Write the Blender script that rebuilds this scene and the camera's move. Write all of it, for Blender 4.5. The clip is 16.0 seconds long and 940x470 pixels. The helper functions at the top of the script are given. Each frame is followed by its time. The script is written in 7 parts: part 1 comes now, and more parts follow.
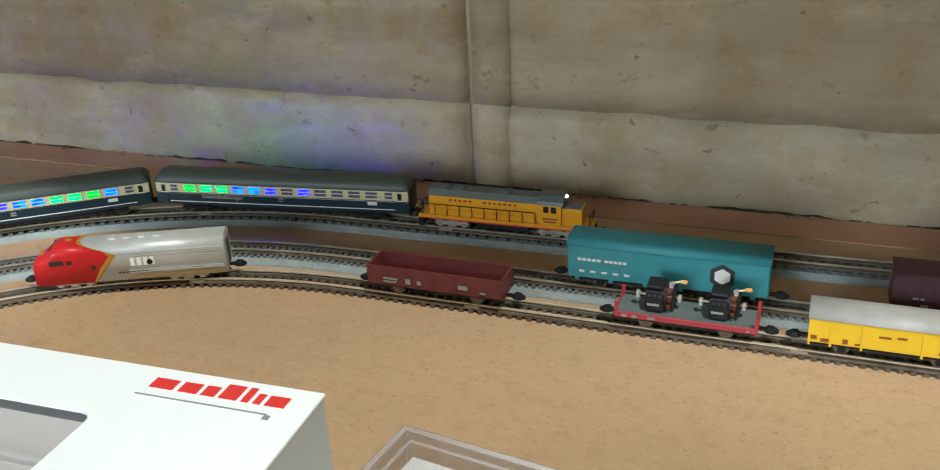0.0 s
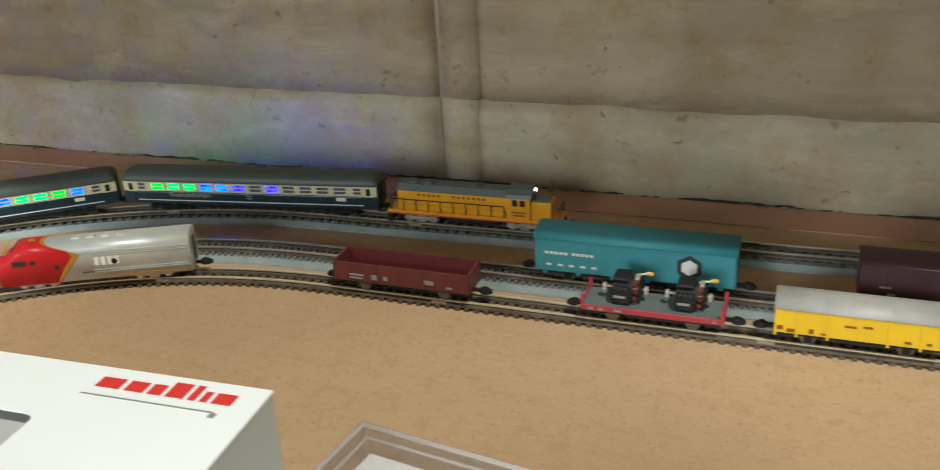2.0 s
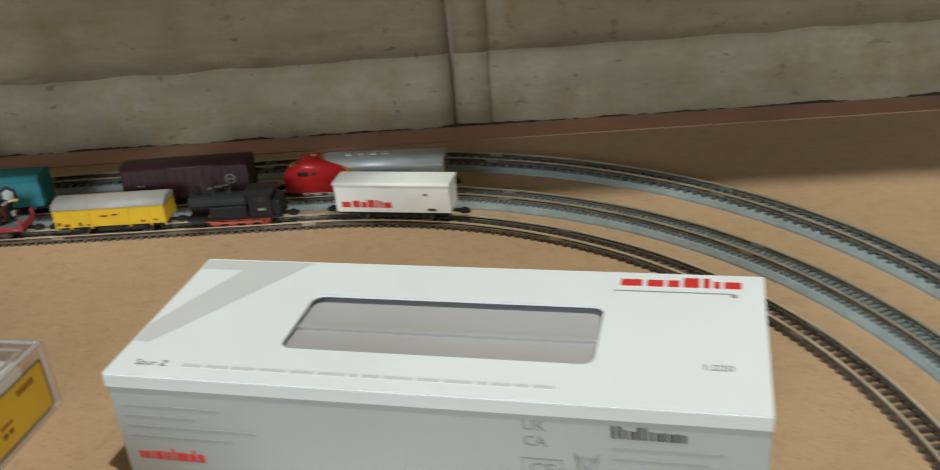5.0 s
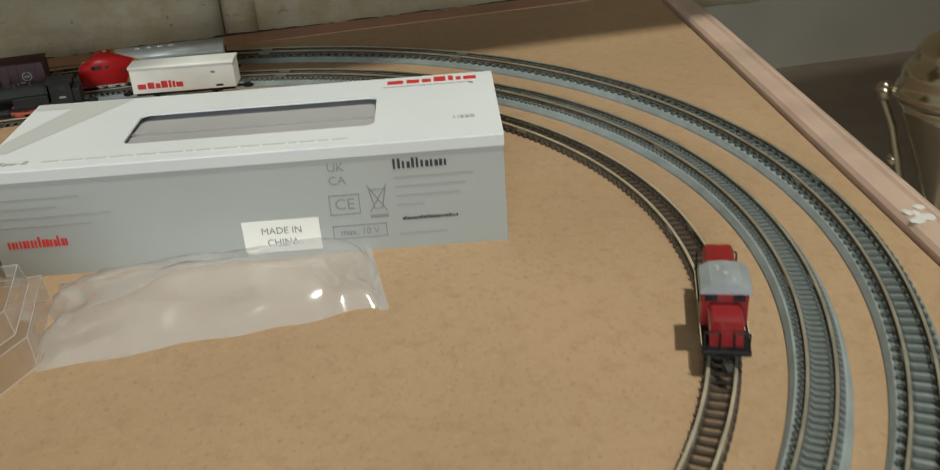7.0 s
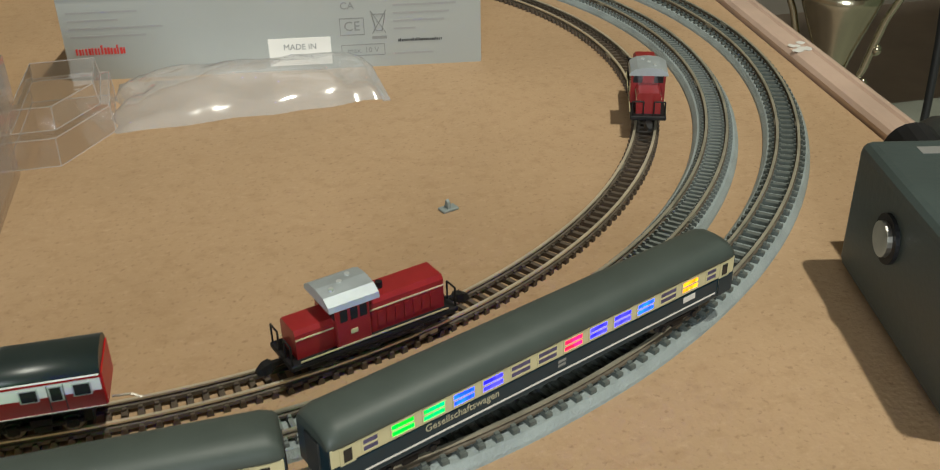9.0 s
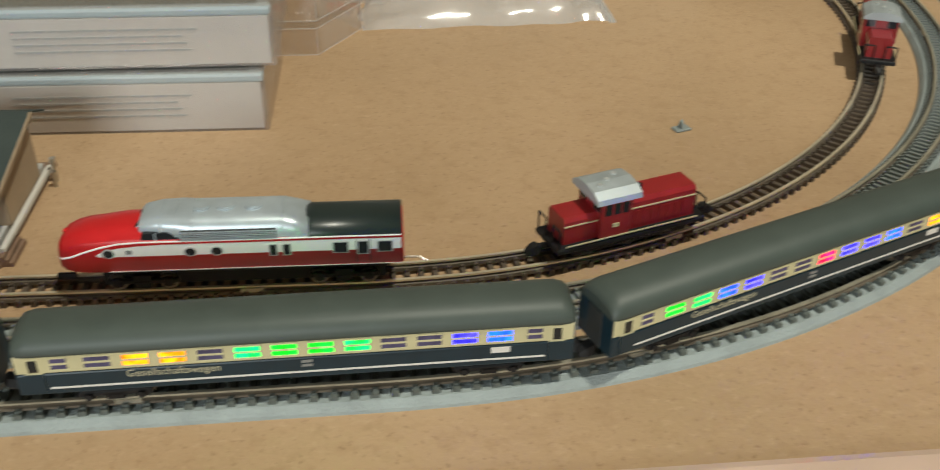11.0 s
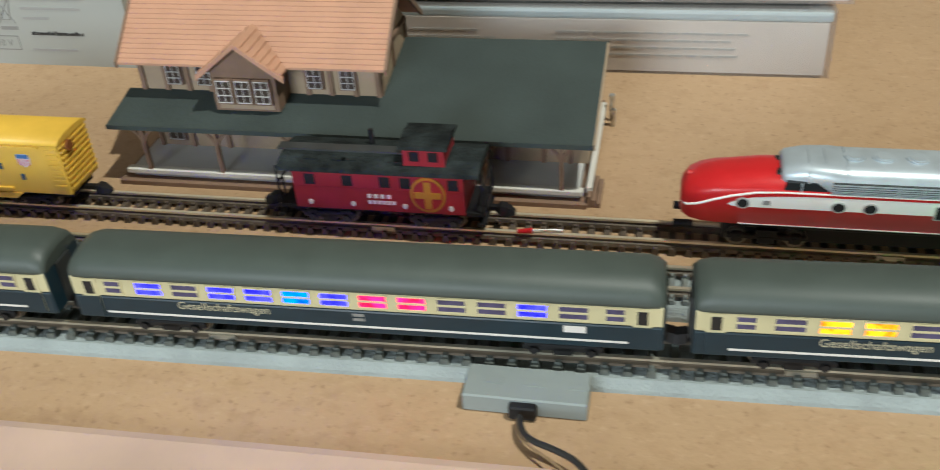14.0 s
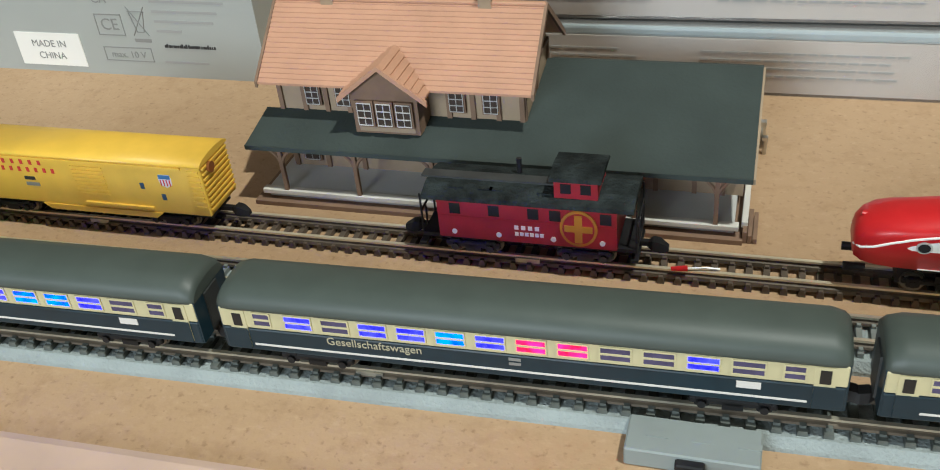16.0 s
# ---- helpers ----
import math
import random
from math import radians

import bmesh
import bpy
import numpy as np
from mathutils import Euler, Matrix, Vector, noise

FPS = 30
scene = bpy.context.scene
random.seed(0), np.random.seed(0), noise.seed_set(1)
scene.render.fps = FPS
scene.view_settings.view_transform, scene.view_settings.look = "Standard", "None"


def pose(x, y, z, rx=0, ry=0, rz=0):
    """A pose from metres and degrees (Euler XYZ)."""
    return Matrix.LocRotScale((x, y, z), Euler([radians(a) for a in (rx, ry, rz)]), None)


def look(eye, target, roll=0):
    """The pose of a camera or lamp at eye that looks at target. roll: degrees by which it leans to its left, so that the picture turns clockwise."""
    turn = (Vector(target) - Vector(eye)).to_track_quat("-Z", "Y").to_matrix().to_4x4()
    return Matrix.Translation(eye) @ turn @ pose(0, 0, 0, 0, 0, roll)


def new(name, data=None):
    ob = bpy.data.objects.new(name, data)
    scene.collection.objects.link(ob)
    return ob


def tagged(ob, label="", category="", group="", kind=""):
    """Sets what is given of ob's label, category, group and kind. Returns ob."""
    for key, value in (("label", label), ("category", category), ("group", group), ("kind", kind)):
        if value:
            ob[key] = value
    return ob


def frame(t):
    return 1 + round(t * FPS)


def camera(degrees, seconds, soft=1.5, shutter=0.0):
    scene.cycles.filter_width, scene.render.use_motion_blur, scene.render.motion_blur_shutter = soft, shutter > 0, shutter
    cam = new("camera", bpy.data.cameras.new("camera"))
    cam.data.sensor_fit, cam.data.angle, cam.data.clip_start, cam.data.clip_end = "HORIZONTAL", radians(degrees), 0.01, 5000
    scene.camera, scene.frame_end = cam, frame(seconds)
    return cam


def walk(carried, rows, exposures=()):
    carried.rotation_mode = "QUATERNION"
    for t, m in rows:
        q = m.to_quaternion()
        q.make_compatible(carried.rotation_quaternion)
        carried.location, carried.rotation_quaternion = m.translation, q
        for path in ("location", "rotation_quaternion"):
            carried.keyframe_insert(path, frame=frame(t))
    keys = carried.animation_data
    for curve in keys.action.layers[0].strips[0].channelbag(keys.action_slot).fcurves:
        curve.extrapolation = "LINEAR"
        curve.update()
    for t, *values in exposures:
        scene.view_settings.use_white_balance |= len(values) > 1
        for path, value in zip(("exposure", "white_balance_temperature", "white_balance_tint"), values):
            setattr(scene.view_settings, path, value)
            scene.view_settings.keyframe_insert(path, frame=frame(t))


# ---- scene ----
cam = camera(50.75, 16.0, soft=1.0, shutter=0.4)
PATH = [
    (0, (-0.24537, -0.09414, 0.17187), (-0.9610, 1.5741, -0.6677), -2.74),
    (0.5, (-0.25114, -0.09894, 0.17322), (-0.9915, 1.5601, -0.6630), -2.86),
    (1, (-0.25214, -0.09720, 0.17271), (-1.0007, 1.5574, -0.6651), -3.04),
    (1.5, (-0.25066, -0.09379, 0.17110), (-0.9945, 1.5605, -0.6716), -3.29),
    (2, (-0.23774, -0.08874, 0.16923), (-0.9387, 1.5829, -0.6759), -3.30),
    (2.5, (-0.21008, -0.08475, 0.16876), (-0.8295, 1.6152, -0.6837), -3.64),
    (3, (-0.18498, -0.08594, 0.16547), (-0.6262, 1.6678, -0.6888), -4.43),
    (3.5, (-0.14414, -0.10147, 0.16948), (-0.4414, 1.6794, -0.6909), -4.20),
    (4, (-0.09138, -0.14170, 0.17091), (-0.4608, 1.6144, -0.7120), -4.71),
    (4.5, (-0.05294, -0.15856, 0.17688), (-0.3846, 1.6071, -0.7019), -5.29),
    (5, (-0.03411, -0.17462, 0.17754), (-0.2496, 1.6067, -0.7059), -5.36),
    (5.2, (-0.02355, -0.18105, 0.17893), (-0.1836, 1.5999, -0.7169), -5.04),
    (7.3, (-0.06610, -0.30415, 0.15359), (0.3036, 1.4319, -0.7681), -4.19),
    (7.5, (-0.08367, -0.32048, 0.15397), (0.3439, 1.4012, -0.7695), -3.92),
    (8, (-0.08339, -0.34583, 0.14506), (0.3674, 1.3649, -0.7878), -3.31),
    (8.2, (-0.08311, -0.35380, 0.14054), (0.3518, 1.3561, -0.8013), -3.12),
    (10.3, (-0.10998, -0.39544, 0.15105), (0.1982, 1.2633, -0.9230), 1.96),
    (10.5, (-0.11487, -0.39584, 0.14988), (0.1543, 1.2637, -0.9334), 1.79),
    (11, (-0.12724, -0.39673, 0.14801), (0.0211, 1.2642, -0.9563), 1.12),
    (11.5, (-0.15023, -0.39273, 0.14363), (-0.1436, 1.2612, -0.9809), 0.26),
    (12, (-0.16923, -0.38636, 0.13979), (-0.2791, 1.2504, -1.0044), -0.69),
    (12.5, (-0.17549, -0.37686, 0.13442), (-0.3517, 1.2375, -1.0330), -1.55),
    (13, (-0.18549, -0.37549, 0.13115), (-0.4251, 1.2262, -1.0424), -2.54),
    (13.5, (-0.19275, -0.37828, 0.13261), (-0.5004, 1.2226, -1.0261), -3.51),
    (14, (-0.20952, -0.37832, 0.13000), (-0.5911, 1.2184, -1.0123), -4.23),
    (14.5, (-0.22330, -0.37859, 0.13395), (-0.6798, 1.2044, -1.0000), -4.82),
    (15, (-0.22392, -0.37794, 0.13338), (-0.7182, 1.1957, -0.9977), -5.34),
    (15.5, (-0.22382, -0.37538, 0.13433), (-0.7451, 1.1904, -0.9956), -5.78),
    (16, (-0.22584, -0.37012, 0.13243), (-0.7685, 1.1849, -1.0022), -6.07),
]
EXPOSURES = [(0, 0.08, 5800, 10), (0.6, 0.0, 6000, 10), (1.5, -0.05, 6100, 10), (2, -0.04, 6100, 10), (3, 0.04, 6050, 10), (4, -0.33, 5850, 10), (5, -0.48, 5850, 10), (7.4, -0.68, 6150, 10), (8.2, -0.66, 6200, 10), (10.5, -0.56, 6400, 10), (11.6, -0.50, 6450, 10), (12.8, -0.32, 6150, 10), (14, -0.30, 5950, 10), (16, -0.28, 5850, 10)]
walk(cam, [(t, look(eye, target, roll)) for t, eye, target, roll in PATH], EXPOSURES)

# ---- light and room tone ----
world = bpy.data.worlds.new("world")
scene.world = world
world.use_nodes = True
world.node_tree.nodes["Background"].inputs["Color"].default_value = (1.0, 0.86, 0.68, 1)
world.node_tree.nodes["Background"].inputs["Strength"].default_value = 0.035


def area_lamp(name, place, target, size, watts, colour):
    data = bpy.data.lights.new(name, "AREA")
    data.shape, data.size, data.energy, data.color = "DISK", size, watts, colour
    lamp = new(name, data)
    lamp.matrix_world = look(place, target)
    return lamp


area_lamp("ceiling_lamp_light", (0.47, -0.50, 1.98), (-0.1, 0.0, 0.0), 0.06, 47.0, (1.0, 0.965, 0.80))
# soft fill added from the front to brighten upright faces; no window behind it
area_lamp("window_light", (-0.7, -2.25, 0.60), (-0.2, 0.0, 0.05), 0.9, 42.0, (0.93, 1.0, 0.98))


# ---- materials ----
def mat(name, colour, rough=0.5, metal=0.0, vary=0.12, scale=60.0, bump=0.0, bump_scale=400.0, emit=0.0, coat=0.0, second=None, alpha=1.0, transmission=0.0):
    m = bpy.data.materials.new(name)
    m.use_nodes = True
    nt = m.node_tree
    bsdf = nt.nodes["Principled BSDF"]
    bsdf.inputs["Roughness"].default_value = rough
    bsdf.inputs["Metallic"].default_value = metal
    bsdf.inputs["Coat Weight"].default_value = coat
    bsdf.inputs["Transmission Weight"].default_value = transmission
    bsdf.inputs["Alpha"].default_value = alpha
    c = (*colour, 1.0)
    if vary > 0:
        tc = nt.nodes.new("ShaderNodeTexCoord")
        big = nt.nodes.new("ShaderNodeTexNoise")
        big.inputs["Scale"].default_value = scale
        big.inputs["Detail"].default_value = 6.0
        ramp = nt.nodes.new("ShaderNodeMapRange")
        ramp.inputs["From Min"].default_value, ramp.inputs["From Max"].default_value = 0.3, 0.7
        nt.links.new(tc.outputs["Object"], big.inputs["Vector"])
        nt.links.new(big.outputs["Fac"], ramp.inputs["Value"])
        mix = nt.nodes.new("ShaderNodeMix")
        mix.data_type = "RGBA"
        mix.inputs["A"].default_value = tuple(v * (1 - vary) for v in colour) + (1,)
        other = second or tuple(min(1.0, v * (1 + vary)) for v in colour)
        mix.inputs["B"].default_value = (*other, 1)
        nt.links.new(ramp.outputs["Result"], mix.inputs["Factor"])
        nt.links.new(mix.outputs["Result"], bsdf.inputs["Base Color"])
        rr = nt.nodes.new("ShaderNodeMapRange")
        rr.inputs["To Min"].default_value, rr.inputs["To Max"].default_value = max(0.02, rough - 0.08), min(1.0, rough + 0.08)
        nt.links.new(big.outputs["Fac"], rr.inputs["Value"])
        nt.links.new(rr.outputs["Result"], bsdf.inputs["Roughness"])
        if bump > 0:
            fine = nt.nodes.new("ShaderNodeTexNoise")
            fine.inputs["Scale"].default_value = bump_scale
            fine.inputs["Detail"].default_value = 4.0
            nt.links.new(tc.outputs["Object"], fine.inputs["Vector"])
            b = nt.nodes.new("ShaderNodeBump")
            b.inputs["Strength"].default_value = bump
            b.inputs["Distance"].default_value = 0.001
            nt.links.new(fine.outputs["Fac"], b.inputs["Height"])
            nt.links.new(b.outputs["Normal"], bsdf.inputs["Normal"])
    else:
        bsdf.inputs["Base Color"].default_value = c
    if emit > 0:
        bsdf.inputs["Emission Color"].default_value = c
        bsdf.inputs["Emission Strength"].default_value = emit
    return m


def layer(nt, below, colour, scale, lo, hi, most, detail=6.0, rough=0.6, stretch=(1, 1, 1)):
    """Lay a noise-shaped stain of one colour over a colour socket."""
    tc = nt.nodes.new("ShaderNodeTexCoord")
    mp = nt.nodes.new("ShaderNodeMapping")
    mp.inputs["Scale"].default_value = stretch
    n = nt.nodes.new("ShaderNodeTexNoise")
    n.inputs["Scale"].default_value, n.inputs["Detail"].default_value, n.inputs["Roughness"].default_value = scale, detail, rough
    r = nt.nodes.new("ShaderNodeMapRange")
    r.inputs["From Min"].default_value, r.inputs["From Max"].default_value, r.inputs["To Max"].default_value = lo, hi, most
    mix = nt.nodes.new("ShaderNodeMix")
    mix.data_type = "RGBA"
    mix.inputs["B"].default_value = (*colour, 1)
    nt.links.new(tc.outputs["Object"], mp.inputs["Vector"])
    nt.links.new(mp.outputs["Vector"], n.inputs["Vector"])
    nt.links.new(n.outputs["Fac"], r.inputs["Value"])
    nt.links.new(r.outputs["Result"], mix.inputs["Factor"])
    nt.links.new(below, mix.inputs["A"])
    return mix.outputs["Result"]


def speckled_board():
    """Raw chipboard-like hardboard: tan, with soft mottling and scattered flecks."""
    m = mat("hardboard", (0.445, 0.296, 0.168), 0.60, 0.0, 0.08, 9.0, 0.20, 700.0, second=(0.50, 0.335, 0.195))
    nt = m.node_tree
    bsdf = nt.nodes["Principled BSDF"]
    c = bsdf.inputs["Base Color"].links[0].from_socket
    c = layer(nt, c, (0.335, 0.205, 0.105), 150.0, 0.50, 0.72, 0.60, 8.0, 0.72)
    c = layer(nt, c, (0.58, 0.41, 0.265), 300.0, 0.54, 0.72, 0.45, 7.0, 0.70, (1.0, 1.5, 1.0))
    c = layer(nt, c, (0.25, 0.14, 0.070), 620.0, 0.59, 0.70, 0.55, 4.0, 0.55)
    nt.links.new(c, bsdf.inputs["Base Color"])
    return m


def concrete(name, base, second, pits, rust):
    """Cast concrete: cloudy, smeared, with yellow-brown stains and flat pits of several sizes, their shade painted
    dark.
    """
    m = mat(name, base, 0.9, 0.0, 0.20, 11.0, 1.0, 120.0, second=second)
    nt = m.node_tree
    bsdf = nt.nodes["Principled BSDF"]
    c = bsdf.inputs["Base Color"].links[0].from_socket
    dark = tuple(v * 0.66 for v in base)
    c = layer(nt, c, dark, 3.0, 0.45, 0.70, 0.55, 5.0, 0.6, (3.0, 3.0, 24.0))
    c = layer(nt, c, tuple(min(1, v * 1.25) for v in second), 26.0, 0.52, 0.75, 0.55, 8.0, 0.7, (1.0, 1.0, 2.4))
    c = layer(nt, c, (base[0] * 0.78, base[1] * 0.63, base[2] * 0.38), 42.0, 0.50 - rust, 0.74, 0.75, 8.0, 0.72)
    c = layer(nt, c, tuple(v * 0.5 for v in base), 120.0, 0.62, 0.74, 0.75, 5.0, 0.6, (1.0, 1.0, 1.3))
    tc = nt.nodes.new("ShaderNodeTexCoord")
    warp = nt.nodes.new("ShaderNodeTexNoise")
    warp.inputs["Scale"].default_value, warp.inputs["Detail"].default_value = 170.0, 3.0
    nt.links.new(tc.outputs["Object"], warp.inputs["Vector"])
    vm = nt.nodes.new("ShaderNodeVectorMath")
    vm.operation = "MULTIPLY_ADD"
    vm.inputs[1].default_value = (0.009, 0.009, 0.009)
    nt.links.new(warp.outputs["Color"], vm.inputs[0])
    nt.links.new(tc.outputs["Object"], vm.inputs[2])
    # pits have no depth: the shade inside them is mixed into the colour
    hollow = None
    for scale, squash, size, keep in ((60.0, 1.6, 0.16, 0.60), (150.0, 1.3, 0.20, 0.62)):
        flat2 = nt.nodes.new("ShaderNodeVectorMath")
        flat2.operation = "MULTIPLY"
        flat2.inputs[1].default_value = (1.0, 0.0, squash)
        nt.links.new(vm.outputs["Vector"], flat2.inputs[0])
        pit = nt.nodes.new("ShaderNodeTexVoronoi")
        pit.inputs["Scale"].default_value = scale
        nt.links.new(flat2.outputs["Vector"], pit.inputs["Vector"])
        sep = nt.nodes.new("ShaderNodeSeparateColor")
        nt.links.new(pit.outputs["Color"], sep.inputs["Color"])
        add = nt.nodes.new("ShaderNodeMapRange")
        add.inputs["From Min"].default_value, add.inputs["From Max"].default_value = keep - pits, 1.0
        add.inputs["To Min"].default_value, add.inputs["To Max"].default_value = 0.0, size
        nt.links.new(sep.outputs["Red"], add.inputs["Value"])
        gap = nt.nodes.new("ShaderNodeMath")
        gap.operation = "SUBTRACT"
        nt.links.new(add.outputs["Result"], gap.inputs[0])
        nt.links.new(pit.outputs["Distance"], gap.inputs[1])
        soft = nt.nodes.new("ShaderNodeMapRange")
        soft.inputs["From Min"].default_value, soft.inputs["From Max"].default_value, soft.inputs["To Max"].default_value = 0.0, 0.06, 0.70
        nt.links.new(gap.outputs["Value"], soft.inputs["Value"])
        mix = nt.nodes.new("ShaderNodeMix")
        mix.data_type = "RGBA"
        mix.inputs["B"].default_value = tuple(v * 0.42 for v in base) + (1,)
        nt.links.new(soft.outputs["Result"], mix.inputs["Factor"])
        nt.links.new(c, mix.inputs["A"])
        c = mix.outputs["Result"]
    nt.links.new(c, bsdf.inputs["Base Color"])
    return m


BOARD = speckled_board()
CONCRETE = concrete("old_concrete", (0.268, 0.206, 0.128), (0.330, 0.264, 0.174), -0.20, 0.0)
CONCRETE_PALE = concrete("pale_concrete", (0.350, 0.292, 0.196), (0.42, 0.362, 0.262), 0.06, 0.05)
FLATDECK = mat("flatcar_deck", (0.10, 0.12, 0.12), 0.7, 0, 0.15, 150)
MORTAR = mat("joint_mortar", (0.25, 0.20, 0.135), 0.95, 0, 0.25, 40, 0.5, 300)
PLASTER = mat("room_plaster", (0.50, 0.47, 0.41), 0.9, 0, 0.06, 4, 0.1, 80)
FLOOR_M = mat("floor_tiles", (0.35, 0.28, 0.22), 0.6, 0, 0.15, 6)
# back strip in a darker, redder tone than TRIM, with the wall's shadow coloured in
TRIM_BACK = mat("shaded_wood_strip", (0.42, 0.225, 0.145), 0.5, 0, 0.16, 22, 0.08, 200)
GAP = mat("dark_gap_strip", (0.050, 0.037, 0.027), 0.95, 0, 0.4, 60, 0.6, 300)
# rail sides: the shade below the bright head is put into this colour
WEB = mat("shaded_rail_side", (0.115, 0.092, 0.065), 0.6, 0.1, 0.3, 200)
WHEEL = mat("dull_wheel", (0.17, 0.155, 0.13), 0.38, 0.8, 0.2, 200)
SILVER_DULL = mat("dull_silver_roof", (0.40, 0.44, 0.455), 0.5, 0.35, 0.12, 160)
HOOD = mat("bluish_silver_hood", (0.45, 0.51, 0.55), 0.36, 0.35, 0.12, 160)
REAR_ROOF = mat("black_green_roof", (0.018, 0.028, 0.027), 0.35, 0, 0.1, 120)
TRIM = mat("pink_wood_trim", (0.60, 0.435, 0.345), 0.38, 0, 0.14, 30, 0.05, 200, coat=0.25)
TIE_BROWN = mat("tie_plastic_brown", (0.100, 0.076, 0.055), 0.6, 0, 0.3, 300)
TIE_GREY = mat("tie_plastic_grey", (0.17, 0.19, 0.18), 0.6, 0, 0.25, 300)
TIE_DARK = mat("tie_plastic_dark_grey", (0.105, 0.12, 0.11), 0.6, 0, 0.25, 300)
BALLAST = mat("roadbed_plastic", (0.30, 0.345, 0.345), 0.65, 0, 0.12, 120, 0.5, 1500)
RAIL = mat("nickel_rail", (0.71, 0.63, 0.475), 0.36, 0.5, 0.15, 90)
RAIL_OLD = mat("dull_rail", (0.50, 0.47, 0.37), 0.40, 0.6, 0.2, 90)
JOINER = mat("rail_joiner_steel", (0.42, 0.40, 0.34), 0.4, 0.8, 0.2, 90)
BLACK = mat("black_plastic", (0.011, 0.011, 0.012), 0.55, 0, 0.3, 200)
DARK = mat("dark_grey_plastic", (0.036, 0.039, 0.039), 0.55, 0, 0.25, 200)
STEEL = mat("wheel_steel", (0.55, 0.53, 0.48), 0.3, 0.95, 0.15, 200)
SILVER = mat("silver_paint", (0.55, 0.57, 0.56), 0.46, 0.35, 0.08, 120)
SILVER_TRUCK = mat("silver_truck", (0.48, 0.45, 0.40), 0.4, 0.5, 0.3, 500)
RED = mat("bright_red_paint", (0.50, 0.016, 0.018), 0.36, 0, 0.10, 150, coat=0.08)
DIESEL_RED = mat("diesel_red_paint", (0.28, 0.016, 0.018), 0.35, 0, 0.12, 150, coat=0.2)
CABOOSE_RED = mat("caboose_red_paint", (0.30, 0.013, 0.020), 0.5, 0, 0.15, 150)
OXIDE = mat("oxide_red_plastic", (0.115, 0.022, 0.022), 0.5, 0, 0.14, 150)
MAROON = mat("dark_maroon_plastic", (0.050, 0.016, 0.020), 0.5, 0, 0.15, 150)
FLAT_RED = mat("flatcar_red", (0.33, 0.030, 0.040), 0.5, 0, 0.12, 150)
BLUE = mat("turquoise_plastic", (0.042, 0.245, 0.280), 0.6, 0, 0.08, 150)
YELLOW = mat("wagon_yellow", (0.72, 0.46, 0.010), 0.45, 0, 0.06, 150)
UPY = mat("boxcar_yellow", (0.80, 0.50, 0.060), 0.45, 0, 0.06, 150)
LOCOY = mat("loco_orange_yellow", (0.74, 0.33, 0.008), 0.4, 0, 0.07, 150, coat=0.2)
LOCOGREY = mat("loco_roof_grey", (0.105, 0.125, 0.120), 0.5, 0, 0.1, 150)
GREYROOF = mat("light_grey_roof", (0.36, 0.35, 0.33), 0.5, 0, 0.1, 150)
WHITEP = mat("white_plastic", (0.82, 0.825, 0.80), 0.45, 0, 0.04, 100)
CREAM = mat("coach_cream", (0.60, 0.55, 0.33), 0.4, 0, 0.05, 150)
COACHBLUE = mat("coach_blue", (0.008, 0.027, 0.041), 0.38, 0, 0.15, 150)
COACHROOF = mat("coach_roof_grey", (0.060, 0.076, 0.067), 0.52, 0, 0.08, 120)
ROOFBLACK = mat("matt_black_roof", (0.009, 0.011, 0.011), 0.8, 0, 0.3, 220, 0.7, 900, second=(0.030, 0.038, 0.038))
GREENROOF = mat("station_dark_green_card", (0.047, 0.060, 0.056), 0.75, 0, 0.14, 60, 0.2, 900)
TERRACOTTA = mat("terracotta_card", (0.50, 0.275, 0.175), 0.7, 0, 0.08, 90, 0.15, 900)
TIMBER = mat("brown_card_timber", (0.215, 0.135, 0.088), 0.8, 0, 0.15, 150)
STUCCO = mat("beige_card_wall", (0.36, 0.27, 0.18), 0.85, 0, 0.08, 100, 0.15, 900)
DECKGREY = mat("platform_grey_card", (0.50, 0.50, 0.48), 0.8, 0, 0.08, 80)
DECKEDGE = mat("platform_edge_pale", (0.62, 0.60, 0.55), 0.8, 0, 0.06, 80)
PAPER = mat("printed_box_card", (0.82, 0.85, 0.87), 0.42, 0, 0.03, 20, coat=0.15)
PAPERGREY = mat("box_grey_print", (0.63, 0.645, 0.635), 0.45, 0, 0.03, 20, coat=0.15)
BOXGREY = mat("box_side_grey", (0.375, 0.39, 0.37), 0.45, 0, 0.04, 20, coat=0.15)
INSIDE = mat("box_inside_card", (0.42, 0.41, 0.41), 0.8, 0, 0.05, 20)
PRINT_RED = mat("red_ink", (0.62, 0.035, 0.030), 0.5, 0, 0)
PRINT_DARK = mat("dark_ink", (0.030, 0.030, 0.032), 0.5, 0, 0)
PRINT_GREY = mat("grey_ink", (0.24, 0.24, 0.23), 0.5, 0, 0)
PRINT_FAINT = mat("faint_grey_ink", (0.33, 0.33, 0.32), 0.5, 0, 0)
PRINT_WHITE = mat("white_ink", (0.72, 0.70, 0.66), 0.5, 0, 0)
PRINT_BROWN = mat("brown_ink", (0.22, 0.07, 0.01), 0.5, 0, 0)
LABEL_W = mat("white_label", (0.84, 0.82, 0.77), 0.6, 0, 0.03, 40)
LABEL_Y = mat("yellow_label", (0.62, 0.40, 0.02), 0.5, 0, 0.06, 60)
SLEEVE = mat("pale_blue_tray_edge", (0.36, 0.46, 0.50), 0.4, 0, 0.06, 40)
SLEEVE_SIDE = mat("grey_printed_sleeve", (0.52, 0.50, 0.47), 0.45, 0, 0.05, 30)
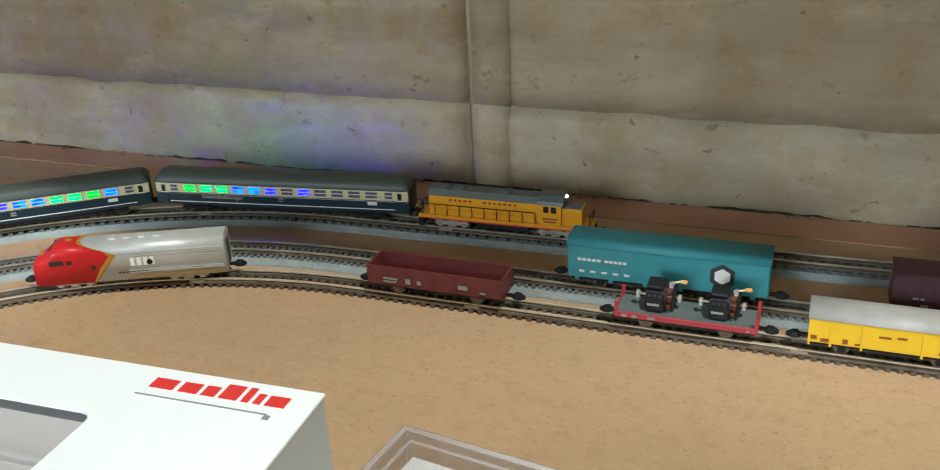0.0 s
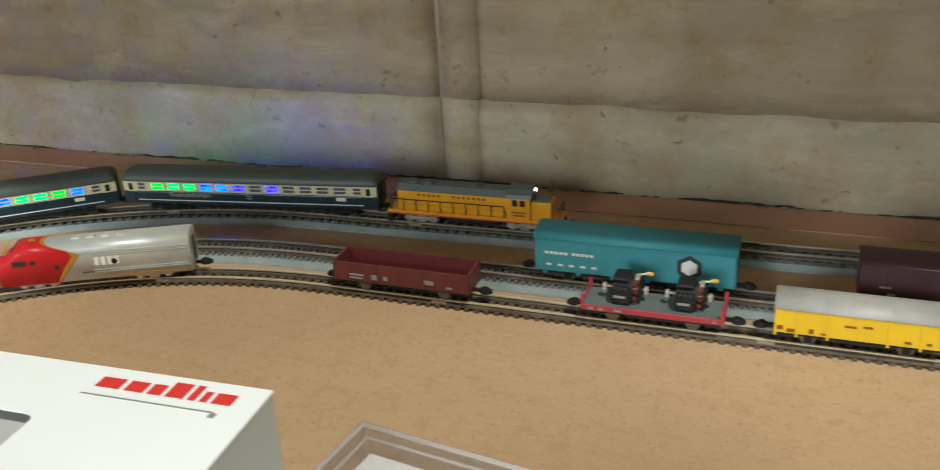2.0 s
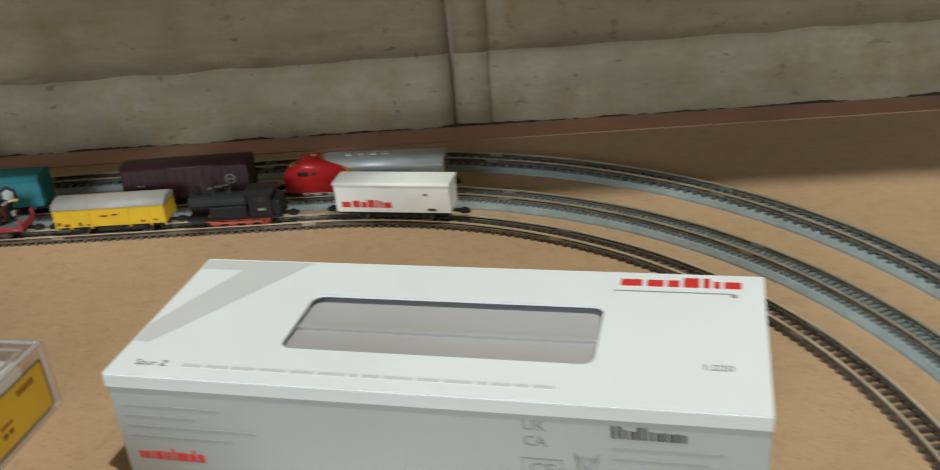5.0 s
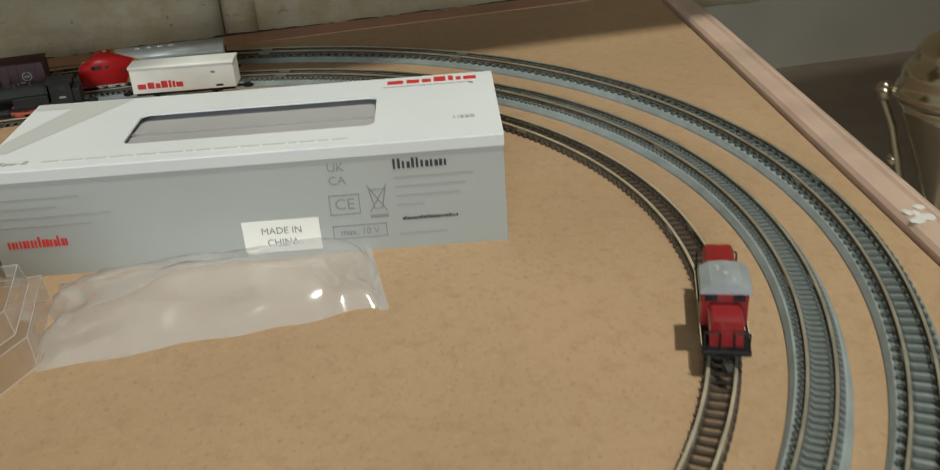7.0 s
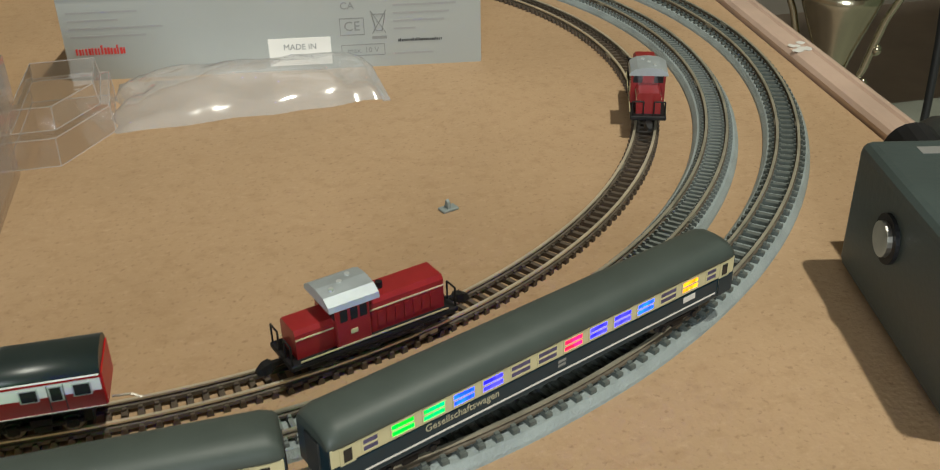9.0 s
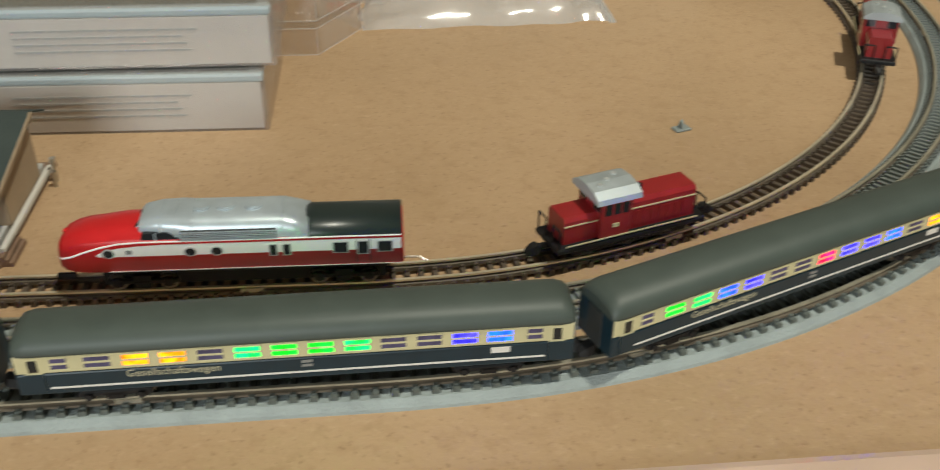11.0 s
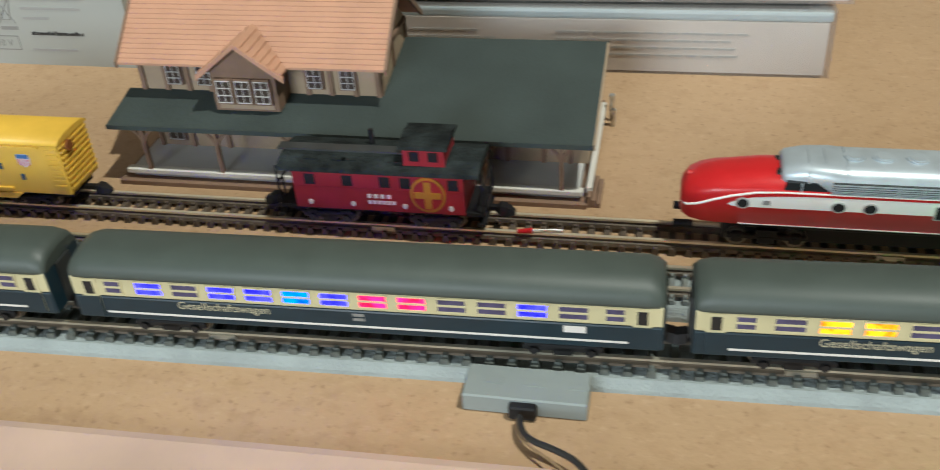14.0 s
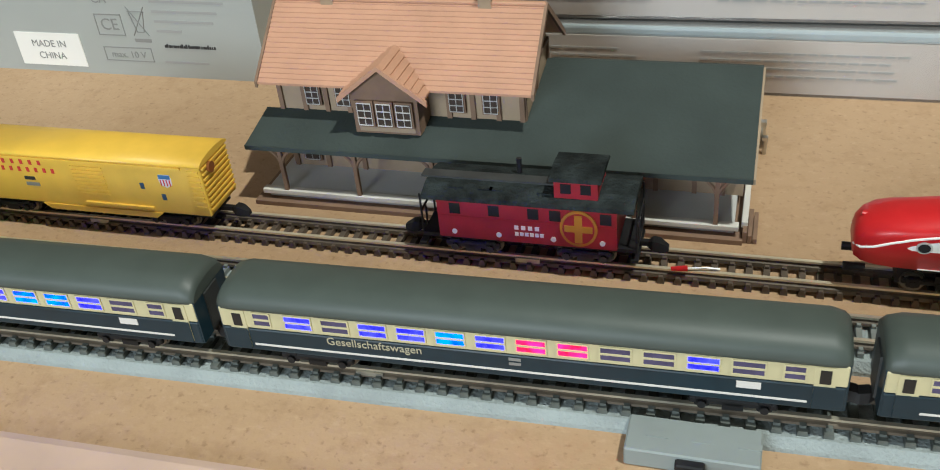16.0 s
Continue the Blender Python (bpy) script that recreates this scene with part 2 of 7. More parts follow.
TEAL_DARK = mat("dark_teal_inlay", (0.030, 0.070, 0.080), 0.5, 0, 0.1, 40)
FOAM = mat("pale_foam_inlay", (0.80, 0.84, 0.88), 0.8, 0, 0.05, 60)
BRASS = mat("trophy_metal", (0.58, 0.53, 0.40), 0.20, 1.0, 0.08, 30)
CASE_G = mat("grey_green_case", (0.055, 0.075, 0.072), 0.45, 0, 0.12, 40, 0.1, 500)
FEED = mat("feeder_grey", (0.25, 0.285, 0.28), 0.55, 0, 0.05, 80)
WIRE = mat("black_wire", (0.02, 0.02, 0.02), 0.45, 0, 0)
WIRE_TAN = mat("tan_wire", (0.25, 0.17, 0.09), 0.5, 0, 0)
GLASS_DARK = mat("dark_glazing", (0.02, 0.022, 0.024), 0.12, 0, 0)
GLASS_BROWN = mat("dim_brown_window_film", (0.060, 0.042, 0.032), 0.35, 0, 0.2, 300)
WINDOW_FRAME = mat("white_window_bars", (0.55, 0.54, 0.52), 0.6, 0, 0.05, 300)
GOLD = mat("gold_emblem", (0.40, 0.19, 0.014), 0.5, 0, 0.1, 300)


def clear_plastic(name, tint, rough, cloudy):
    m = bpy.data.materials.new(name)
    m.use_nodes = True
    nt = m.node_tree
    nt.nodes.remove(nt.nodes["Principled BSDF"])
    clear = nt.nodes.new("ShaderNodeBsdfTransparent")
    clear.inputs["Color"].default_value = (*tint, 1)
    gloss = nt.nodes.new("ShaderNodeBsdfGlossy")
    gloss.inputs["Roughness"].default_value = rough
    facing = nt.nodes.new("ShaderNodeLayerWeight")
    facing.inputs["Blend"].default_value = 0.30
    fres = nt.nodes.new("ShaderNodeMapRange")
    fres.inputs["To Min"].default_value, fres.inputs["To Max"].default_value = 0.05, 0.75
    nt.links.new(facing.outputs["Facing"], fres.inputs["Value"])
    mix = nt.nodes.new("ShaderNodeMixShader")
    tc = nt.nodes.new("ShaderNodeTexCoord")
    wave = nt.nodes.new("ShaderNodeTexNoise")
    wave.inputs["Scale"].default_value = 55.0
    b = nt.nodes.new("ShaderNodeBump")
    b.inputs["Strength"].default_value, b.inputs["Distance"].default_value = 0.35, 0.002
    nt.links.new(tc.outputs["Object"], wave.inputs["Vector"])
    nt.links.new(wave.outputs["Fac"], b.inputs["Height"])
    nt.links.new(b.outputs["Normal"], gloss.inputs["Normal"])
    nt.links.new(b.outputs["Normal"], facing.inputs["Normal"])
    nt.links.new(fres.outputs["Result"], mix.inputs["Fac"])
    milk = nt.nodes.new("ShaderNodeBsdfDiffuse")
    milk.inputs["Color"].default_value = (0.86, 0.85, 0.83, 1)
    haze = nt.nodes.new("ShaderNodeMixShader")
    haze.inputs["Fac"].default_value = cloudy
    nt.links.new(clear.outputs["BSDF"], haze.inputs[1])
    nt.links.new(milk.outputs["BSDF"], haze.inputs[2])
    nt.links.new(haze.outputs["Shader"], mix.inputs[1])
    nt.links.new(gloss.outputs["BSDF"], mix.inputs[2])
    nt.links.new(mix.outputs["Shader"], nt.nodes["Material Output"].inputs["Surface"])
    return m


CLEAR = clear_plastic("clear_plastic_lid", (0.93, 0.88, 0.86), 0.10, 0.12)
CLEAR_THIN = clear_plastic("thin_clear_lid", (0.97, 0.95, 0.94), 0.08, 0.03)
CLEAR_EDGE = clear_plastic("clear_moulded_edge", (0.80, 0.70, 0.67), 0.12, 0.35)
FILM = clear_plastic("crinkled_clear_film", (0.93, 0.93, 0.94), 0.15, 0.20)


def lit_window(name, colour, strength):
    """A small pane lit from behind, unevenly."""
    m = mat("lit_window_" + name, colour, 0.25, 0, 0, emit=strength)
    nt = m.node_tree
    tc = nt.nodes.new("ShaderNodeTexCoord")
    n = nt.nodes.new("ShaderNodeTexNoise")
    n.inputs["Scale"].default_value, n.inputs["Detail"].default_value = 420.0, 2.0
    r = nt.nodes.new("ShaderNodeMapRange")
    r.inputs["From Min"].default_value, r.inputs["From Max"].default_value = 0.35, 0.65
    r.inputs["To Min"].default_value, r.inputs["To Max"].default_value = strength * 0.12, strength
    nt.links.new(tc.outputs["Object"], n.inputs["Vector"])
    nt.links.new(n.outputs["Fac"], r.inputs["Value"])
    nt.links.new(r.outputs["Result"], nt.nodes["Principled BSDF"].inputs["Emission Strength"])
    return m


LED_COLOURS = (
    ("magenta", (0.75, 0.0012, 0.034), 16.0), ("violet", (0.011, 0.009, 0.80), 20.0), ("cyan", (0.0016, 0.022, 0.60), 30.0),
    ("teal", (0.0006, 0.30, 0.032), 18.0), ("green", (0.0005, 0.30, 0.006), 18.0), ("yellow", (0.50, 0.150, 0.0006), 12.0),
    ("dim", (0.065, 0.058, 0.115), 0.55))
LED = {k: lit_window(k, c, e) for k, c, e in LED_COLOURS}
# brighter copies for the far-side panes, boosted to throw coloured glow behind the coaches
LED_BOOSTED = {"front": {k: lit_window("station_side_" + k, c, e * 2) for k, c, e in LED_COLOURS}, "rear": {k: lit_window("wall_side_" + k, c, e * 17) for k, c, e in LED_COLOURS}}
HEADLAMP = mat("headlamp_lit", (1.0, 0.95, 0.85), 0.3, 0, 0, emit=6.0)

for m, spec in ((ROOFBLACK, 0.12), (GREENROOF, 0.2), (CONCRETE, 0.2), (CONCRETE_PALE, 0.2), (BLACK, 0.3), (RED, 0.25)):
    m.node_tree.nodes["Principled BSDF"].inputs["Specular IOR Level"].default_value = spec

# ---- mesh helpers ----
def part(name, bm, material, parent=None, label="", smooth=False):
    me = bpy.data.meshes.new(name)
    bmesh.ops.recalc_face_normals(bm, faces=bm.faces)
    bm.to_mesh(me)
    bm.free()
    if smooth:
        for p in me.polygons:
            p.use_smooth = True
    for m in material if isinstance(material, (list, tuple)) else [material]:
        me.materials.append(m)
    ob = new(name, me)
    if parent is not None:
        ob.parent = parent
    if label:
        tagged(ob, label)
    return ob


def thing(name, label, category, at=None, group=""):
    ob = new(name)
    ob.empty_display_size = 0.01
    tagged(ob, label, category, group)
    if at is not None:
        ob.matrix_world = at
    return ob


def box(bm, x0, x1, y0, y1, z0, z1, bevel=0.0, seg=2):
    g = bmesh.ops.create_cube(bm, size=1.0)
    bmesh.ops.scale(bm, vec=(x1 - x0, y1 - y0, z1 - z0), verts=g["verts"])
    bmesh.ops.translate(bm, vec=((x0 + x1) / 2, (y0 + y1) / 2, (z0 + z1) / 2), verts=g["verts"])
    if bevel > 0:
        edges = list({e for v in g["verts"] for e in v.link_edges})
        bmesh.ops.bevel(bm, geom=edges, offset=bevel, segments=seg, affect="EDGES", profile=0.5)
    return bm


def boxm(*a, **k):
    return box(bmesh.new(), *a, **k)


def prism(bm, profile, x0, x1, axis="x", taper=None):
    """A closed profile of (across, up) points drawn along an axis; taper scales the second end."""
    def place(u, v, w):
        return (w, u, v) if axis == "x" else (u, w, v) if axis == "y" else (u, v, w)
    a = [bm.verts.new(place(u, v, x0)) for u, v in profile]
    b = [bm.verts.new(place(u * (taper[0] if taper else 1), v * (taper[1] if taper else 1), x1)) for u, v in profile]
    n = len(profile)
    bm.faces.new(a[::-1])
    bm.faces.new(b)
    for i in range(n):
        bm.faces.new((a[i], a[(i + 1) % n], b[(i + 1) % n], b[i]))
    return bm


def tube(bm, p0, p1, r, seg=8, r2=None):
    p0, p1 = Vector(p0), Vector(p1)
    d = p1 - p0
    m = Matrix.Translation((p0 + p1) / 2) @ d.to_track_quat("Z", "Y").to_matrix().to_4x4()
    bmesh.ops.create_cone(bm, cap_ends=True, segments=seg, radius1=r, radius2=r if r2 is None else r2, depth=d.length, matrix=m)
    return bm


def loft(bm, rings, cap=True):
    """Skin over rings with the same number of points."""
    vs = [[bm.verts.new(p) for p in ring] for ring in rings]
    n = len(vs[0])
    for a, b in zip(vs, vs[1:]):
        for i in range(n):
            bm.faces.new((a[i], a[(i + 1) % n], b[(i + 1) % n], b[i]))
    if cap:
        bm.faces.new(vs[0][::-1])
        bm.faces.new(vs[-1])
    return bm


def lathe(bm, profile, seg=32):
    rings = [[(r * math.cos(2 * math.pi * i / seg), r * math.sin(2 * math.pi * i / seg), z) for i in range(seg)] for r, z in profile]
    return loft(bm, rings)


def sweep(bm, points, section, closed=True):
    """A section of (across, up) points carried along a flat line of (x, y, across direction)."""
    rings = [[bm.verts.new((p[0] + n[0] * u, p[1] + n[1] * u, v)) for u, v in section] for p, n in points]
    k, m = len(section), len(rings)
    for i in range(m if closed else m - 1):
        a, b = rings[i], rings[(i + 1) % m]
        for j in range(k):
            bm.faces.new((a[j], a[(j + 1) % k], b[(j + 1) % k], b[j]))
    return bm


def letters(text, size, material, m, parent, name="lettering", extrude=0.00004, squeeze=1.0):
    """Raised lettering in the built-in font, made into a mesh; m places its centre."""
    c = bpy.data.curves.new(name, "FONT")
    c.body, c.size, c.align_x, c.align_y, c.extrude, c.resolution_u = text, size, "CENTER", "CENTER", extrude, 3
    tmp = bpy.data.objects.new(name, c)
    scene.collection.objects.link(tmp)
    bpy.context.view_layer.update()
    me = bpy.data.meshes.new_from_object(tmp)
    bpy.data.objects.remove(tmp)
    me.materials.append(material)
    ob = new(name, me)
    ob.parent = parent
    ob.matrix_local = m @ Matrix.Diagonal((squeeze, 1, 1, 1))
    return ob


def bars(bm, x0, x1, z0, z1, y, n, gap=0.35, thick=0.0001, seed=1):
    """A row of plain upright bars of uneven width and height in place of writing on a face that looks to -y."""
    rnd = random.Random(seed)
    step = (x1 - x0) / (2 * n)
    for i in range(2 * n):
        w = step * (1 - gap) * rnd.uniform(0.65, 1.1)
        top = z1 if rnd.random() < 0.3 else z0 + (z1 - z0) * rnd.uniform(0.62, 0.74)
        box(bm, x0 + i * step, x0 + i * step + w, y - thick, y + thick, z0, top)
    return bm


# ---- the room ----
WALL_Y, WALL_SLOPE = 0.3185, 0.040      # face of the concrete wall at x = 0, and its skew against the board


def wall_y(x):
    return WALL_Y + WALL_SLOPE * x


def concrete_wall():
    """A cast wall behind the board: pale rough footing, darker upper part, two upright joints."""
    top, foot = 0.965, 0.038
    joints = (-0.4125, -0.0945)
    for k, (a, b) in enumerate(((-1.6, joints[0] - 0.0015), (joints[0] + 0.0175, joints[1] - 0.0015), (joints[1] + 0.0175, 1.7))):
        for name, z0, z1, proud, m in (("footing_band", -0.02, foot, 0.0035, CONCRETE_PALE), ("wall_slab", foot, top, 0.0, CONCRETE)):
            bm = bmesh.new()
            nx, nz = int((b - a) / 0.007), max(6, min(80, int((z1 - z0) / 0.006)))
            grid = []
            for i in range(nx + 1):
                x = a + (b - a) * i / nx
                row = []
                for j in range(nz + 1):
                    z = z0 + (z1 - z0) * j / nz
                    n = noise.noise(Vector((x * 30, z * 45, 3.0 + proud * 900))) * 0.0020 + noise.noise(Vector((x * 110, z * 190, 7.0))) * 0.0012 + max(0.0, noise.noise(Vector((x * 60, z * 140, 11.0))) - 0.25) * 0.0050
                    edge = min(i, nx - i) == 0
                    soft = 0.002 * (1 if edge else 0) + (0.0025 if (name == "footing_band" and j == nz) else 0)
                    if j in (0, nz) or edge:
                        n = 0
                    row.append(bm.verts.new((x, wall_y(x) - proud + n + soft, z + (noise.noise(Vector((x * 40, 1, 1))) * 0.002 if j in (0, nz) and 0 < i < nx and z < 0.1 else 0))))
                grid.append(row)
            for i in range(nx):
                for j in range(nz):
                    bm.faces.new((grid[i][j], grid[i + 1][j], grid[i + 1][j + 1], grid[i][j + 1]))
            rim = [grid[i][0] for i in range(nx + 1)] + [grid[nx][j] for j in range(1, nz + 1)] + [grid[i][nz] for i in range(nx - 1, -1, -1)] + [grid[0][j] for j in range(nz - 1, 0, -1)]
            back = [bm.verts.new((v.co.x, wall_y(v.co.x) + 0.12, v.co.z)) for v in rim]
            n = len(rim)
            for i in range(n):
                bm.faces.new((rim[i], rim[(i + 1) % n], back[(i + 1) % n], back[i]))
            ob = part("wall_back_" + name, bm, m, smooth=True)
            tagged(ob, "rough cast concrete wall, stained and pitted" if name == "wall_slab" else "pale pitted concrete footing along the wall", "wall", kind="structure")
    for x in joints:
        for name, a0, a1, d0, d1, m in (("joint_groove", -0.0040, 0.0018, 0.0050, 0.0030, MORTAR), ("joint_fill", 0.0018, 0.0190, 0.0006, 0.0002, CONCRETE), ("joint_foot", 0.0018, 0.0190, -0.0016, -0.0020, CONCRETE_PALE)):
            bm = bmesh.new()
            rings = []
            z0, z1 = (-0.02, foot) if name == "joint_foot" else (foot, top) if name == "joint_fill" else (-0.02, top)
            for z in np.linspace(z0, z1, 80):
                w0 = noise.noise(Vector((x * 50, z * 60, 2 + a0 * 900))) * 0.0010
                y = wall_y(x)
                rings.append([(x + a0 + w0, y + d0, z), (x + a0 * 0.5 + a1 * 0.5, y + (d0 + d1) / 2 + w0, z), (x + a1 + w0 * 0.6, y + d1, z), (x + a1 + 0.001, y + 0.1, z), (x + a0 - 0.001, y + 0.1, z)])
            loft(bm, rings)
            tagged(part("wall_back_" + name, bm, m, smooth=True), "upright joint between the concrete slabs", "wall joint", kind="structure")
    # raised strip whose dark colour stands in for the shaded gap at the wall foot
    bm = bmesh.new()
    rings = []
    for k in range(700):
        x = -0.95 + 1.11 * k / 699
        w = 0.0008 + 0.0012 * max(0.0, noise.noise(Vector((x * 45, 2, 5)))) + 0.0008 * noise.noise(Vector((x * 230, 8, 5)))
        t = 0.0004 + 0.0010 * max(0.0, noise.noise(Vector((x * 38, 9, 1)))) + 0.0005 * noise.noise(Vector((x * 260, 4, 1)))
        y = wall_y(x) - 0.0030
        rings.append([(x, y, 0.0002), (x, y, t + 0.0005), (x, y - w * 0.7, t), (x, y - w, 0.0007), (x, y - w, 0.0002)])
    loft(bm, rings)
    tagged(part("wall_foot_joint", bm, GAP), "dark crumbling joint along the foot of the wall", "wall joint", kind="structure")
    bm = bmesh.new()
    r = random.Random(4)
    for k in range(46):
        x = r.choice((-0.60, -0.44, -0.37, -0.28, -0.12, 0.03)) + r.gauss(0, 0.02)
        bmesh.ops.create_icosphere(bm, subdivisions=1, radius=1.0, matrix=Matrix.Translation((x, wall_y(x) - 0.0060 - abs(r.gauss(0, 0.0012)), 0.0009)) @ Matrix.Rotation(r.uniform(0, 3), 4, "Z") @ Matrix.Diagonal((r.uniform(0.0005, 0.0024), r.uniform(0.0004, 0.0011), r.uniform(0.0003, 0.0009), 1)))
    tagged(part("wall_rubble", bm, MORTAR), "crumbs of mortar along the foot of the wall", "rubble", kind="stuff")


concrete_wall()
# unseen slab added above the board to cast the shadow along the wall
bm = bmesh.new()
prism(bm, [(-1.6, 0.0040), (1.7, 0.1050), (1.7, 0.50), (-1.6, 0.38)], 0.45, 0.56, axis="z")
tagged(part("wall_back_ledge", bm, CONCRETE), "plain concrete ledge high on the wall", "wall ledge", kind="structure")
BOARD_X0, BOARD_X1, BOARD_Y0 = -0.95, 0.1665, -0.28
bm = bmesh.new()
pts = [(BOARD_X0, BOARD_Y0), (0.106, -0.2565), (BOARD_X1, wall_y(BOARD_X1) - 0.0055), (BOARD_X0, wall_y(BOARD_X0) - 0.0055)]
prism(bm, pts, -0.012, 0.0, axis="z")
tagged(part("ground", bm, BOARD), "tan hardboard layout board with fine flecks", "board", kind="structure")


def trim_strip(name, a, b, width, z0, z1, label):
    """A rounded wooden edging strip from a to b, its inner edge on that line, lying to the right of it."""
    a, b = Vector(a), Vector(b)
    d = (b - a).normalized()
    n = Vector((-d.y, d.x))
    bm = bmesh.new()
    sec = [(0.0, z0), (0.0, z1 - 0.002), (0.0012, z1 - 0.0005), (0.003, z1), (width * 0.55, z1), (width * 0.62, z1 - 0.0012), (width * 0.7, z1), (width - 0.003, z1), (width - 0.0008, z1 - 0.0012), (width, z1 - 0.003), (width, z0)]
    rings = [[(p.x + n.x * u, p.y + n.y * u, v) for u, v in sec] for p in (a, b)]
    loft(bm, rings)
    return tagged(part(name, bm, TRIM), label, "trim", kind="structure")


trim_strip("trim_right", (0.1665, 0.305), (0.1060, -0.262), 0.015, -0.03, 0.004, "pinkish varnished wooden edging with pale scuffs")
trim_strip("trim_front", (0.121, -0.2562), (-0.95, -0.2800), 0.030, -0.03, 0.0022, "pinkish varnished wooden edging, glossy and worn")
bm = boxm(-0.9, 0.150, -0.020, 0.0, -0.0005, 0.0006)
for v in bm.verts:
    v.co.y += wall_y(v.co.x) - 0.0055
tagged(part("trim_back", bm, TRIM_BACK), "flat pinkish wooden strip along the wall", "trim", kind="structure")
bm = bmesh.new()
for k in range(9):
    r = random.Random(k)
    g = bmesh.ops.create_icosphere(bm, subdivisions=1, radius=0.0018)
    bmesh.ops.scale(bm, vec=(r.uniform(0.7, 1.6), r.uniform(0.7, 1.4), 0.12), verts=g["verts"])
    bmesh.ops.translate(bm, vec=(0.1375 + r.uniform(-0.004, 0.004), -0.022 + r.uniform(-0.005, 0.005), 0.0042), verts=g["verts"])
tagged(part("paint_spot", bm, PRINT_WHITE), "white paint smear on the wooden edging", "paint smear", kind="stuff")

# the rest of the room, closed round the board
for name, dims, m, cat in (("floor", (-2.2, 2.4, -2.4, 2.2, -0.80, -0.76), FLOOR_M, "floor"), ("ceiling", (-2.2, 2.4, -2.4, 2.2, 2.04, 2.10), PLASTER, "ceiling"),
                           ("wall_north", (-2.2, 2.4, 2.2, 2.3, -0.76, 2.04), PLASTER, "wall"), ("wall_south", (-2.2, 2.4, -2.5, -2.4, -0.76, 2.04), PLASTER, "wall"),
                           ("wall_west", (-2.3, -2.2, -2.4, 2.2, -0.76, 2.04), PLASTER, "wall"), ("wall_east", (2.4, 2.5, -2.4, 2.2, -0.76, 2.04), PLASTER, "wall")):
    tagged(part(name, boxm(*dims), m), "plain plastered " + cat if cat != "floor" else "plain brown tiled floor", cat, kind="structure")
tagged(part("wall_low", boxm(0.19, 1.7, -1.2, 0.30, -0.22, -0.181), mat("grey_green_shelf", (0.20, 0.21, 0.17), 0.7, 0, 0.2, 12)), "dull grey-green shelf beside the board", "shelf", kind="structure")
tagged(part("wall_side", boxm(0.62, 0.70, -0.6, 0.33, -0.181, 0.5), mat("grey_green_panel", (0.235, 0.275, 0.195), 0.8, 0, 0.25, 14)), "dull grey-green side panel", "wall panel", kind="structure")


# ---- tracks ----
class Line:
    """A closed loop: slightly skewed near and far straights and two half-round ends."""

    def __init__(self, xl, xr, near_l, near_r, far_l, far_r):
        pts = [(xl + (xr - xl) * i / 120, near_l + (near_r - near_l) * i / 120) for i in range(121)]
        cy, r = (near_r + far_r) / 2, (far_r - near_r) / 2
        pts += [(xr + r * math.sin(a), cy - r * math.cos(a)) for a in np.linspace(0, math.pi, 121)[1:]]
        pts += [(xr + (xl - xr) * i / 120, far_r + (far_l - far_r) * i / 120) for i in range(1, 121)]
        cy, r = (near_l + far_l) / 2, (far_l - near_l) / 2
        pts += [(xl - r * math.sin(a), cy + r * math.cos(a)) for a in np.linspace(0, math.pi, 121)[1:-1]]
        p = np.array(pts)
        for _ in range(12):
            p = 0.5 * p + 0.25 * (np.roll(p, 1, 0) + np.roll(p, -1, 0))
        self.p = p
        self.s = np.r_[0, np.cumsum(np.hypot(*np.diff(np.r_[p, p[:1]], axis=0).T))]
        self.length = self.s[-1]

    def at(self, s):
        s = s % self.length
        q = np.r_[self.p, self.p[:1]]
        x, y = np.interp(s, self.s, q[:, 0]), np.interp(s, self.s, q[:, 1])
        h = 0.002
        x2, y2 = np.interp((s + h) % self.length, self.s, q[:, 0]), np.interp((s + h) % self.length, self.s, q[:, 1])
        return x, y, math.degrees(math.atan2(y2 - y, x2 - x))

    def near(self, x, y):
        return self.s[int(np.argmin(np.hypot(self.p[:, 0] - x, self.p[:, 1] - y)))]

    def find(self, x, far):
        """The distance along the loop of a place on the near or the far straight."""
        ok = (self.p[:, 1] > 0) == far
        i = np.where(ok)[0][np.argmin(np.abs(self.p[ok, 0] - x))]
        return self.s[i]

    def ride(self, s, base, z, back=False):
        """The pose of a vehicle whose bogies stand base apart round s."""
        a, b = self.at(s - base / 2), self.at(s + base / 2)
        ang = math.degrees(math.atan2(b[1] - a[1], b[0] - a[0]))
        return pose((a[0] + b[0]) / 2, (a[1] + b[1]) / 2, z, 0, 0, ang + (180 if back else 0))


INNER = Line(-0.41, -0.1340, -0.1958, -0.1948, 0.1897, 0.1997)
MIDDLE = Line(-0.42, -0.1285, -0.2180, -0.2130, 0.2085, 0.2220)
OUTER = Line(-0.43, -0.1310, -0.2425, -0.2335, 0.2430, 0.2625)
Z_IN, Z_BED = 0.0034, 0.0054


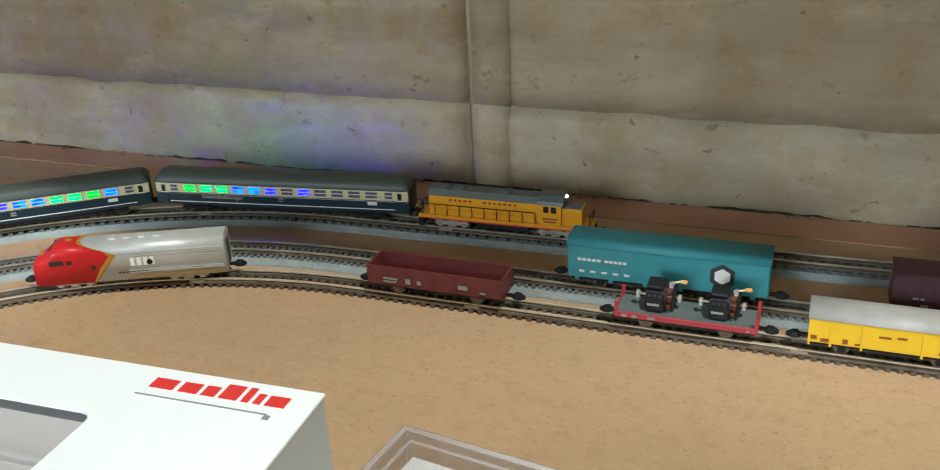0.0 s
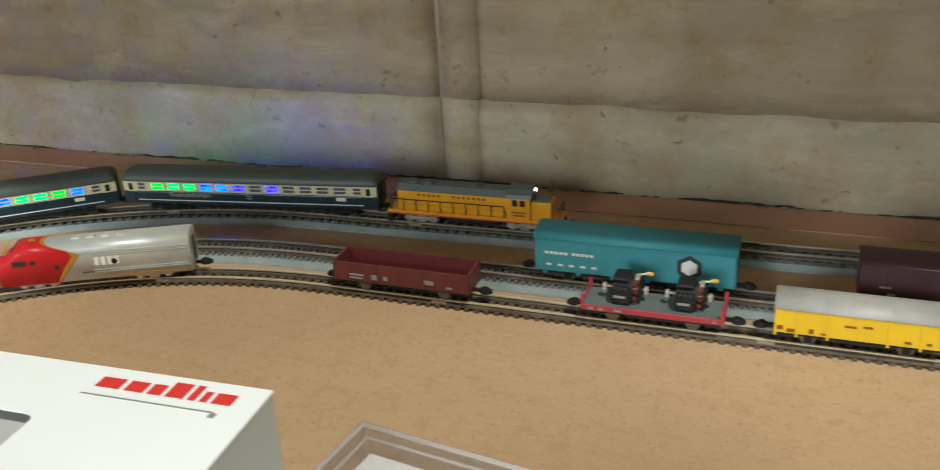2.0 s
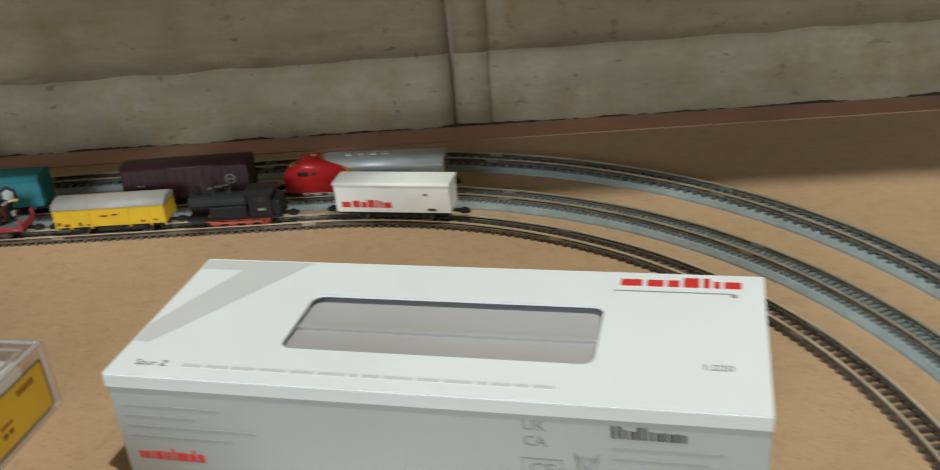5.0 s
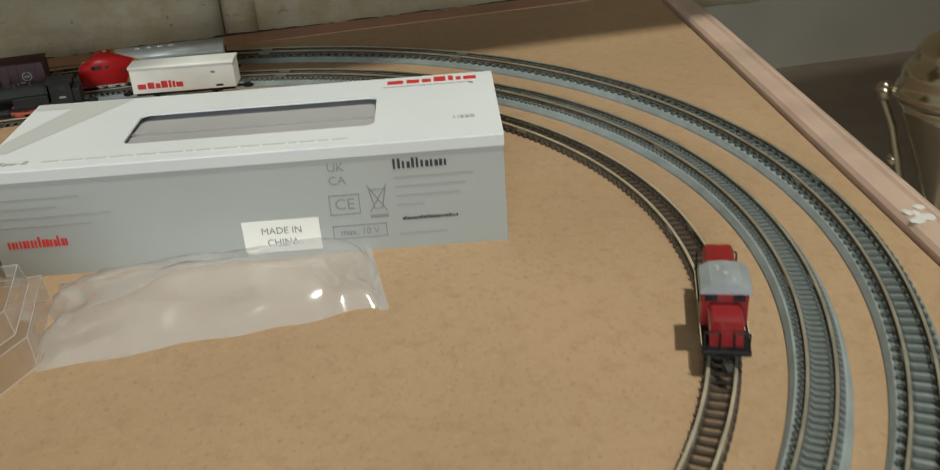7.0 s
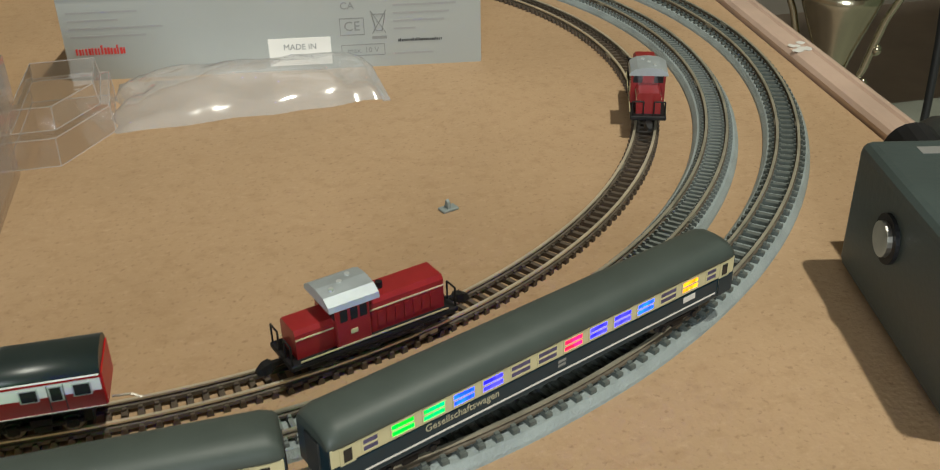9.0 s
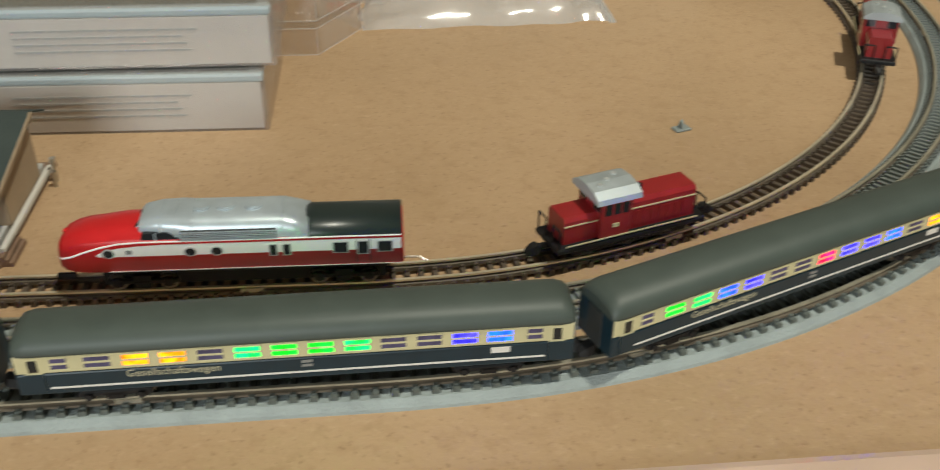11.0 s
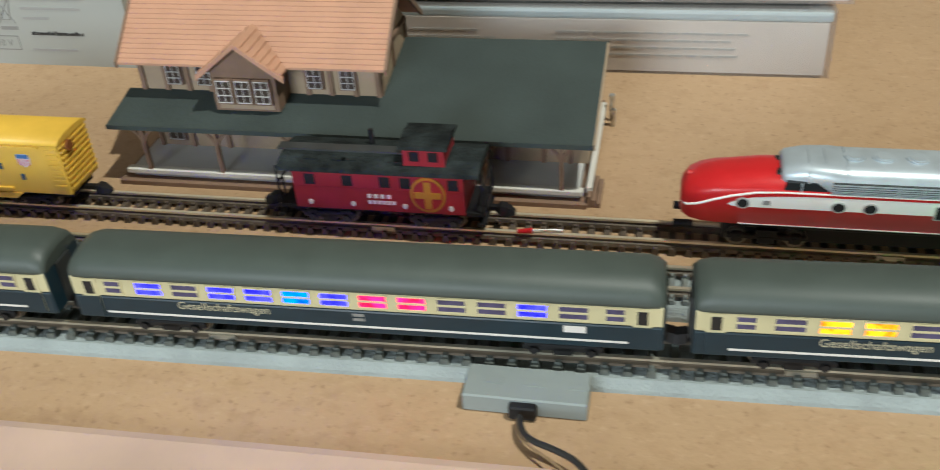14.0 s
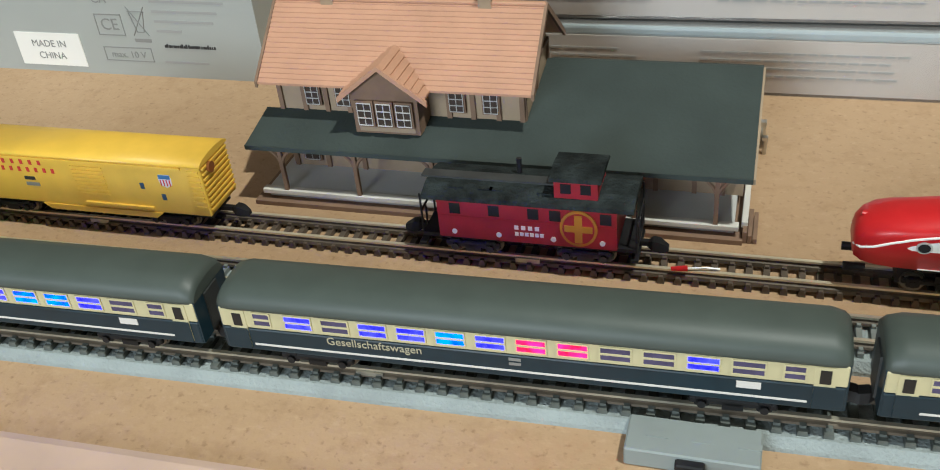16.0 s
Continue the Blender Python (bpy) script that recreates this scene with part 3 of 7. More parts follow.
def lay_track(line, name, label, rail_z, bed, pitch, tie_m, rail_m, tie_len, tie_w, near_s):
    top = thing(name, label, "track", group="model railway tracks")
    n = 420
    def samples():
        out = []
        for i in range(n):
            x, y, a = line.at(line.length * i / n)
            out.append(((x, y), (math.sin(radians(a)), -math.cos(radians(a)))))
        return out
    pts = samples()
    tie_z0 = rail_z - 0.0032 if bed else 0.0
    if bed:
        part("roadbed", sweep(bmesh.new(), pts, [(-0.0078, 0.0), (-0.0076, 0.0008), (-0.0064, tie_z0 + 0.0003), (0.0064, tie_z0 + 0.0003), (0.0076, 0.0008), (0.0078, 0.0)]), BALLAST, top, "grey moulded plastic roadbed")
    foot = 0.0018 if bed else 0.0022
    for side in (-1, 1):
        u = side * 0.0035
        rail = part("rail", sweep(bmesh.new(), pts, [(u - 0.0008, rail_z - foot), (u - 0.0007, rail_z - 0.0013), (u - 0.0002, rail_z - 0.0011), (u - 0.00042, rail_z - 0.0005), (u - 0.00042, rail_z), (u + 0.00042, rail_z), (u + 0.00042, rail_z - 0.0005), (u + 0.0002, rail_z - 0.0011), (u + 0.0007, rail_z - 0.0013), (u + 0.0008, rail_z - foot)]), [WEB, rail_m], top, "thin nickel-silver rail")
        for p in rail.data.polygons:
            p.material_index = 1 if p.center.z > rail_z - 0.0004 else 0
    tie_z1 = rail_z - 0.0018 if bed else 0.0013
    bm = bmesh.new()
    prism(bm, [(-tie_w / 2, tie_z0), (-tie_w * 0.42, tie_z1), (tie_w * 0.42, tie_z1), (tie_w / 2, tie_z0)], -tie_len / 2, tie_len / 2, axis="x")
    for s in (-1, 1):
        for d in (-1, 1):
            box(bm, s * 0.0035 + d * 0.0011 - 0.0004, s * 0.0035 + d * 0.0011 + 0.0004, -tie_w * 0.3, tie_w * 0.3, tie_z1, tie_z1 + 0.0006)
    me = bpy.data.meshes.new("tie")
    bm.to_mesh(me)
    bm.free()
    me.materials.append(tie_m)
    count = int(line.length / pitch)
    order = sorted(range(count), key=lambda i: abs((i * pitch - near_s + line.length / 2) % line.length - line.length / 2))
    for i in order[:260]:
        x, y, a = line.at(i * pitch)
        ob = new("tie", me)
        ob.parent = top
        ob.matrix_local = pose(x, y, 0, 0, 0, a + 90)
    rest = bmesh.new()
    for i in order[260:]:
        x, y, a = line.at(i * pitch)
        g = bmesh.ops.create_cube(rest, size=1.0, matrix=pose(x, y, (tie_z0 + tie_z1) / 2, 0, 0, a + 90) @ Matrix.Diagonal((tie_len, tie_w, tie_z1 - tie_z0, 1)))
    tagged(part("tie_rest", rest, tie_m, top), kind="stuff")
    joints = bmesh.new()
    for k in range(int(line.length / 0.11)):
        x, y, a = line.at(0.03 + k * 0.11)
        for side in (-1, 1):
            m = pose(x, y, 0, 0, 0, a) @ Matrix.Translation((0, side * 0.0035, rail_z - 0.0011))
            bmesh.ops.create_cube(joints, size=1.0, matrix=m @ Matrix.Diagonal((0.0055, 0.0015, 0.0011, 1)))
    tagged(part("rail_joiner", joints, JOINER, top, "bright steel rail joiners"), kind="stuff")
    return top


lay_track(INNER, "inner_track", "oval of bare model track with dark brown ties", Z_IN, False, 0.0036, TIE_BROWN, RAIL, 0.0098, 0.0016, INNER.find(-0.2, False) + 0.16)
lay_track(MIDDLE, "middle_track", "oval of model track on grey plastic roadbed", Z_BED, True, 0.0027, TIE_GREY, RAIL_OLD, 0.0112, 0.0013, MIDDLE.find(-0.2, False) + 0.16)
lay_track(OUTER, "outer_track", "oval of model track on wide grey roadbed", Z_BED, True, 0.0043, TIE_DARK, RAIL_OLD, 0.0118, 0.0019, OUTER.find(-0.2, False) + 0.16)

# ---- boxes inside the oval ----
def slab_with_window(bm, x0, x1, y0, y1, z0, z1, wx0, wx1, wy0, wy1, r=0.003):
    """A thin lid with a rounded rectangular opening through it."""
    hole = []
    for cx, cy, a0 in ((wx1 - r, wy1 - r, 0), (wx0 + r, wy1 - r, 90), (wx0 + r, wy0 + r, 180), (wx1 - r, wy0 + r, 270)):
        hole += [(cx + r * math.cos(radians(a0 + 22.5 * k)), cy + r * math.sin(radians(a0 + 22.5 * k))) for k in range(5)]
    edge_x, edge_y = (x1, x0, x0, x1), (y1, y1, y0, y0)
    outer = []
    for c in range(4):
        for k in range(5):
            hx, hy = hole[5 * c + k]
            first = (k < 2) == (c in (0, 2))
            outer.append((edge_x[c], edge_y[c]) if k == 2 else (edge_x[c], hy) if first else (hx, edge_y[c]))
    n = len(hole)
    rings = []
    for ring, z in ((hole, z1), (outer, z1), (outer, z0), (hole, z0)):
        rings.append([bm.verts.new((x, y, z)) for x, y in ring])
    for k in range(4):
        a, b = rings[k], rings[(k + 1) % 4]
        for i in range(n):
            bm.faces.new((a[i], a[(i + 1) % n], b[(i + 1) % n], b[i]))
    return bm


def model_box(m, length, depth, height, full):
    """A white printed card box lying flat, window in its lid; origin at the front left bottom corner."""
    top = thing("model_box", "white printed card box with a grey stripe and window" if full else "white printed card box with a windowed lid", "box", m, "card boxes")
    t = 0.0006
    def rect(a, b, c, d, z):
        return [(a, c, z), (b, c, z), (b, d, z), (a, d, z)]
    tray = loft(bmesh.new(), [rect(0, length, 0, depth, 0), rect(0, length, 0, depth, height - t), rect(t, length - t, t, depth - t, height - t), rect(t, length - t, t, depth - t, t)])
    part("tray", tray, BOXGREY, top, "grey printed sides")
    wx0, wx1, wy0, wy1 = length * 0.255, length * 0.752, depth * 0.25, depth * 0.695
    lid = part("lid", slab_with_window(bmesh.new(), -0.0003, length + 0.0003, -0.0003, depth + 0.0003, height - t, height, wx0, wx1, wy0, wy1, 0.0032), PAPER, top, "white glossy lid with a rounded window")
    part("inlay", boxm(t * 2, length - 2 * t, t * 2, depth - 2 * t, height * 0.90, height * 0.93, bevel=0.0003, seg=1), INSIDE, top, "grey inner tray")
    part("inlay_step", boxm(wx0 - 0.004, wx1 + 0.004, depth * 0.46, depth * 0.48, height * 0.93, height * 0.955), INSIDE, top)
    s = bmesh.new()
    z = height + 0.00012
    def patch(pts):
        bm_v = [s.verts.new((x, y, z)) for x, y in pts]
        s.faces.new(bm_v)
    patch([(length * 0.002, depth * 0.99), (length * 0.21, depth * 0.99), (length * 0.03, depth * 0.24), (length * 0.002, depth * 0.24), (length * 0.002, depth * 0.38), (length * 0.085, depth * 0.90), (length * 0.002, depth * 0.90)])
    part("stripe", s, PAPERGREY, lid, "pale grey printed slash")
    b = bmesh.new()
    for k, (a, w) in enumerate(((0, 0.0046), (0.0056, 0.0036), (0.0100, 0.0026), (0.0134, 0.0034), (0.0176, 0.0014), (0.0198, 0.0014), (0.0220, 0.0036))):
        x = length - 0.0385 + a * 1.28
        hi = 0.0052 if k in (3, 4) else 0.0036
        box(b, x, x + w * 1.28, depth * 0.885, depth * 0.885 + hi, height, height + 0.00015)
    part("logo_shape", b, PRINT_RED, lid, "red printed wordmark shape")
    b = bmesh.new()
    box(b, length - 0.040, length - 0.008, depth * 0.835, depth * 0.842, height, height + 0.0001)
    box(b, length - 0.0085, length - 0.007, depth * 0.81, depth * 0.835, height, height + 0.0001)
    part("underline", b, PRINT_GREY, lid)
    letters("1:220", 0.0035, PRINT_GREY, pose(length - 0.012, depth * 0.27, height + 0.0001), lid)
    letters("Spur Z", 0.0034, PRINT_GREY, pose(0.011, depth * 0.085, height + 0.0001), lid)
    b = bmesh.new()
    r = random.Random(5)
    x = 0.020
    while x < length * 0.68:
        w = r.uniform(0.002, 0.008)
        box(b, x, x + w, depth * 0.07, depth * 0.092, height, height + 0.0001)
        x += w + 0.001
    part("small_print", b, PAPERGREY, lid)
    part("lid_flap", boxm(-0.0003, length + 0.0003, -0.0005, -0.00005, height - 0.0042, height - 0.0006), PAPERGREY, lid, "pale folded front edge of the lid")
    # front face print
    f = top
    b = bmesh.new()
    for i, (xa, xb) in enumerate(((0.003, 0.031), (0.003, 0.023), (0.003, 0.040), (0.003, 0.033))):
        zt = height * (0.72 - 0.085 * i)
        box(b, xa, xb, -0.00012, 0.0002, zt, zt + height * 0.022)
    for i, w in enumerate((0.026, 0.023, 0.021, 0.009)):
        zt = height * (0.66 - 0.085 * i)
        box(b, length - 0.036, length - 0.036 + w, -0.00012, 0.0002, zt, zt + height * 0.022)
    box(b, length - 0.036, length - 0.020, -0.00012, 0.0002, height * 0.13, height * 0.15)
    tagged(part("small_print_front", b, PRINT_FAINT, f), kind="stuff")
    b = bars(bmesh.new(), 0.004, 0.024, height * 0.28, height * 0.38, -0.0001, 8, 0.25, 0.0001, 3)
    tagged(part("product_mark", b, PRINT_RED, f, "red printed wordmark shape"), kind="stuff")
    b = bars(bmesh.new(), length - 0.036, length - 0.018, height * 0.75, height * 0.84, -0.0001, 6, 0.30, 0.0001, 4)
    tagged(part("maker_mark", b, PRINT_DARK, f, "dark printed wordmark shape"), kind="stuff")
    b = bars(bmesh.new(), length - 0.0345, length - 0.016, height * 0.27, height * 0.305, -0.0001, 12, 0.2, 0.0001, 6)
    tagged(part("web_address_bar", b, PRINT_DARK, f), kind="stuff")
    b = bmesh.new()
    box(b, length - 0.045, length - 0.039, -0.00012, 0.0002, height * 0.31, height * 0.34)
    for text, size, x, z in (("UK", 0.0042, length - 0.0545, 0.80), ("CA", 0.0042, length - 0.0545, 0.68), ("CE", 0.0056, length - 0.0530, 0.455)):
        letters(text, size, PRINT_GREY, pose(x, -0.0001, height * z, 90), f)
    for x0, x1, z0, z1 in ((length - 0.058, length - 0.048, 0.36, 0.37), (length - 0.058, length - 0.048, 0.54, 0.55), (length - 0.058, length - 0.0577, 0.36, 0.55), (length - 0.0483, length - 0.048, 0.36, 0.55), (length - 0.058, length - 0.040, 0.25, 0.258), (length - 0.058, length - 0.040, 0.13, 0.138), (length - 0.058, length - 0.0577, 0.13, 0.25), (length - 0.0403, length - 0.040, 0.13, 0.25)):
        box(b, x0, x1, -0.00012, 0.0002, height * z0, height * z1)
    for xa, za, xb, zb in ((-0.0447, 0.58, -0.0432, 0.40), (-0.0393, 0.58, -0.0408, 0.40), (-0.0450, 0.58, -0.0390, 0.58), (-0.0434, 0.40, -0.0406, 0.40), (-0.0452, 0.62, -0.0392, 0.37), (-0.0388, 0.62, -0.0448, 0.37)):
        tube(b, (length + xa, -0.0001, height * za), (length + xb, -0.0001, height * zb), 0.00016, 4)
    tagged(part("approval_mark", b, PRINT_GREY, f), kind="stuff")
    letters("max. 10 V", 0.0032, PRINT_GREY, pose(length - 0.049, -0.0001, height * 0.19, 90), f)
    lab = part("sticker", boxm(length * 0.48, length * 0.48 + 0.0255, -0.00025, 0.0001, height * 0.06, height * 0.36), LABEL_W, f, "white paper sticker")
    letters("MADE IN", 0.0034, PRINT_GREY, pose(length * 0.48 + 0.0128, -0.0003, height * 0.26, 90), lab)
    letters("CHINA", 0.0034, PRINT_GREY, pose(length * 0.48 + 0.0128, -0.0003, height * 0.15, 90), lab)
    b = bmesh.new()
    for k in range(5):
        box(b, length - 0.0002, length + 0.00015, depth * (0.25 + 0.1 * k), depth * (0.25 + 0.1 * k) + 0.0035, height * 0.42, height * 0.56)
    part("end_mark", b, PRINT_RED, f, "red printed wordmark shape")
    return top


model_box(pose(-0.1592, 0.0335, 0, 0, 0, -8.2), 0.1685, 0.0630, 0.0385, True)
model_box(pose(-0.5168, -0.0175, 0, 0, 0, 3.8), 0.1765, 0.0610, 0.0550, True)
model_box(pose(-0.5520, -0.1150, 0, 0, 0, -0.6), 0.1765, 0.0560, 0.0385, False)


def clear_case(m, length, depth, height, label):
    top = thing("plastic_case", label, "case", m, "clear plastic cases")
    w = 0.0012
    part("tray", boxm(0.0015, length - 0.0015, 0.0015, depth - 0.0015, 0.0004, height * 0.62, bevel=0.001), SLEEVE_SIDE, top, "printed grey sleeve")
    def rect(a, z):
        return [(a, a, z), (length - a, a, z), (length - a, depth - a, z), (a, depth - a, z)]
    shell = loft(bmesh.new(), [rect(w, height - w), rect(w, 0.0), rect(0.0, 0.0), rect(0.0, height - 0.0008), rect(0.0008, height)])
    lid = part("lid", shell, CLEAR, top, "clear plastic lid")
    lid.visible_shadow = False
    rim = bmesh.new()
    for d in ((0.0006, length - 0.0006, 0.0004, 0.0040, height * 0.80, height - 0.0013), (0.0006, length - 0.0006, depth - 0.0045, depth - 0.0013, height * 0.80, height - 0.0013), (0.0006, 0.005, 0.004, depth - 0.0045, height * 0.80, height - 0.0013), (length - 0.005, length - 0.0014, 0.004, depth - 0.0045, height * 0.80, height - 0.0013)):
        box(rim, *d, bevel=0.0008)
    part("rim", rim, SLEEVE, top, "pale blue tray rim")
    part("inlay", boxm(0.006, length - 0.006, 0.006, depth - 0.006, height * 0.7, height * 0.84, bevel=0.001), TEAL_DARK, top, "dark teal inlay")
    part("sleeve_front", boxm(0.0016, length - 0.0016, 0.0001, 0.0014, height * 0.04, height * 0.80), SLEEVE_SIDE, top, "grey printed sleeve")
    b = bmesh.new()
    r = random.Random(11)
    for x0 in (0.12, 0.56):
        for k in range(4):
            x = length * x0
            end = length * (x0 + r.uniform(0.26, 0.36))
            while x < end:
                q = r.uniform(0.002, 0.006)
                box(b, x, x + q, -0.0001, 0.0001, height * (0.60 - 0.11 * k), height * (0.632 - 0.11 * k))
                x += q + 0.0007
    part("small_print", b, PRINT_FAINT, top)
    return top


clear_case(pose(-0.3420, -0.1105, 0, 0, 0, 0.2), 0.1755, 0.0560, 0.0205, "flat clear plastic case with a printed grey sleeve")
clear_case(pose(-0.3380, -0.1100, 0.0212, 0.0, 0, 0.8), 0.1755, 0.0560, 0.0200, "clear plastic case lying on another case")


def foam_case(m, length, depth, height):
    """A clear lidded case round a pale foam block, with a printed yellow label on its end."""
    top = thing("plastic_case", "clear plastic case with pale foam and yellow label", "case", m, "clear plastic cases")
    def rect(a, z):
        return [(a, a, z), (length - a, a, z), (length - a, depth - a, z), (a, depth - a, z)]
    w = 0.0010
    shell = loft(bmesh.new(), [rect(w, height - w), rect(w, 0.0), rect(0.0, 0.0), rect(0.0, height - 0.0014), rect(0.0014, height)])
    lid = part("lid", shell, CLEAR_THIN, top, "clear plastic lid")
    lid.visible_shadow = False
    foam = bmesh.new()
    z1 = height * 0.80
    slab_with_window(foam, 0.0062, length - 0.0062, 0.0052, depth - 0.0062, 0.0012, z1, length * 0.14, length * 0.66, depth * 0.34, depth * 0.66, 0.004)
    part("foam", foam, FOAM, top, "pale bluish foam block")
    part("foam_floor", boxm(length * 0.13, length * 0.67, depth * 0.33, depth * 0.67, 0.0012, 0.0030), INSIDE, top, "grey hollow in the foam")
    edges = bmesh.new()
    r = 0.0008
    p = [Vector(v) for v in rect(0.0012, height - 0.0012)]
    q = [Vector(v) for v in rect(0.0008, 0.0010)]
    for k in range(4):
        tube(edges, p[k], p[(k + 1) % 4], r, 8)
        tube(edges, p[k], q[k], r * 0.8, 8)
        tube(edges, q[k], q[(k + 1) % 4], r, 8)
    inner = [Vector(v) for v in rect(0.0048, height - 0.0016)]
    for k in range(4):
        tube(edges, inner[k], inner[(k + 1) % 4], 0.0005, 8)
    ob = part("lid_edge", edges, CLEAR_EDGE, top, "pinkish clear moulded edge")
    ob.visible_shadow = False
    lab = part("end_label", boxm(length + 0.0001, length + 0.0003, depth * 0.13, depth * 0.90, height * 0.14, height * 0.80), LABEL_Y, top, "yellow printed end label")
    b = bmesh.new()
    for y0, y1, z0, z2 in ((0.18, 0.34, 0.56, 0.68), (0.62, 0.80, 0.62, 0.70), (0.40, 0.44, 0.30, 0.36), (0.46, 0.50, 0.30, 0.36), (0.40, 0.52, 0.42, 0.46)):
        n = 6
        for k in range(n):
            ya, yb = y0 + (y1 - y0) * k / n, y0 + (y1 - y0) * (k + 0.72) / n
            box(b, length + 0.0003, length + 0.0004, depth * ya, depth * yb, height * z0, height * z2)
    part("label_print", b, PRINT_BROWN, lab)
    b = bmesh.new()
    for y0, y1, z0, z2 in ((0.12, 0.91, 0.795, 0.81), (0.12, 0.91, 0.13, 0.145), (0.12, 0.13, 0.145, 0.795), (0.90, 0.91, 0.145, 0.795)):
        box(b, length + 0.0001, length + 0.00035, depth * y0, depth * y1, height * z0, height * z2)
    part("label_border", b, PRINT_DARK, lab)
    return top


foam_case(pose(-0.3500, 0.0428, 0, 0, 0, -6.3), 0.1460, 0.0470, 0.0250)


def film_bag(m, length, depth, height, seed, label):
    """A crumpled, puffed clear film bag."""
    top = thing("film_bag", label, "plastic bag", m)
    rnd = random.Random(seed)
    bm = bmesh.new()
    nx, ny = 44, 22
    for sheet in (0, 1):
        grid = []
        for i in range(nx + 1):
            row = []
            for j in range(ny + 1):
                u, v = i / nx, j / ny
                hump = (math.sin(math.pi * u) ** 0.28) * (math.sin(math.pi * v) ** 0.55)
                n = noise.noise(Vector((u * 2.2 + seed, v * 4.5, 0.5))) * 0.30 + abs(noise.noise(Vector((u * 5 + v * 2, v * 6 + seed, 2.5)))) * 0.26 - 0.5 * abs(noise.noise(Vector((u * 11 + seed, v * 2, 6.5)))) * (abs(u - 0.5) > 0.36)
                z = 0.0004 if sheet else max(0.0006, height * hump * (0.8 + n))
                ex = 0.004 * noise.noise(Vector((v * 5 + seed, 3, 1)))
                row.append(bm.verts.new(((u - 0.5) * length + ex, (v - 0.5) * depth * (1.04 - 0.10 * u) + 0.003 * noise.noise(Vector((u * 6, seed, 4))), z)))
            grid.append(row)
        for i in range(nx):
            for j in range(ny):
                bm.faces.new((grid[i][j], grid[i + 1][j], grid[i + 1][j + 1], grid[i][j + 1]))
    ob = part("film", bm, FILM, top, smooth=True)
    ob.visible_shadow = False
    seam = part("seam", boxm(length * 0.485, length * 0.515, -depth * 0.50, depth * 0.50, 0.0003, 0.0009), FILM, top, "flat welded seam")
    seam.visible_shadow = False
    return top


film_bag(pose(-0.0890, -0.0010, 0, 0, 0, 2), 0.100, 0.050, 0.0150, 3, "crumpled clear film bag lying on the board")


def blister_tray(m):
    """An angular clear moulded tray, lying open side down."""
    top = thing("blister_tray", "angular clear plastic blister tray beside the cases", "packaging", m)
    foot = [(0.000, 0.044), (0.003, 0.006), (-0.013, -0.020), (-0.031, -0.020), (-0.031, 0.044)]
    def ring(inset, z):
        cx, cy = -0.015, 0.012
        return [(cx + (x - cx) * inset, cy + (y - cy) * inset, z) for x, y in foot]
    levels = [ring(1.0, 0.0002), ring(0.97, 0.0100), ring(0.80, 0.0108), ring(0.74, 0.0185)]
    shell = part("shell", loft(bmesh.new(), levels), CLEAR_THIN, top)
    shell.visible_shadow = False
    edges = bmesh.new()
    for lv in levels:
        for a, b in zip(lv, lv[1:] + lv[:1]):
            tube(edges, a, b, 0.00022, 6)
    for k in range(5):
        tube(edges, levels[0][k], levels[1][k], 0.0002, 6)
        tube(edges, levels[2][k], levels[3][k], 0.0002, 6)
    rim = part("moulded_edge", edges, CLEAR_EDGE, top, "brownish moulded edges")
    rim.visible_shadow = False
    return top


blister_tray(pose(-0.1410, -0.0310, 0, 0, 0, 0))


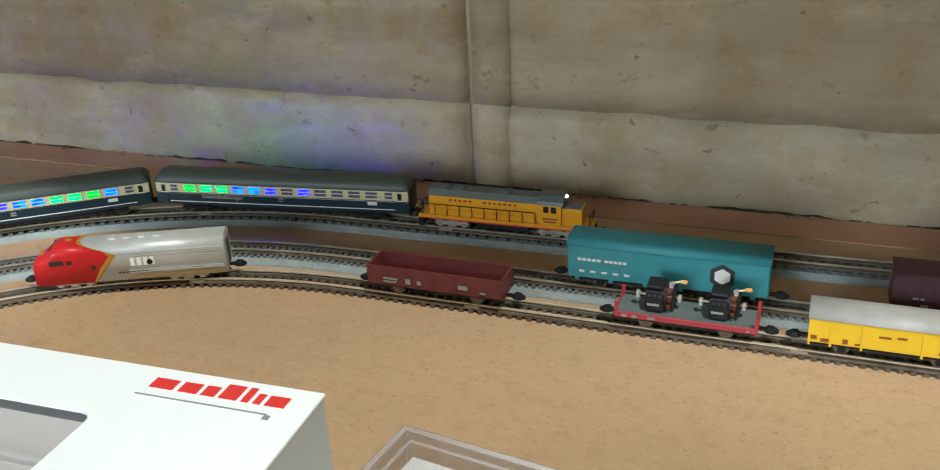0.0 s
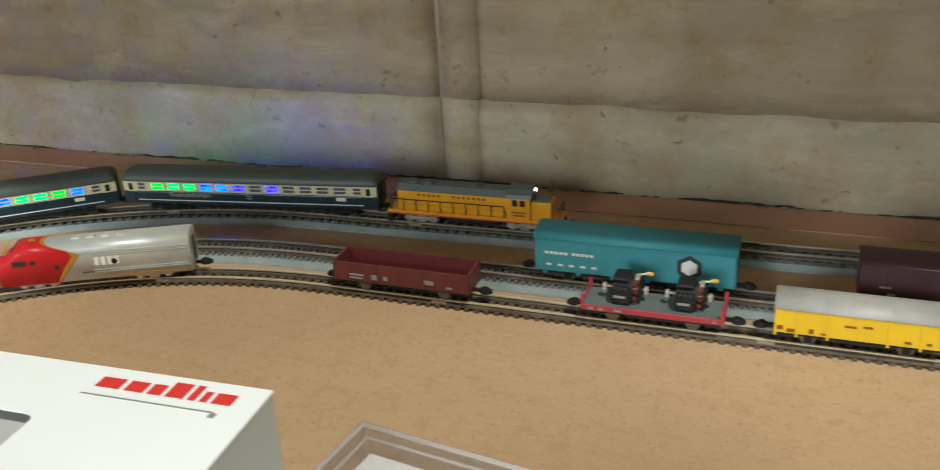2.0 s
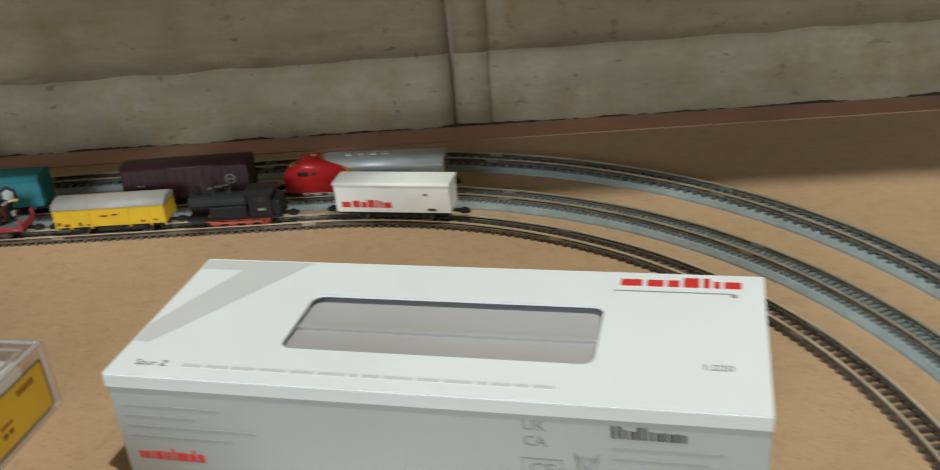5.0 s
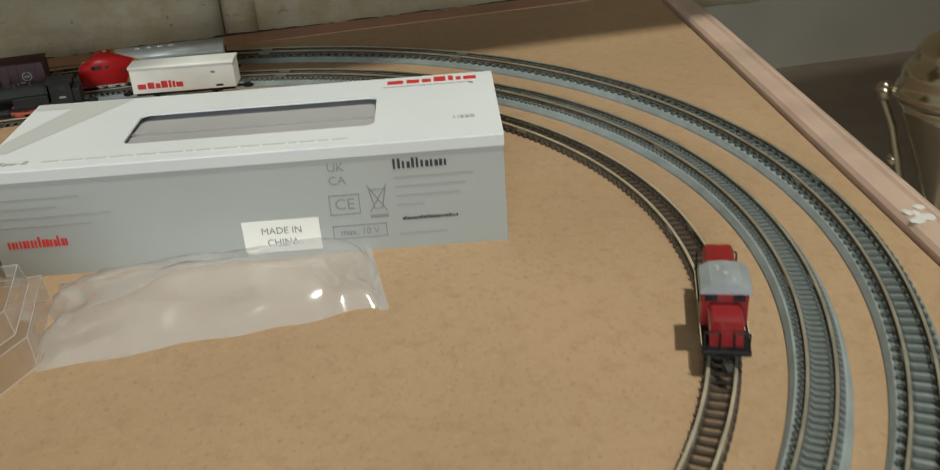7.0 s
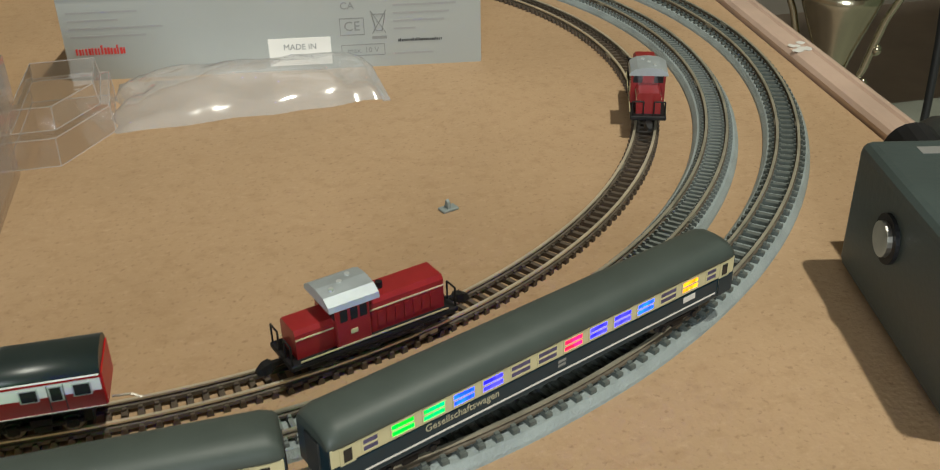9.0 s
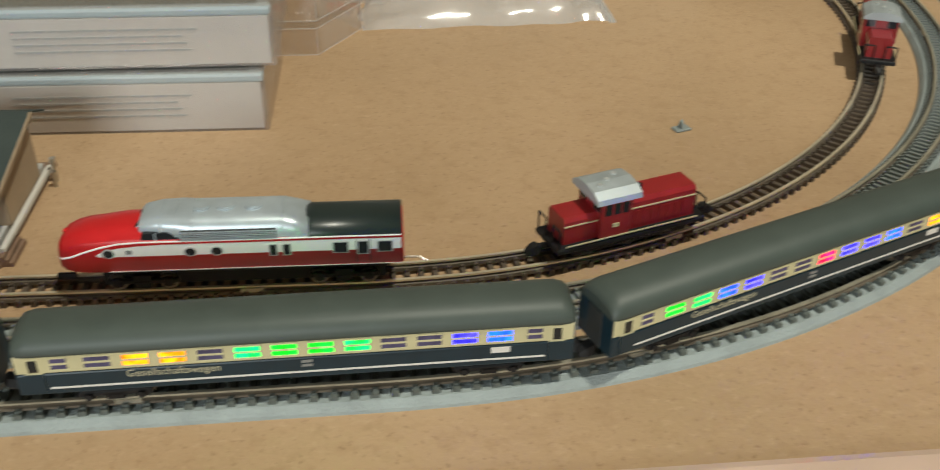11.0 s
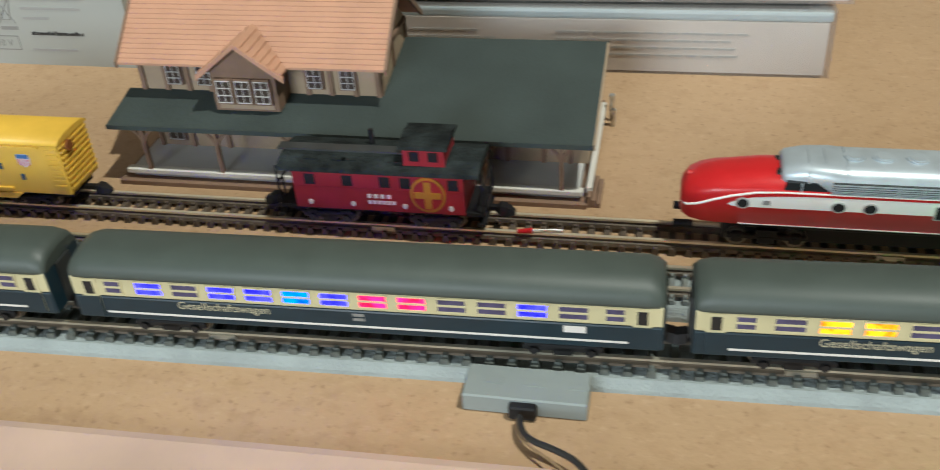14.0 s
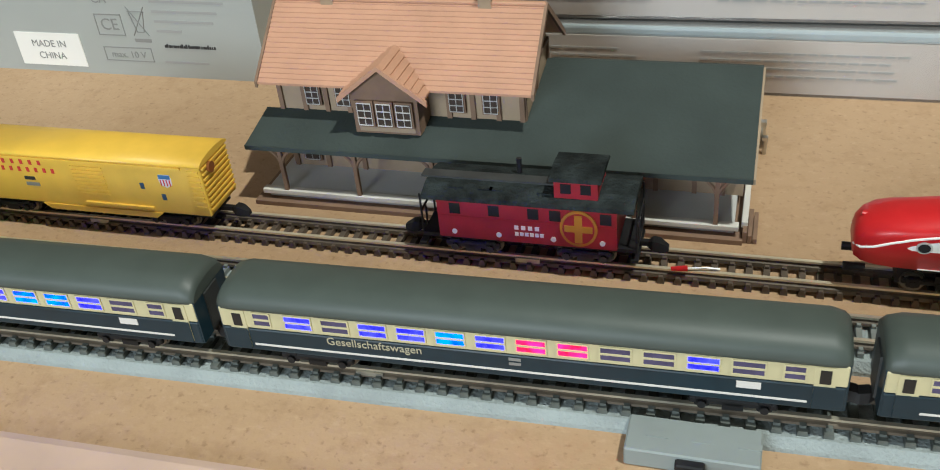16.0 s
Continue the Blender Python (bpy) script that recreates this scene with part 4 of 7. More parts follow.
# ---- station ----
def station():
    top = thing("station", "card model railway station with terracotta and dark green roofs", "model building", pose(0, 0, 0))
    w = part("base_planks", boxm(-0.3475, -0.2275, -0.1835, -0.1300, 0.0, 0.0012), TIMBER, top)
    part("platform", boxm(-0.3445, -0.2295, -0.1805, -0.1350, 0.0012, 0.0036), DECKGREY, top, "grey platform")
    part("platform_edge", boxm(-0.3455, -0.2285, -0.1822, -0.1800, 0.0027, 0.0040, bevel=0.0002), DECKEDGE, top, "pale platform edge")
    part("platform_end", boxm(-0.2280, -0.2266, -0.1800, -0.1365, 0.0024, 0.0040, bevel=0.0002), DECKEDGE, top, "pale platform edge")
    for k in range(3):
        part("step_plank", boxm(-0.2276 + 0.0011 * k, -0.2266 + 0.0011 * k, -0.1826, -0.1715, 0.0, 0.0030 - 0.0008 * k, bevel=0.0001, seg=1), TIMBER, top, "brown wooden step")
    yF, yB = -0.1685, -0.1420
    for a, b, z1, nm in ((-0.3425, -0.2795, 0.0305, "house_wall"), (-0.2795, -0.2283, 0.0185, "shed_wall")):
        bm = bmesh.new()
        for d in ((a, b, yF, yF + 0.001), (a, b, yB - 0.001, yB), (a, a + 0.001, yF + 0.001, yB - 0.001), (b - 0.001, b, yF + 0.001, yB - 0.001)):
            box(bm, *d, 0.0036, z1)
        part(nm, bm, STUCCO, top, "beige walls")
    apex_y, apex_z, eave_z = -0.1560, 0.0440, 0.0292
    # gable walls
    for x in (-0.3425, -0.2805):
        bm = prism(bmesh.new(), [(yF, 0.0303), (yB, 0.0303), (apex_y, apex_z - 0.0012)], x, x + 0.001)
        part("gable", bm, STUCCO, top, "beige gable wall")
    # timber framing
    def timber(*d):
        part("timber", boxm(*d), TIMBER, top)
    for x in (-0.3430, -0.3365, -0.3305, -0.3245, -0.2985, -0.2925, -0.2862, -0.2804):
        timber(x, x + 0.0012, yF - 0.0006, yF, 0.0185, 0.0295)
    timber(-0.3430, -0.2790, yF - 0.0007, yF, 0.0280, 0.0290)
    timber(-0.3430, -0.2790, yF - 0.0007, yF, 0.0190, 0.0199)
    for y in (yF + 0.0001, -0.156, yB - 0.0012):
        timber(-0.2795, -0.2789, y, y + 0.0011, 0.020, 0.0300 if abs(y + 0.156) > 0.005 else 0.0415)
    timber(-0.2795, -0.2789, yF, yB, 0.0290, 0.0300)
    for x in (-0.3420, -0.3330, -0.3230, -0.3040, -0.2900):
        timber(x, x + 0.0012, yF - 0.0006, yF, 0.0036, 0.0150)
    for x in (-0.276, -0.267, -0.258, -0.249, -0.240, -0.2335):
        timber(x, x + 0.0011, yF - 0.0006, yF, 0.0036, 0.0165)
    timber(-0.2795, -0.2320, yF - 0.0007, yF, 0.0100, 0.0109)

    def window(x0, x1, z0, z1, y, cols, rows):
        f = part("window", boxm(x0 - 0.0005, x1 + 0.0005, y - 0.0009, y - 0.0002, z0 - 0.0005, z1 + 0.0005), TIMBER, top)
        part("pane", boxm(x0, x1, y - 0.0011, y - 0.0008, z0, z1), GLASS_BROWN, f, "dark window panes")
        bm = bmesh.new()
        for k in range(cols + 1):
            x = x0 + (x1 - x0) * k / cols
            box(bm, x - 0.00008, x + 0.00008, y - 0.0013, y - 0.0011, z0, z1)
        for k in range(rows + 1):
            z = z0 + (z1 - z0) * k / rows
            box(bm, x0, x1, y - 0.00135, y - 0.00105, z - 0.00008, z + 0.00008)
        part("glazing_grid", bm, WINDOW_FRAME, f, "white glazing bars")
    for x in (-0.3350, -0.3268, -0.2975, -0.2890):
        window(x, x + 0.0034, 0.0222, 0.0272, yF, 2, 3)
    for x in (-0.3180, -0.3130, -0.3075):
        window(x, x + 0.0040, 0.0085, 0.0130, yF, 2, 2)
    window(-0.3385, -0.3345, 0.0060, 0.0140, yF, 2, 3)
    for x in (-0.2720, -0.2630, -0.2440):
        window(x, x + 0.0045, 0.0095, 0.0150, yF, 2, 3)
    # sign on the gable
    part("sign", boxm(-0.2793, -0.2786, -0.160, -0.152, 0.0330, 0.0352), TIMBER, top, "small dark name board")
    # lamp and barrows beside the shed
    bm = bmesh.new()
    tube(bm, (-0.2250, -0.1395, 0.0), (-0.2250, -0.1395, 0.0066), 0.0006)
    box(bm, -0.2257, -0.2243, -0.1403, -0.1387, 0.0066, 0.0078)
    tube(bm, (-0.2244, -0.1425, 0.0), (-0.2244, -0.1425, 0.0040), 0.0006)
    box(bm, -0.2251, -0.2237, -0.1432, -0.1418, 0.0040, 0.0050)
    part("fitting", bm, STEEL, top, "bright metal fitting")

    def roof_plane(nm, x0, x1, ya, za, yb, zb, th, m, label):
        bm = bmesh.new()
        prism(bm, [(ya, za), (yb, zb), (yb, zb + th), (ya, za + th)], x0, x1)
        return part(nm, bm, m, top, label)
    # shingle courses of the house roof, each course its own piece
    courses = 17
    for side, ye in ((0, -0.1740), (1, -0.1378)):
        for k in range(courses):
            a, b = k / courses, (k + 1.35) / courses
            b = min(1.0, b)
            lift = 0.0006
            bm = bmesh.new()
            y0, z0 = ye + (apex_y - ye) * a, eave_z + (apex_z - eave_z) * a
            y1, z1 = ye + (apex_y - ye) * b, eave_z + (apex_z - eave_z) * b
            prism(bm, [(y0, z0), (y1, z1), (y1, z1 + 0.0002), (y0, z0 + lift)], -0.3452, -0.2760)
            part("shingle_course", bm, TERRACOTTA, top)
    part("ridge_cap", boxm(-0.3454, -0.2758, apex_y - 0.0008, apex_y + 0.0008, apex_z - 0.0002, apex_z + 0.0008, bevel=0.0003, seg=1), TERRACOTTA, top)
    for x in (-0.2762, -0.3458):
        for ye in (-0.1742, -0.1376):
            bm = prism(bmesh.new(), [(ye, eave_z - 0.0008), (apex_y, apex_z - 0.0009), (apex_y, apex_z + 0.0007), (ye, eave_z + 0.0008)], x, x + 0.0007)
            part("verge_board", bm, TIMBER, top)
    for x in (-0.3330, -0.2925):
        ch = part("chimney", boxm(x + 0.0004, x + 0.0036, apex_y - 0.0013, apex_y + 0.0018, apex_z - 0.002, apex_z + 0.0022), STUCCO, top, "small chimney")
        part("chimney_cap", boxm(x + 0.0001, x + 0.0039, apex_y - 0.0016, apex_y + 0.0021, apex_z + 0.0022, apex_z + 0.0028), DECKEDGE, ch)
    # dormer
    dx0, dx1, dy = -0.3195, -0.3030, -0.1765
    part("dormer_wall", boxm(dx0, dx1, dy, yF, 0.0190, 0.0292), TIMBER, top, "brown dormer front")
    bm = prism(bmesh.new(), [(dx0 - 0.0005, 0.0292), (dx1 + 0.0005, 0.0292), (-0.31125, 0.0362)], dy, dy + 0.012, axis="y")
    part("dormer_gable", bm, TIMBER, top)
    for k in range(3):
        x = dx0 + 0.0016 + k * 0.0049
        window(x, x + 0.0035, 0.0217, 0.0274, dy, 2, 3)
    part("dormer_sill_panel", boxm(dx0 + 0.0012, dx1 - 0.0012, dy - 0.0002, dy + 0.0001, 0.0196, 0.0207), STUCCO, top, "beige panel")
    for sgn in (-1, 1):
        for k in range(7):
            a, b = k / 7, min(1.0, (k + 1.3) / 7)
            half = 0.0107
            u0, v0 = half * (1 - a), 0.0290 + 0.0078 * a
            u1, v1 = half * (1 - b), 0.0290 + 0.0078 * b
            bm = bmesh.new()
            vs = [(-0.31125 + sgn * u, y, z) for u, y, z in ((u0, dy - 0.0012, v0), (u0, -0.1735 + 0.009 * a, v0), (u1, -0.1735 + 0.009 * b, v1), (u1, dy - 0.0012, v1))]
            lo = [bm.verts.new(p) for p in vs]
            hi = [bm.verts.new((p[0], p[1], p[2] + (0.0007 if i in (0, 1) else 0.0002))) for i, p in enumerate(vs)]
            bm.faces.new(lo)
            bm.faces.new(hi)
            for i in range(4):
                bm.faces.new((lo[i], lo[(i + 1) % 4], hi[(i + 1) % 4], hi[i]))
            part("dormer_shingle_course", bm, TERRACOTTA, top)
        bm = bmesh.new()
        prism(bm, [(-0.31125 + sgn * 0.0112, 0.0276), (-0.31125, 0.0362), (-0.31125, 0.0374), (-0.31125 + sgn * 0.0112, 0.0290)], dy - 0.0019, dy - 0.0011, axis="y")
        part("dormer_verge", bm, TERRACOTTA, top)
    # green roofs
    roof_plane("canopy_roof", -0.3470, -0.2790, -0.1830, 0.0165, -0.1686, 0.0195, 0.0006, GREENROOF, "dark green canopy roof")
    roof_plane("shed_roof", -0.2790, -0.2262, -0.1830, 0.0165, -0.1440, 0.0243, 0.0006, GREENROOF, "dark green shed roof")
    roof_plane("shed_roof_back", -0.2790, -0.2262, -0.1440, 0.0243, -0.1330, 0.0195, 0.0006, GREENROOF, "dark green shed roof")
    bm = prism(bmesh.new(), [(-0.1828, 0.0156), (-0.1440, 0.0234), (-0.1440, 0.0247), (-0.1828, 0.0170)], -0.2262, -0.2257)
    part("shed_verge", bm, STUCCO, top, "pale verge board")
    bm = prism(bmesh.new(), [(yF, 0.0186), (-0.1440, 0.0186), (-0.1440, 0.0240), (yF, 0.0190)], -0.2293, -0.2283)
    part("shed_gable", bm, STUCCO, top)
    part("canopy_fascia", boxm(-0.3470, -0.2262, -0.1834, -0.1830, 0.0160, 0.0172), GREENROOF, top)
    for x in (-0.3388, -0.3191, -0.2994, -0.2697, -0.2516, -0.2336):
        p = part("post", boxm(x - 0.0005, x + 0.0005, -0.1820, -0.1810, 0.0036, 0.0162), TIMBER, top, "brown canopy post")
        for sg in (-1, 1):
            bm = bmesh.new()
            prev = None
            for k in range(6):
                a = k / 5 * math.pi / 2
                q = (x + sg * 0.0056 * (1 - math.cos(a)), -0.1815, 0.0102 + 0.0060 * math.sin(a))
                if prev:
                    tube(bm, prev, q, 0.00045, 6)
                prev = q
            part("bracket", bm, TIMBER, p)
    return top


station()


# ---- rolling stock: each is built round its rail top, long way along x ----
def wheelset(parent, x, r=0.0021, material=None):
    for s in (-1, 1):
        bm = bmesh.new()
        tube(bm, (x, s * 0.0030, r), (x, s * 0.0037, r), r, 16)
        tube(bm, (x, s * 0.0027, r), (x, s * 0.0030, r), r + 0.0004, 16)
        tube(bm, (x, s * 0.0037, r), (x, s * 0.0040, r), r * 0.45, 8)
        part("wheel", bm, material or WHEEL, parent)


def bogie(parent, x, base, material, wide=0.0056, rough=True):
    bm = bmesh.new()
    for s in (-1, 1):
        y0, y1 = sorted((s * (wide - 0.0012), s * wide))
        box(bm, x - base / 2 - 0.0022, x + base / 2 + 0.0022, y0, y1, 0.0018, 0.0032, bevel=0.0003, seg=1)
        box(bm, x - 0.0018, x + 0.0018, y0, y1 + 0.0002, 0.0011, 0.0026)
        for d in (-1, 1):
            box(bm, x + d * base / 2 - 0.0013, x + d * base / 2 + 0.0013, y0, y1 + s * 0.0004 if s > 0 else y1, 0.0012, 0.0036, bevel=0.0003, seg=1)
            tube(bm, (x + d * base / 2, s * wide, 0.0021), (x + d * base / 2, s * (wide + 0.0005), 0.0021), 0.0008, 8)
    box(bm, x - 0.0022, x + 0.0022, -0.0045, 0.0045, 0.0028, 0.0045)
    b = part("bogie", bm, material, parent, "bogie side frames")
    for d in (-1, 1):
        wheelset(b, x + d * base / 2)
    return b


def coupler(parent, x, d):
    """A small hook coupler: thin shank, wedge head with a raised claw."""
    bm = bmesh.new()
    a, b = sorted((x - d * 0.0030, x + d * 0.0024))
    box(bm, a, b, -0.0006, 0.0006, 0.0028, 0.0038)
    rings = []
    for u, w0, w1, z0, z1 in ((0.0016, -0.0006, 0.0006, 0.0027, 0.0036), (0.0028, -0.0017, 0.0014, 0.0024, 0.0043), (0.0044, -0.0019, 0.0012, 0.0022, 0.0041), (0.0062, -0.0013, 0.0002, 0.0023, 0.0032)):
        rings.append([(x + d * u, w0, z0), (x + d * u, w1, z0), (x + d * u, w1 * 0.8, z1), (x + d * u, w0 * 0.7, z1)])
    loft(bm, rings)
    part("coupler", bm, BLACK, parent, "black hook coupler")


def arch(w, zb, ze, zt, n=8, flat=0.5):
    """Half of a body section, closed: upright sides to ze, then a rounded roof up to zt."""
    pts = [(-w / 2, zb)]
    for k in range(n + 1):
        a = math.pi * (1 - k / n)
        c, s = math.cos(a), math.sin(a)
        pts.append((w / 2 * math.copysign(abs(c) ** flat, c), ze + (zt - ze) * abs(s) ** (flat + 0.25)))
    pts.append((w / 2, zb))
    return pts


def shape(rings, material, parent, name, label="", smooth=True):
    bm = loft(bmesh.new(), rings)
    ob = part(name, bm, material, parent, label)
    if smooth:
        for p in ob.data.polygons:
            p.use_smooth = len(p.vertices) == 4
    return ob


def side_bars(parent, items, y, material, name="lettering_bar"):
    """Plain bars for unreadable writing; items of (x0, x1, z0, z1), x along the reading direction of each side."""
    for s in (-1, 1):
        for x0, x1, z0, z1 in items:
            x0, x1 = sorted((-s * x0, -s * x1))
            part(name, boxm(x0, x1, s * y - 0.00006, s * y + 0.00006, z0, z1), material, parent)


def ride(ob, line, s, base, z, back=False, tall=1.0):
    ob.matrix_world = line.ride(s, base, z, back) @ Matrix.Diagonal((1, 1, tall, 1))
    return ob


NAME_PRINT = mat("dull_cream_ink", (0.46, 0.43, 0.30), 0.5, 0, 0)
COACH_LIGHTS = {
    "front_a": "teal green green dim yellow yellow dim dim violet cyan cyan violet dim dim",
    "front_b": "dim violet dim violet violet cyan violet magenta magenta dim dim violet dim dim",
    "front_c": "dim dim yellow yellow dim teal green green teal dim dim violet cyan dim",
    "front_d": "dim green teal cyan violet dim dim magenta violet violet cyan dim yellow dim",
    "rear_a": "dim green teal teal cyan cyan violet dim violet dim dim dim dim dim",
    "rear_b": "dim violet violet dim violet magenta violet cyan cyan teal teal green cyan dim",
    "rear_c": "dim green green teal cyan violet magenta dim yellow yellow dim violet violet dim",
}


def coach(k):
    top = thing("passenger_coach", "blue and cream passenger coach with coloured lit windows", "coach", group="passenger coaches")
    L, W = 0.1125, 0.0128
    h = L / 2
    under = boxm(-h * 0.62, h * 0.62, -0.0035, 0.0035, 0.0016, 0.0048, bevel=0.0005)
    part("underframe", under, BLACK, top)
    part("lower_side", boxm(-h, h, -W / 2, W / 2, 0.0040, 0.0092, bevel=0.0004), COACHBLUE, top, "dark blue lower body")
    part("upper_side", boxm(-h, h, -W / 2, W / 2, 0.00925, 0.0136, bevel=0.0003), CREAM, top, "cream window band")
    sec = arch(W + 0.0004, 0.0134, 0.0139, 0.0177, 12, 0.72)
    rings = []
    for x, sw, sz in ((-h - 0.0003, 0.90, 0.55), (-h + 0.0007, 0.97, 0.82), (-h + 0.003, 1, 1), (h - 0.003, 1, 1), (h - 0.0007, 0.97, 0.82), (h + 0.0003, 0.90, 0.55)):
        rings.append([(x, y * sw, 0.0134 + (z - 0.0134) * sz) for y, z in sec])
    shape(rings, COACHROOF, top, "roof", "smooth grey rounded roof")
    for s in (-1, 1):
        part("waist_line", boxm(-h + 0.006, h - 0.006, s * W / 2 - 0.0001, s * W / 2 + 0.0001, 0.0054, 0.0058), PRINT_WHITE, top, "thin white line")
        order = COACH_LIGHTS[k].split()
        for i in range(14):
            x = -h + 0.0076 + i * 0.00735
            w = 0.0032 if i in (0, 13) else 0.0051
            win = part("window", boxm(x - w / 2 + 0.001, x + w / 2 + 0.001, s * W / 2 - 0.0001, s * W / 2 + 0.00008, 0.01015, 0.01285), (LED_BOOSTED[k.split("_")[0]] if s == 1 else LED)[order[i]], top, "lit coloured window" if order[i] != "dim" else "dark window")
            fr = bmesh.new()
            y0, y1 = sorted((s * (W / 2 + 0.00004), s * (W / 2 + 0.00022)))
            for d in ((x - w / 2 + 0.0007, x + w / 2 + 0.0013, 0.0128, 0.0131), (x - w / 2 + 0.0007, x + w / 2 + 0.0013, 0.0099, 0.0102), (x - w / 2 + 0.0007, x - w / 2 + 0.0010, 0.0102, 0.0128), (x + w / 2 + 0.0010, x + w / 2 + 0.0013, 0.0102, 0.0128), (x - w / 2 + 0.001, x + w / 2 + 0.001, 0.0113, 0.0117)):
                box(fr, d[0], d[1], y0, y1, d[2], d[3])
            part("window_frame", fr, CREAM, win)
        for d in (-1, 1):
            x = d * (h - 0.0036)
            dr = part("door", boxm(x - 0.0017, x + 0.0017, s * W / 2 - 0.00015, s * W / 2 + 0.00015, 0.0048, 0.0132), CREAM, top, "cream end door")
            part("door_lower", boxm(x - 0.0017, x + 0.0017, s * W / 2 - 0.0003, s * W / 2 + 0.0003, 0.0046, 0.0092), COACHBLUE, dr)
            part("door_window", boxm(x - 0.0009, x + 0.0009, s * W / 2 - 0.00025, s * W / 2 + 0.00025, 0.0098, 0.0126), GLASS_DARK, dr)
        part("destination_plate", boxm(h - 0.0175, h - 0.0135, s * W / 2 - 0.0001, s * W / 2 + 0.00018, 0.0072, 0.0086), PRINT_WHITE, top, "small white plate")
        for q in range(2):
            part("crest_bar", boxm(-0.0004, 0.0018, s * W / 2 - 0.0001, s * W / 2 + 0.00012, 0.0069 + 0.0010 * q, 0.0075 + 0.0010 * q), PRINT_GREY, top)
        letters("Gesellschaftswagen", 0.0024, NAME_PRINT, pose(-h * 0.46, s * (W / 2 + 0.00006), 0.0080, 90, 0, 0 if s < 0 else 180), top, "name_lettering")
    for d in (-1, 1):
        bogie(top, d * 0.0385, 0.0105, BLACK)
        part("gangway", boxm(d * h - 0.0006 if d < 0 else h - 0.0004, d * h + 0.0004 if d < 0 else h + 0.0006, -0.0025, 0.0025, 0.0045, 0.0132), DARK, top, "rubber gangway")
        part("end_wall", boxm(*sorted((d * (h - 0.0004), d * (h + 0.0002))), -W / 2 + 0.0002, W / 2 - 0.0002, 0.0042, 0.0136), COACHBLUE, top, "dark blue end wall")
        coupler(top, d * (h - 0.002), d)
    return top


def road_switcher():
    """Yellow diesel with a grey roof, cab near the front end, walkways and handrails."""
    top = thing("diesel_locomotive", "yellow diesel model locomotive with grey roof and handrails", "locomotive")
    L = 0.0715
    h = L / 2
    part("frame", boxm(-h, h, -0.0058, 0.0058, 0.0040, 0.0056, bevel=0.0002, seg=1), LOCOY, top, "yellow walkway sill")
    for s in (-1, 1):
        part("sill_stripe", boxm(-h + 0.001, h - 0.001, s * 0.0058 - 0.0001, s * 0.0058 + 0.0001, 0.0040, 0.0044), PRINT_RED, top, "red sill stripe")
    part("fuel_tank", boxm(-0.011, 0.011, -0.0048, 0.0048, 0.0012, 0.0040, bevel=0.0008), BLACK, top)
    sec = [(-0.0043, 0.0056), (-0.0043, 0.0132), (-0.0040, 0.0136), (0.0040, 0.0136), (0.0043, 0.0132), (0.0043, 0.0056)]
    part("long_hood", prism(bmesh.new(), sec, -h + 0.0045, h - 0.0205), LOCOY, top, "yellow long hood")
    part("hood_roof", prism(bmesh.new(), [(-0.0044, 0.0131), (-0.0044, 0.0140), (-0.0030, 0.0155), (0.0030, 0.0155), (0.0044, 0.0140), (0.0044, 0.0131)], -h + 0.0043, h - 0.0200), LOCOGREY, top, "grey hood roof")
    part("cab", prism(bmesh.new(), [(-0.0056, 0.0056), (-0.0056, 0.0138), (0.0056, 0.0138), (0.0056, 0.0056)], h - 0.0205, h - 0.0120), LOCOY, top, "yellow cab")
    part("cab_roof", prism(bmesh.new(), [(-0.0060, 0.0136), (-0.0056, 0.0150), (-0.0032, 0.0166), (0.0032, 0.0166), (0.0056, 0.0150), (0.0060, 0.0136)], h - 0.0212, h - 0.0112), LOCOGREY, top, "grey cab roof")
    part("short_hood", prism(bmesh.new(), [(-0.0043, 0.0056), (-0.0043, 0.0112), (-0.0036, 0.0120), (0.0036, 0.0120), (0.0043, 0.0112), (0.0043, 0.0056)], h - 0.0120, h - 0.0040), LOCOY, top, "yellow nose")
    part("nose_top", boxm(h - 0.0118, h - 0.0048, -0.0034, 0.0034, 0.0120, 0.0123), LOCOGREY, top, "grey nose top")
    for s in (-1, 1):
        for x in (h - 0.0190, h - 0.0160):
            part("cab_window", boxm(x, x + 0.0021, s * 0.0056 - 0.00015, s * 0.0056 + 0.00015, 0.0106, 0.0130), GLASS_DARK, top)
        part("windscreen", boxm(h - 0.0121, h - 0.0118, s * 0.0030 - 0.0014, s * 0.0030 + 0.0014, 0.0122, 0.0136), GLASS_DARK, top)
        part("step_box", boxm(h - 0.0020, h - 0.0001, s * 0.0050 - 0.0010, s * 0.0050 + 0.0010, 0.0006, 0.0040), BLACK, top)
        part("step_box", boxm(-h + 0.0001, -h + 0.0020, s * 0.0050 - 0.0010, s * 0.0050 + 0.0010, 0.0006, 0.0040), BLACK, top)
        part("hood_step", boxm(-h + 0.006, h - 0.022, s * 0.0046 - 0.0004, s * 0.0046 + 0.0004, 0.0056, 0.0078, bevel=0.0002, seg=1), LOCOY, top)
        rail = bmesh.new()
        tube(rail, (-h + 0.002, s * 0.0056, 0.0100), (h - 0.0225, s * 0.0056, 0.0100), 0.00018, 6)
        part("handrail", rail, BLACK, top, "thin black handrail")
        for i in range(10):
            x = -h + 0.002 + i * (L - 0.0245) / 9
            part("stanchion", tube(bmesh.new(), (x, s * 0.0056, 0.0054), (x, s * 0.0056, 0.0100), 0.00018, 6), BLACK, top)
    part("headlamp", tube(bmesh.new(), (h - 0.0113, 0, 0.0157), (h - 0.0105, 0, 0.0157), 0.0006, 12), HEADLAMP, top, "lit white headlamp")
